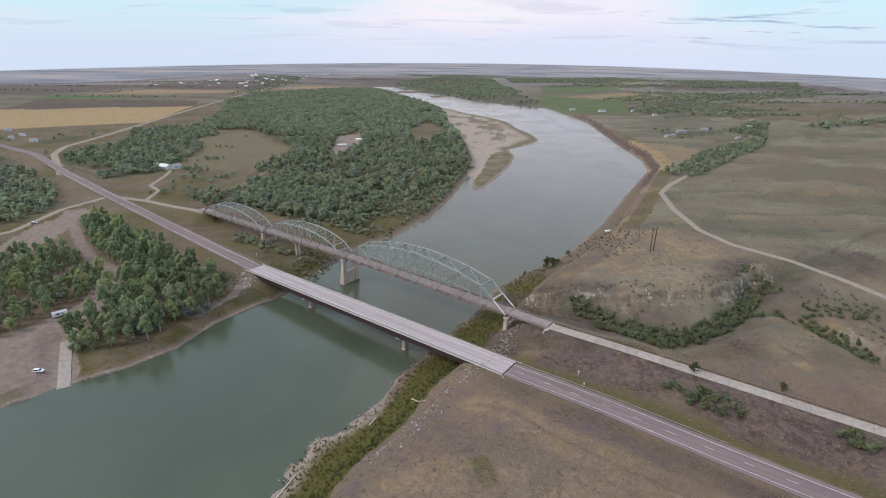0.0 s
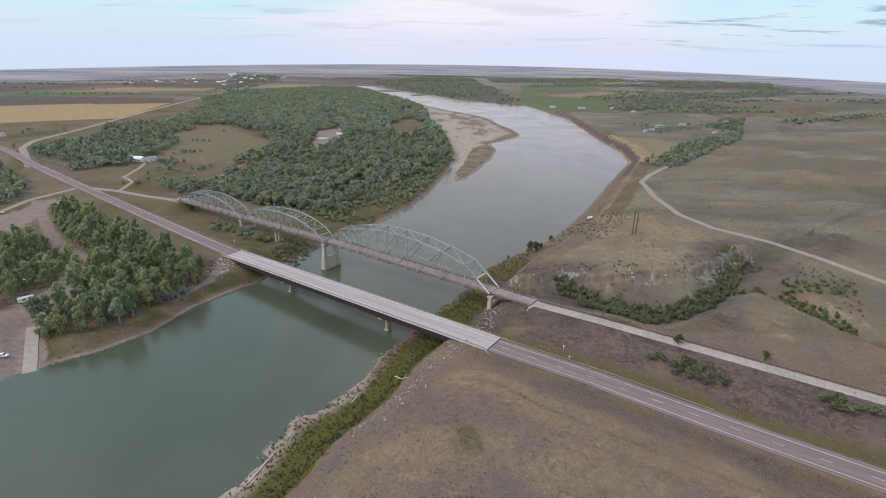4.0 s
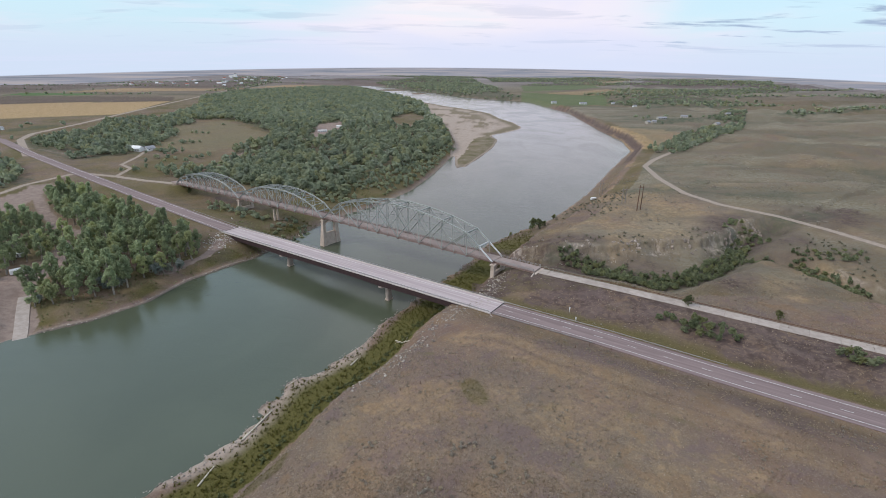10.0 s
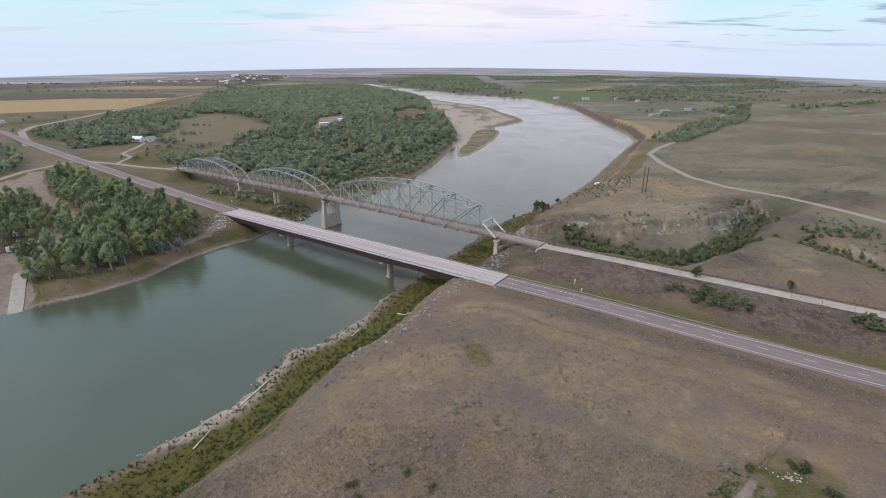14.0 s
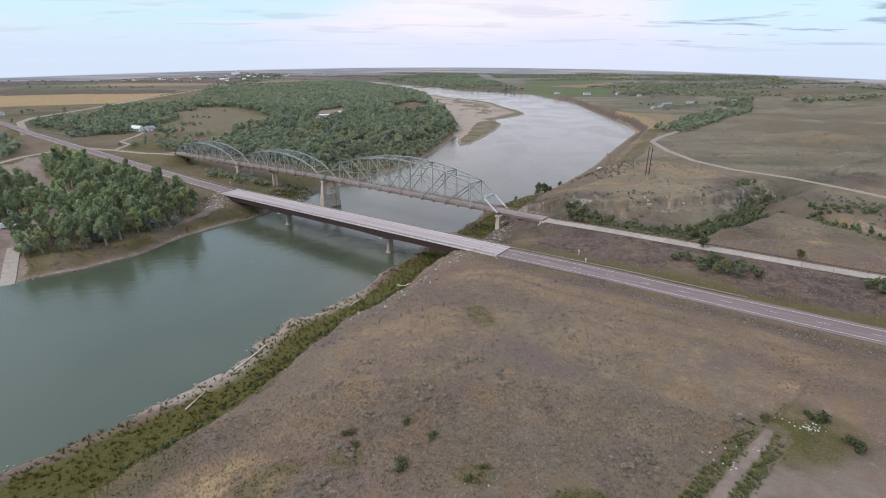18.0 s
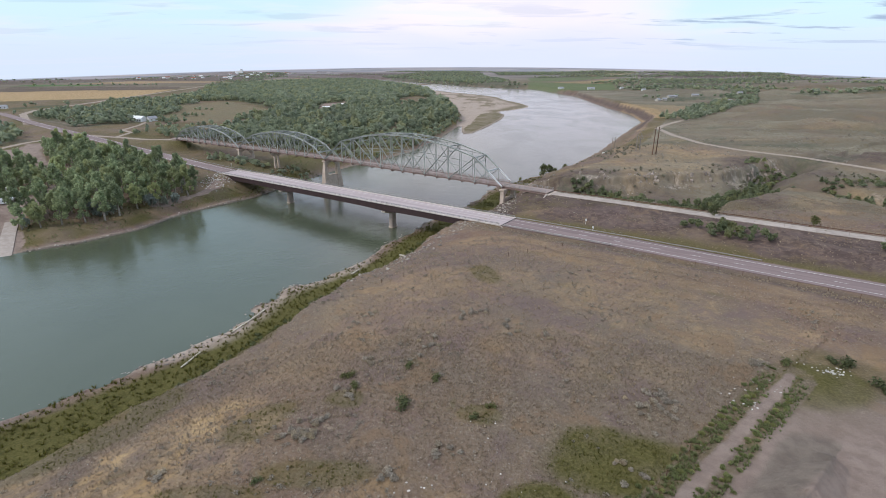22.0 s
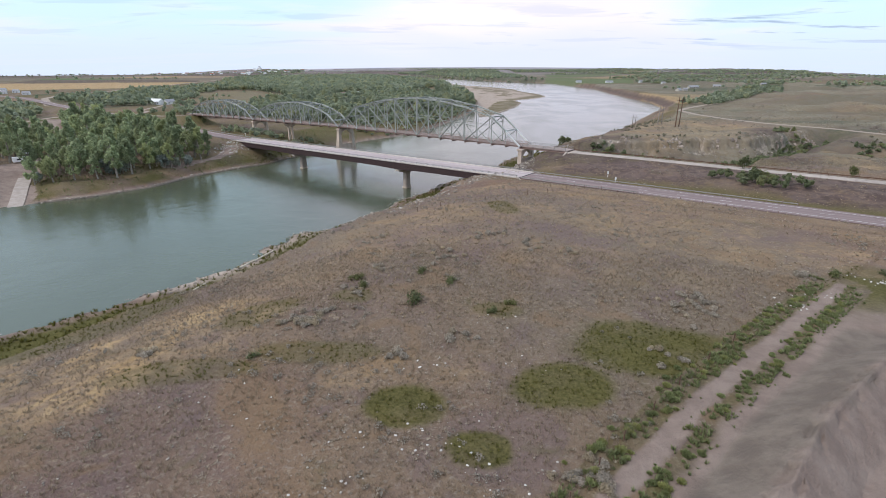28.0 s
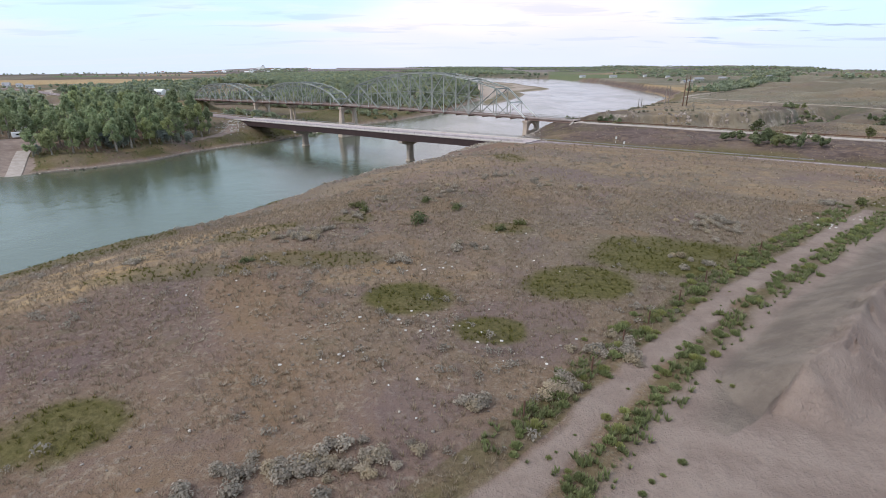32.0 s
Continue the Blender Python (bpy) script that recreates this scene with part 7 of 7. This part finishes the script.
for k in range(110):
    t = crag.uniform(0, 185)
    p, d = along_line([(24, 258, 0), (45, 258, 0), (65, 258, 0), (92, 267, 0), (117, 271, 0), (137, 278, 0), (158, 292, 0), (180, 312, 0)], t)
    off = crag.normal(0, 2.2)
    x, y = p.x + d.y * off, p.y - d.x * off + 1.0
    if fractal(np.array([x]), np.array([y]), 16, 123)[0] < -0.12:
        continue
    bm = bmesh.new()
    bmesh.ops.create_icosphere(bm, subdivisions=2, radius=1.0)
    for v in bm.verts:
        v.co *= 0.75 + 0.5 * noise.noise(v.co * 1.7 + Vector((k, 0, 0)))
        v.co.x *= 1.0 - 0.25 * max(0, v.co.z)
    w, tall = crag.uniform(0.6, 1.7), crag.uniform(0.9, 2.4)
    bmesh.ops.transform(bm, matrix=Matrix.LocRotScale((x, y, height_at(x, y) - 0.3), Euler((0, 0, crag.uniform(0, 6.28))), (w, w * 0.7, tall)), verts=bm.verts)
    part("outcrop", bm, M_CLIFF, outcrops)
rubble_w = [(-152 + random.gauss(0, 4.5), 271 + random.gauss(0, 4.0)) for _ in range(160)]
rock_strip("west_riprap", rubble_w, 0.5, 1.5, "white broken rock below the western abutment", M_PALE)

# ---------------------------------------------------------------- driftwood
def drift_log(points, girth, label, forks=()):
    root = tagged(new("driftwood_log"), label, "driftwood", "driftwood logs")
    bm = bmesh.new()
    spots = [Vector((x, y, height_at(x, y) + girth * 0.7 + lift)) for x, y, lift in points]
    for k, (a, b) in enumerate(zip(spots, spots[1:])):
        limb(bm, a, b, girth * (1 - 0.6 * k / len(spots)), girth * (1 - 0.6 * (k + 1) / len(spots)), 8)
    part("trunk", bm, M_DRIFT, root)
    for x0, y0, x1, y1, up in forks:
        b2 = bmesh.new()
        limb(b2, (x0, y0, height_at(x0, y0) + girth), (x1, y1, height_at(x1, y1) + up), girth * 0.5, girth * 0.15, 6)
        part("branch", b2, M_DRIFT, root)


drift_log([(-67.5, 115.5, 0), (-65.8, 122.5, 0), (-64, 129.5, 0)], 0.34, "long bleached driftwood log on the grassy bench", [(-64.3, 128, -63, 130.5, 0.6)])
drift_log([(-44.2, 156, 0), (-42.8, 161.5, 0)], 0.30, "short bleached log on the bench")
drift_log([(-71, 97, 0), (-70.5, 104.5, 0)], 0.26, "bleached log lying in the grass")
drift_log([(-30, 173.5, 0.3), (-27, 171, 0.2), (-23.5, 169, 0)], 0.24, "forked driftwood snag on the bench", [(-28, 171.8, -29.5, 169, 1.6), (-26, 170.5, -25, 173, 1.2)])
drift_log([(-64, 144, 0), (-62, 148, 0)], 0.18, "thin driftwood stick at the waterline")
drift_log([(-72, 60, 0), (-69.5, 64, 0)], 0.3, "weathered log on the slope")
drift_log([(-117, 307, 0.2), (-113, 303, 0.0)], 0.3, "white snag at the foot of the pier", [(-116, 306, -114, 308, 1.8)])

# ---------------------------------------------------------------- buildings
def house(x, y, wide, deep, tall, turn, walls, roof, label, gable=0.32, z=None, doors=True):
    root = tagged(new("house"), label, "house", "farm and town buildings")
    root.matrix_basis = Matrix.Translation((x, y, height_at(x, y) if z is None else z)) @ Matrix.Rotation(radians(turn), 4, "Z")
    w, d = wide / 2, deep / 2
    body = bmesh.new()
    ridge = tall + deep * gable
    vs = [body.verts.new(p) for p in ((-w, -d, -0.4), (w, -d, -0.4), (w, d, -0.4), (-w, d, -0.4), (-w, -d, tall), (w, -d, tall), (w, d, tall), (-w, d, tall), (-w, 0, ridge), (w, 0, ridge))]
    for f in ((0, 1, 5, 4), (2, 3, 7, 6), (1, 2, 6, 9, 5), (3, 0, 4, 8, 7), (0, 3, 2, 1)):
        body.faces.new([vs[i] for i in f])
    part("wall_shell", body, walls, root)
    top = bmesh.new()
    e = 0.45
    for sgn in (-1, 1):
        q = [top.verts.new(p) for p in ((-w - e, sgn * (d + e), tall - e * 2 * gable), (w + e, sgn * (d + e), tall - e * 2 * gable), (w + e, 0, ridge + 0.03), (-w - e, 0, ridge + 0.03),
                                        (-w - e, sgn * (d + e), tall - e * 2 * gable + 0.18), (w + e, sgn * (d + e), tall - e * 2 * gable + 0.18), (w + e, 0, ridge + 0.22), (-w - e, 0, ridge + 0.22))]
        for f in ((0, 1, 2, 3), (4, 5, 6, 7), (0, 1, 5, 4), (1, 2, 6, 5), (3, 0, 4, 7)):
            top.faces.new([q[i] for i in f])
    part("roof", top, roof, root)
    if doors:
        for k in range(max(2, int(wide / 3.5))):
            cx = -w + wide * (k + 0.5) / max(2, int(wide / 3.5))
            if k == 1:
                part("door", box(cx - 0.45, -d - 0.05, 0.0, cx + 0.45, -d + 0.02, 2.05), M_ROOF, root)
            else:
                window = part("window", box(cx - 0.7, -d - 0.05, 0.9, cx + 0.7, -d + 0.02, 2.2), M_WHITE, root)
                part("pane", box(cx - 0.6, -d - 0.07, 1.0, cx + 0.6, -d - 0.045, 2.1), M_GLASS, window)
    return root


house(-412, 578, 18, 9, 3.2, -12, M_WHITE, M_WHITE, "long white lodge with a pale roof beside a gravel lane")
house(-398, 583, 10, 8, 3.0, 60, M_WHITE, M_ROOF, "white outbuilding beside the lodge")
house(-249, 798, 14, 5, 2.8, 20, M_WHITE, M_WHITE, "white mobile home in a forest clearing", 0.15)
house(-236, 862, 15, 5, 2.8, -15, M_WHITE, M_WHITE, "white mobile home at the back of the clearing", 0.15)
house(-225, 850, 9, 5, 2.8, 30, M_WHITE, M_ROOF, "small pale shed in the clearing", 0.15)
house(-532, 863, 9, 6, 3.0, 10, M_WHITE, M_WHITE, "white shed at the edge of a meadow")
for x, y, w, label in ((-905, 854, 16, "pale farm building beside the fields"), (-818, 795, 12, "white farmhouse beside the highway"), (-746, 742, 14, "long white shed beside the highway"), (-806, 762, 9, "grey roofed farm shed")):
    house(x, y, w * 0.7, 7, 3.0, 25, M_WHITE, M_ROOF, label)
for x, y, w, t, label in ((367, 1048, 24, 15, "long pale tan ranch barn beside a dusty yard"), (425, 1087, 16, -10, "pale tan ranch house with shade trees"), (459, 1011, 13, 30, "grey roofed ranch shed"), (536, 1139, 15, 5, "pale ranch house among trees"),
                          (325, 999, 12, 40, "small pale tan ranch outbuilding on bare ground"), (340, 1010, 10, 0, "low shed on the ranch yard"), (619, 1310, 12, 0, "distant pale tan farm shed")):
    house(x, y, w * 0.8, 7, 2.7, t, M_TAN, M_ROOF, label)
for x, y, w, label in ((227, 1577, 26, "long pale shed among far hedges"), (307, 1540, 34, "long white shed in a row across the river"), (397, 1552, 14, "white barn in a far hedgerow"), (429, 1448, 16, "white barn near the far fields")):
    house(x, y, w * 0.6, 9, 3.2, 8, M_WHITE, M_ROOF, label)
for k in range(34):
    x, y = -1250 - 620 * random.random(), 2500 + 1400 * random.random()
    house(x, y, random.uniform(10, 26), random.uniform(8, 14), random.uniform(3, 6), random.uniform(0, 90), M_WHITE, random.choice((M_ROOF, M_WHITE, M_RED)), "small pale town building in the distance", doors=False)
elevator = tagged(new("grain_elevator"), "tall white grain elevator on the edge of town", "grain elevator")
elevator.matrix_basis = Matrix.Translation((-1838, 3845, height_at(-1838, 3845)))
part("tower", box(-9, -9, -1, 9, 9, 21), M_WHITE, elevator)
part("annex", box(-50, -8, -1, -9.2, 8, 12), M_WHITE, elevator)
part("headhouse", box(-5, -5, 21, 5, 5, 27), M_ROOF, elevator)


# ---------------------------------------------------------------- vehicles, ramp and small fixtures
def car(x, y, turn, paint_mat, label, z=None, long=4.7, tall=1.65):
    root = tagged(new("car"), label, "car", "vehicles")
    root.matrix_basis = Matrix.Translation((x, y, height_at(x, y) if z is None else z)) @ Matrix.Rotation(radians(turn), 4, "Z")
    h = long / 2
    body = bmesh.new()
    side = [(-h, 0.35), (h, 0.35), (h, 0.85), (h * 0.55, 0.98), (h * 0.28, tall), (-h * 0.75, tall), (-h * 0.95, 1.0), (-h, 0.9)]
    a, b = ([body.verts.new((px, s * (0.92 if pz < 1.1 else 0.74), pz)) for px, pz in side] for s in (-1, 1))
    for i in range(len(side)):
        body.faces.new((a[i], a[(i + 1) % 8], b[(i + 1) % 8], b[i]))
    body.faces.new(a[::-1])
    body.faces.new(b)
    bmesh.ops.bevel(body, geom=body.edges[:], offset=0.06, segments=1, affect="EDGES")
    part("body", body, paint_mat, root)
    for s in (-1, 1):
        win = bmesh.new()
        q = [win.verts.new(p) for p in ((-h * 0.80, s * 0.90, 1.08), (h * 0.42, s * 0.90, 1.08), (h * 0.24, s * 0.79, tall - 0.16), (-h * 0.70, s * 0.79, tall - 0.16))]
        win.faces.new(q)
        part("side_window", win, M_GLASS, root)
        for wx in (-h * 0.62, h * 0.62):
            bm = bmesh.new()
            bmesh.ops.create_cone(bm, cap_ends=True, segments=14, radius1=0.34, radius2=0.34, depth=0.24, matrix=Matrix.Translation((wx, s * 0.84, 0.34)) @ Matrix.Rotation(radians(90), 4, "X"))
            wheel = part("wheel", bm, M_DARK, root)
            bm = bmesh.new()
            bmesh.ops.create_cone(bm, cap_ends=True, segments=12, radius1=0.21, radius2=0.19, depth=0.03, matrix=Matrix.Translation((wx, s * 0.97, 0.34)) @ Matrix.Rotation(radians(90), 4, "X"))
            part("rim", bm, M_RAIL, wheel)
    ws = bmesh.new()
    ws.faces.new([ws.verts.new(p) for p in ((h * 0.53, -0.72, 1.05), (h * 0.53, 0.72, 1.05), (h * 0.33, 0.62, tall - 0.12), (h * 0.33, -0.62, tall - 0.12))])
    part("windscreen", ws, M_GLASS, root)
    return root


M_CAR_DARK = plain("dark_car_paint", (0.012, 0.012, 0.016), (0.022, 0.022, 0.026), 1.0, 0.3, 0.3, 8, 0.0)
M_CAR_WHITE = plain("white_car_paint", (0.74, 0.74, 0.74), (0.80, 0.80, 0.80), 1.0, 0.3, 0, 8, 0.0)
car(-201, 171, 8, M_CAR_WHITE, "white car parked on bare ground by the boat ramp")
car(-376, 354, 30, M_CAR_WHITE, "pale car parked beside the camp road")


def camper(x, y, turn, label):
    root = tagged(new("camper_trailer"), label, "camper", "vehicles")
    root.matrix_basis = Matrix.Translation((x, y, height_at(x, y))) @ Matrix.Rotation(radians(turn), 4, "Z")
    part("body", box(-3.4, -1.2, 0.6, 3.4, 1.2, 3.0, bevel=0.2), M_CAR_WHITE, root)
    part("window", box(-1.8, -1.24, 1.6, -0.2, -1.18, 2.3), M_GLASS, root)
    part("door", box(0.8, -1.24, 0.8, 1.5, -1.18, 2.6), M_ROOF, root)
    for s in (-1, 1):
        bm = bmesh.new()
        bmesh.ops.create_cone(bm, cap_ends=True, segments=12, radius1=0.38, radius2=0.38, depth=0.25, matrix=Matrix.Translation((0, s * 1.1, 0.38)) @ Matrix.Rotation(radians(90), 4, "X"))
        part("wheel", bm, M_DARK, root)
    part("hitch", box(3.4, -0.1, 0.5, 4.6, 0.1, 0.65), M_DARK, root)


camper(-226.5, 213, 50, "white camper trailer under the cottonwoods")
camper(-246, 233, 20, "white camper trailer in the wooded campground")
ramp_line = RAMP
ramp = tagged(new("boat_ramp", ribbon("boat_ramp", ramp_line, -2.5, 2.5, M_CONCRETE, 0.0, 3.0, 0.4)), "pale concrete boat ramp running into the river", "boat ramp")
bent = tagged(new("concrete_bent"), "pale two-legged concrete bent under the old bridge", "bridge pier")
bent.matrix_basis = old_frame(176.0, 3.0, 0)
low = level_on_old(176, 4)
for o in (0.0, 2.6):
    part("leg", tapered(bmesh.new(), (-0.6, o - 0.6, 0.6, o + 0.6), (-0.5, o - 0.5, 0.5, o + 0.5), low - 1, 14.2), M_PIER, bent)
part("cap", tapered(bmesh.new(), (-0.9, -1.2, 0.9, 3.8), (-1.0, -2.8, 1.0, 5.4), 14.2, 15.9), M_PIER, bent)
white_box = tagged(new("storage_tank"), "small white storage tank on the far bank edge", "tank")
white_box.matrix_basis = Matrix.Translation((99.9, 415.3, height_at(99.9, 415.3))) @ Matrix.Rotation(0.5, 4, "Z")
part("tank", box(-2.6, -1.1, 0.3, 2.6, 1.1, 2.2, bevel=0.4), M_WHITE, white_box)
part("skid", box(-2.2, -0.9, -0.2, 2.2, 0.9, 0.3), M_DARK, white_box)


def fence(points, gap, label):
    root = tagged(new("wire_fence"), label, "fence", "range fences")
    last = None
    for a, b in zip(points, points[1:]):
        n = max(1, int(math.dist(a, b) / gap))
        for k in range(n + (1 if b == points[-1] else 0)):
            x, y = a[0] + (b[0] - a[0]) * k / n, a[1] + (b[1] - a[1]) * k / n
            z = height_at(x, y)
            member("fence_post", (x, y, z - 0.4), (x, y, z + 1.25), 0.13, 0.13, M_POLE, root, OCTAGON)
            if last:
                for up in (0.5, 0.85, 1.15):
                    member("wire", (*last[:2], last[2] + up), (x, y, z + up), 0.012, 0.012, M_RUST, root, SQUARE)
            last = (x, y, z)


fence([(-26, 121), (3, 132), (43, 158), (50, 155), (80, 132), (120, 108)], 6.0, "wooden post and wire fence along the highway slope")
fence([(2, 25), (7, 30.5), (13, 38.5), (21, 48), (31, 58.5)], 5.0, "old post and wire fence beside the dirt track")
fence([(62, 210), (90, 194.5), (120, 177), (150, 160)], 7.0, "dark post fence behind the old road")
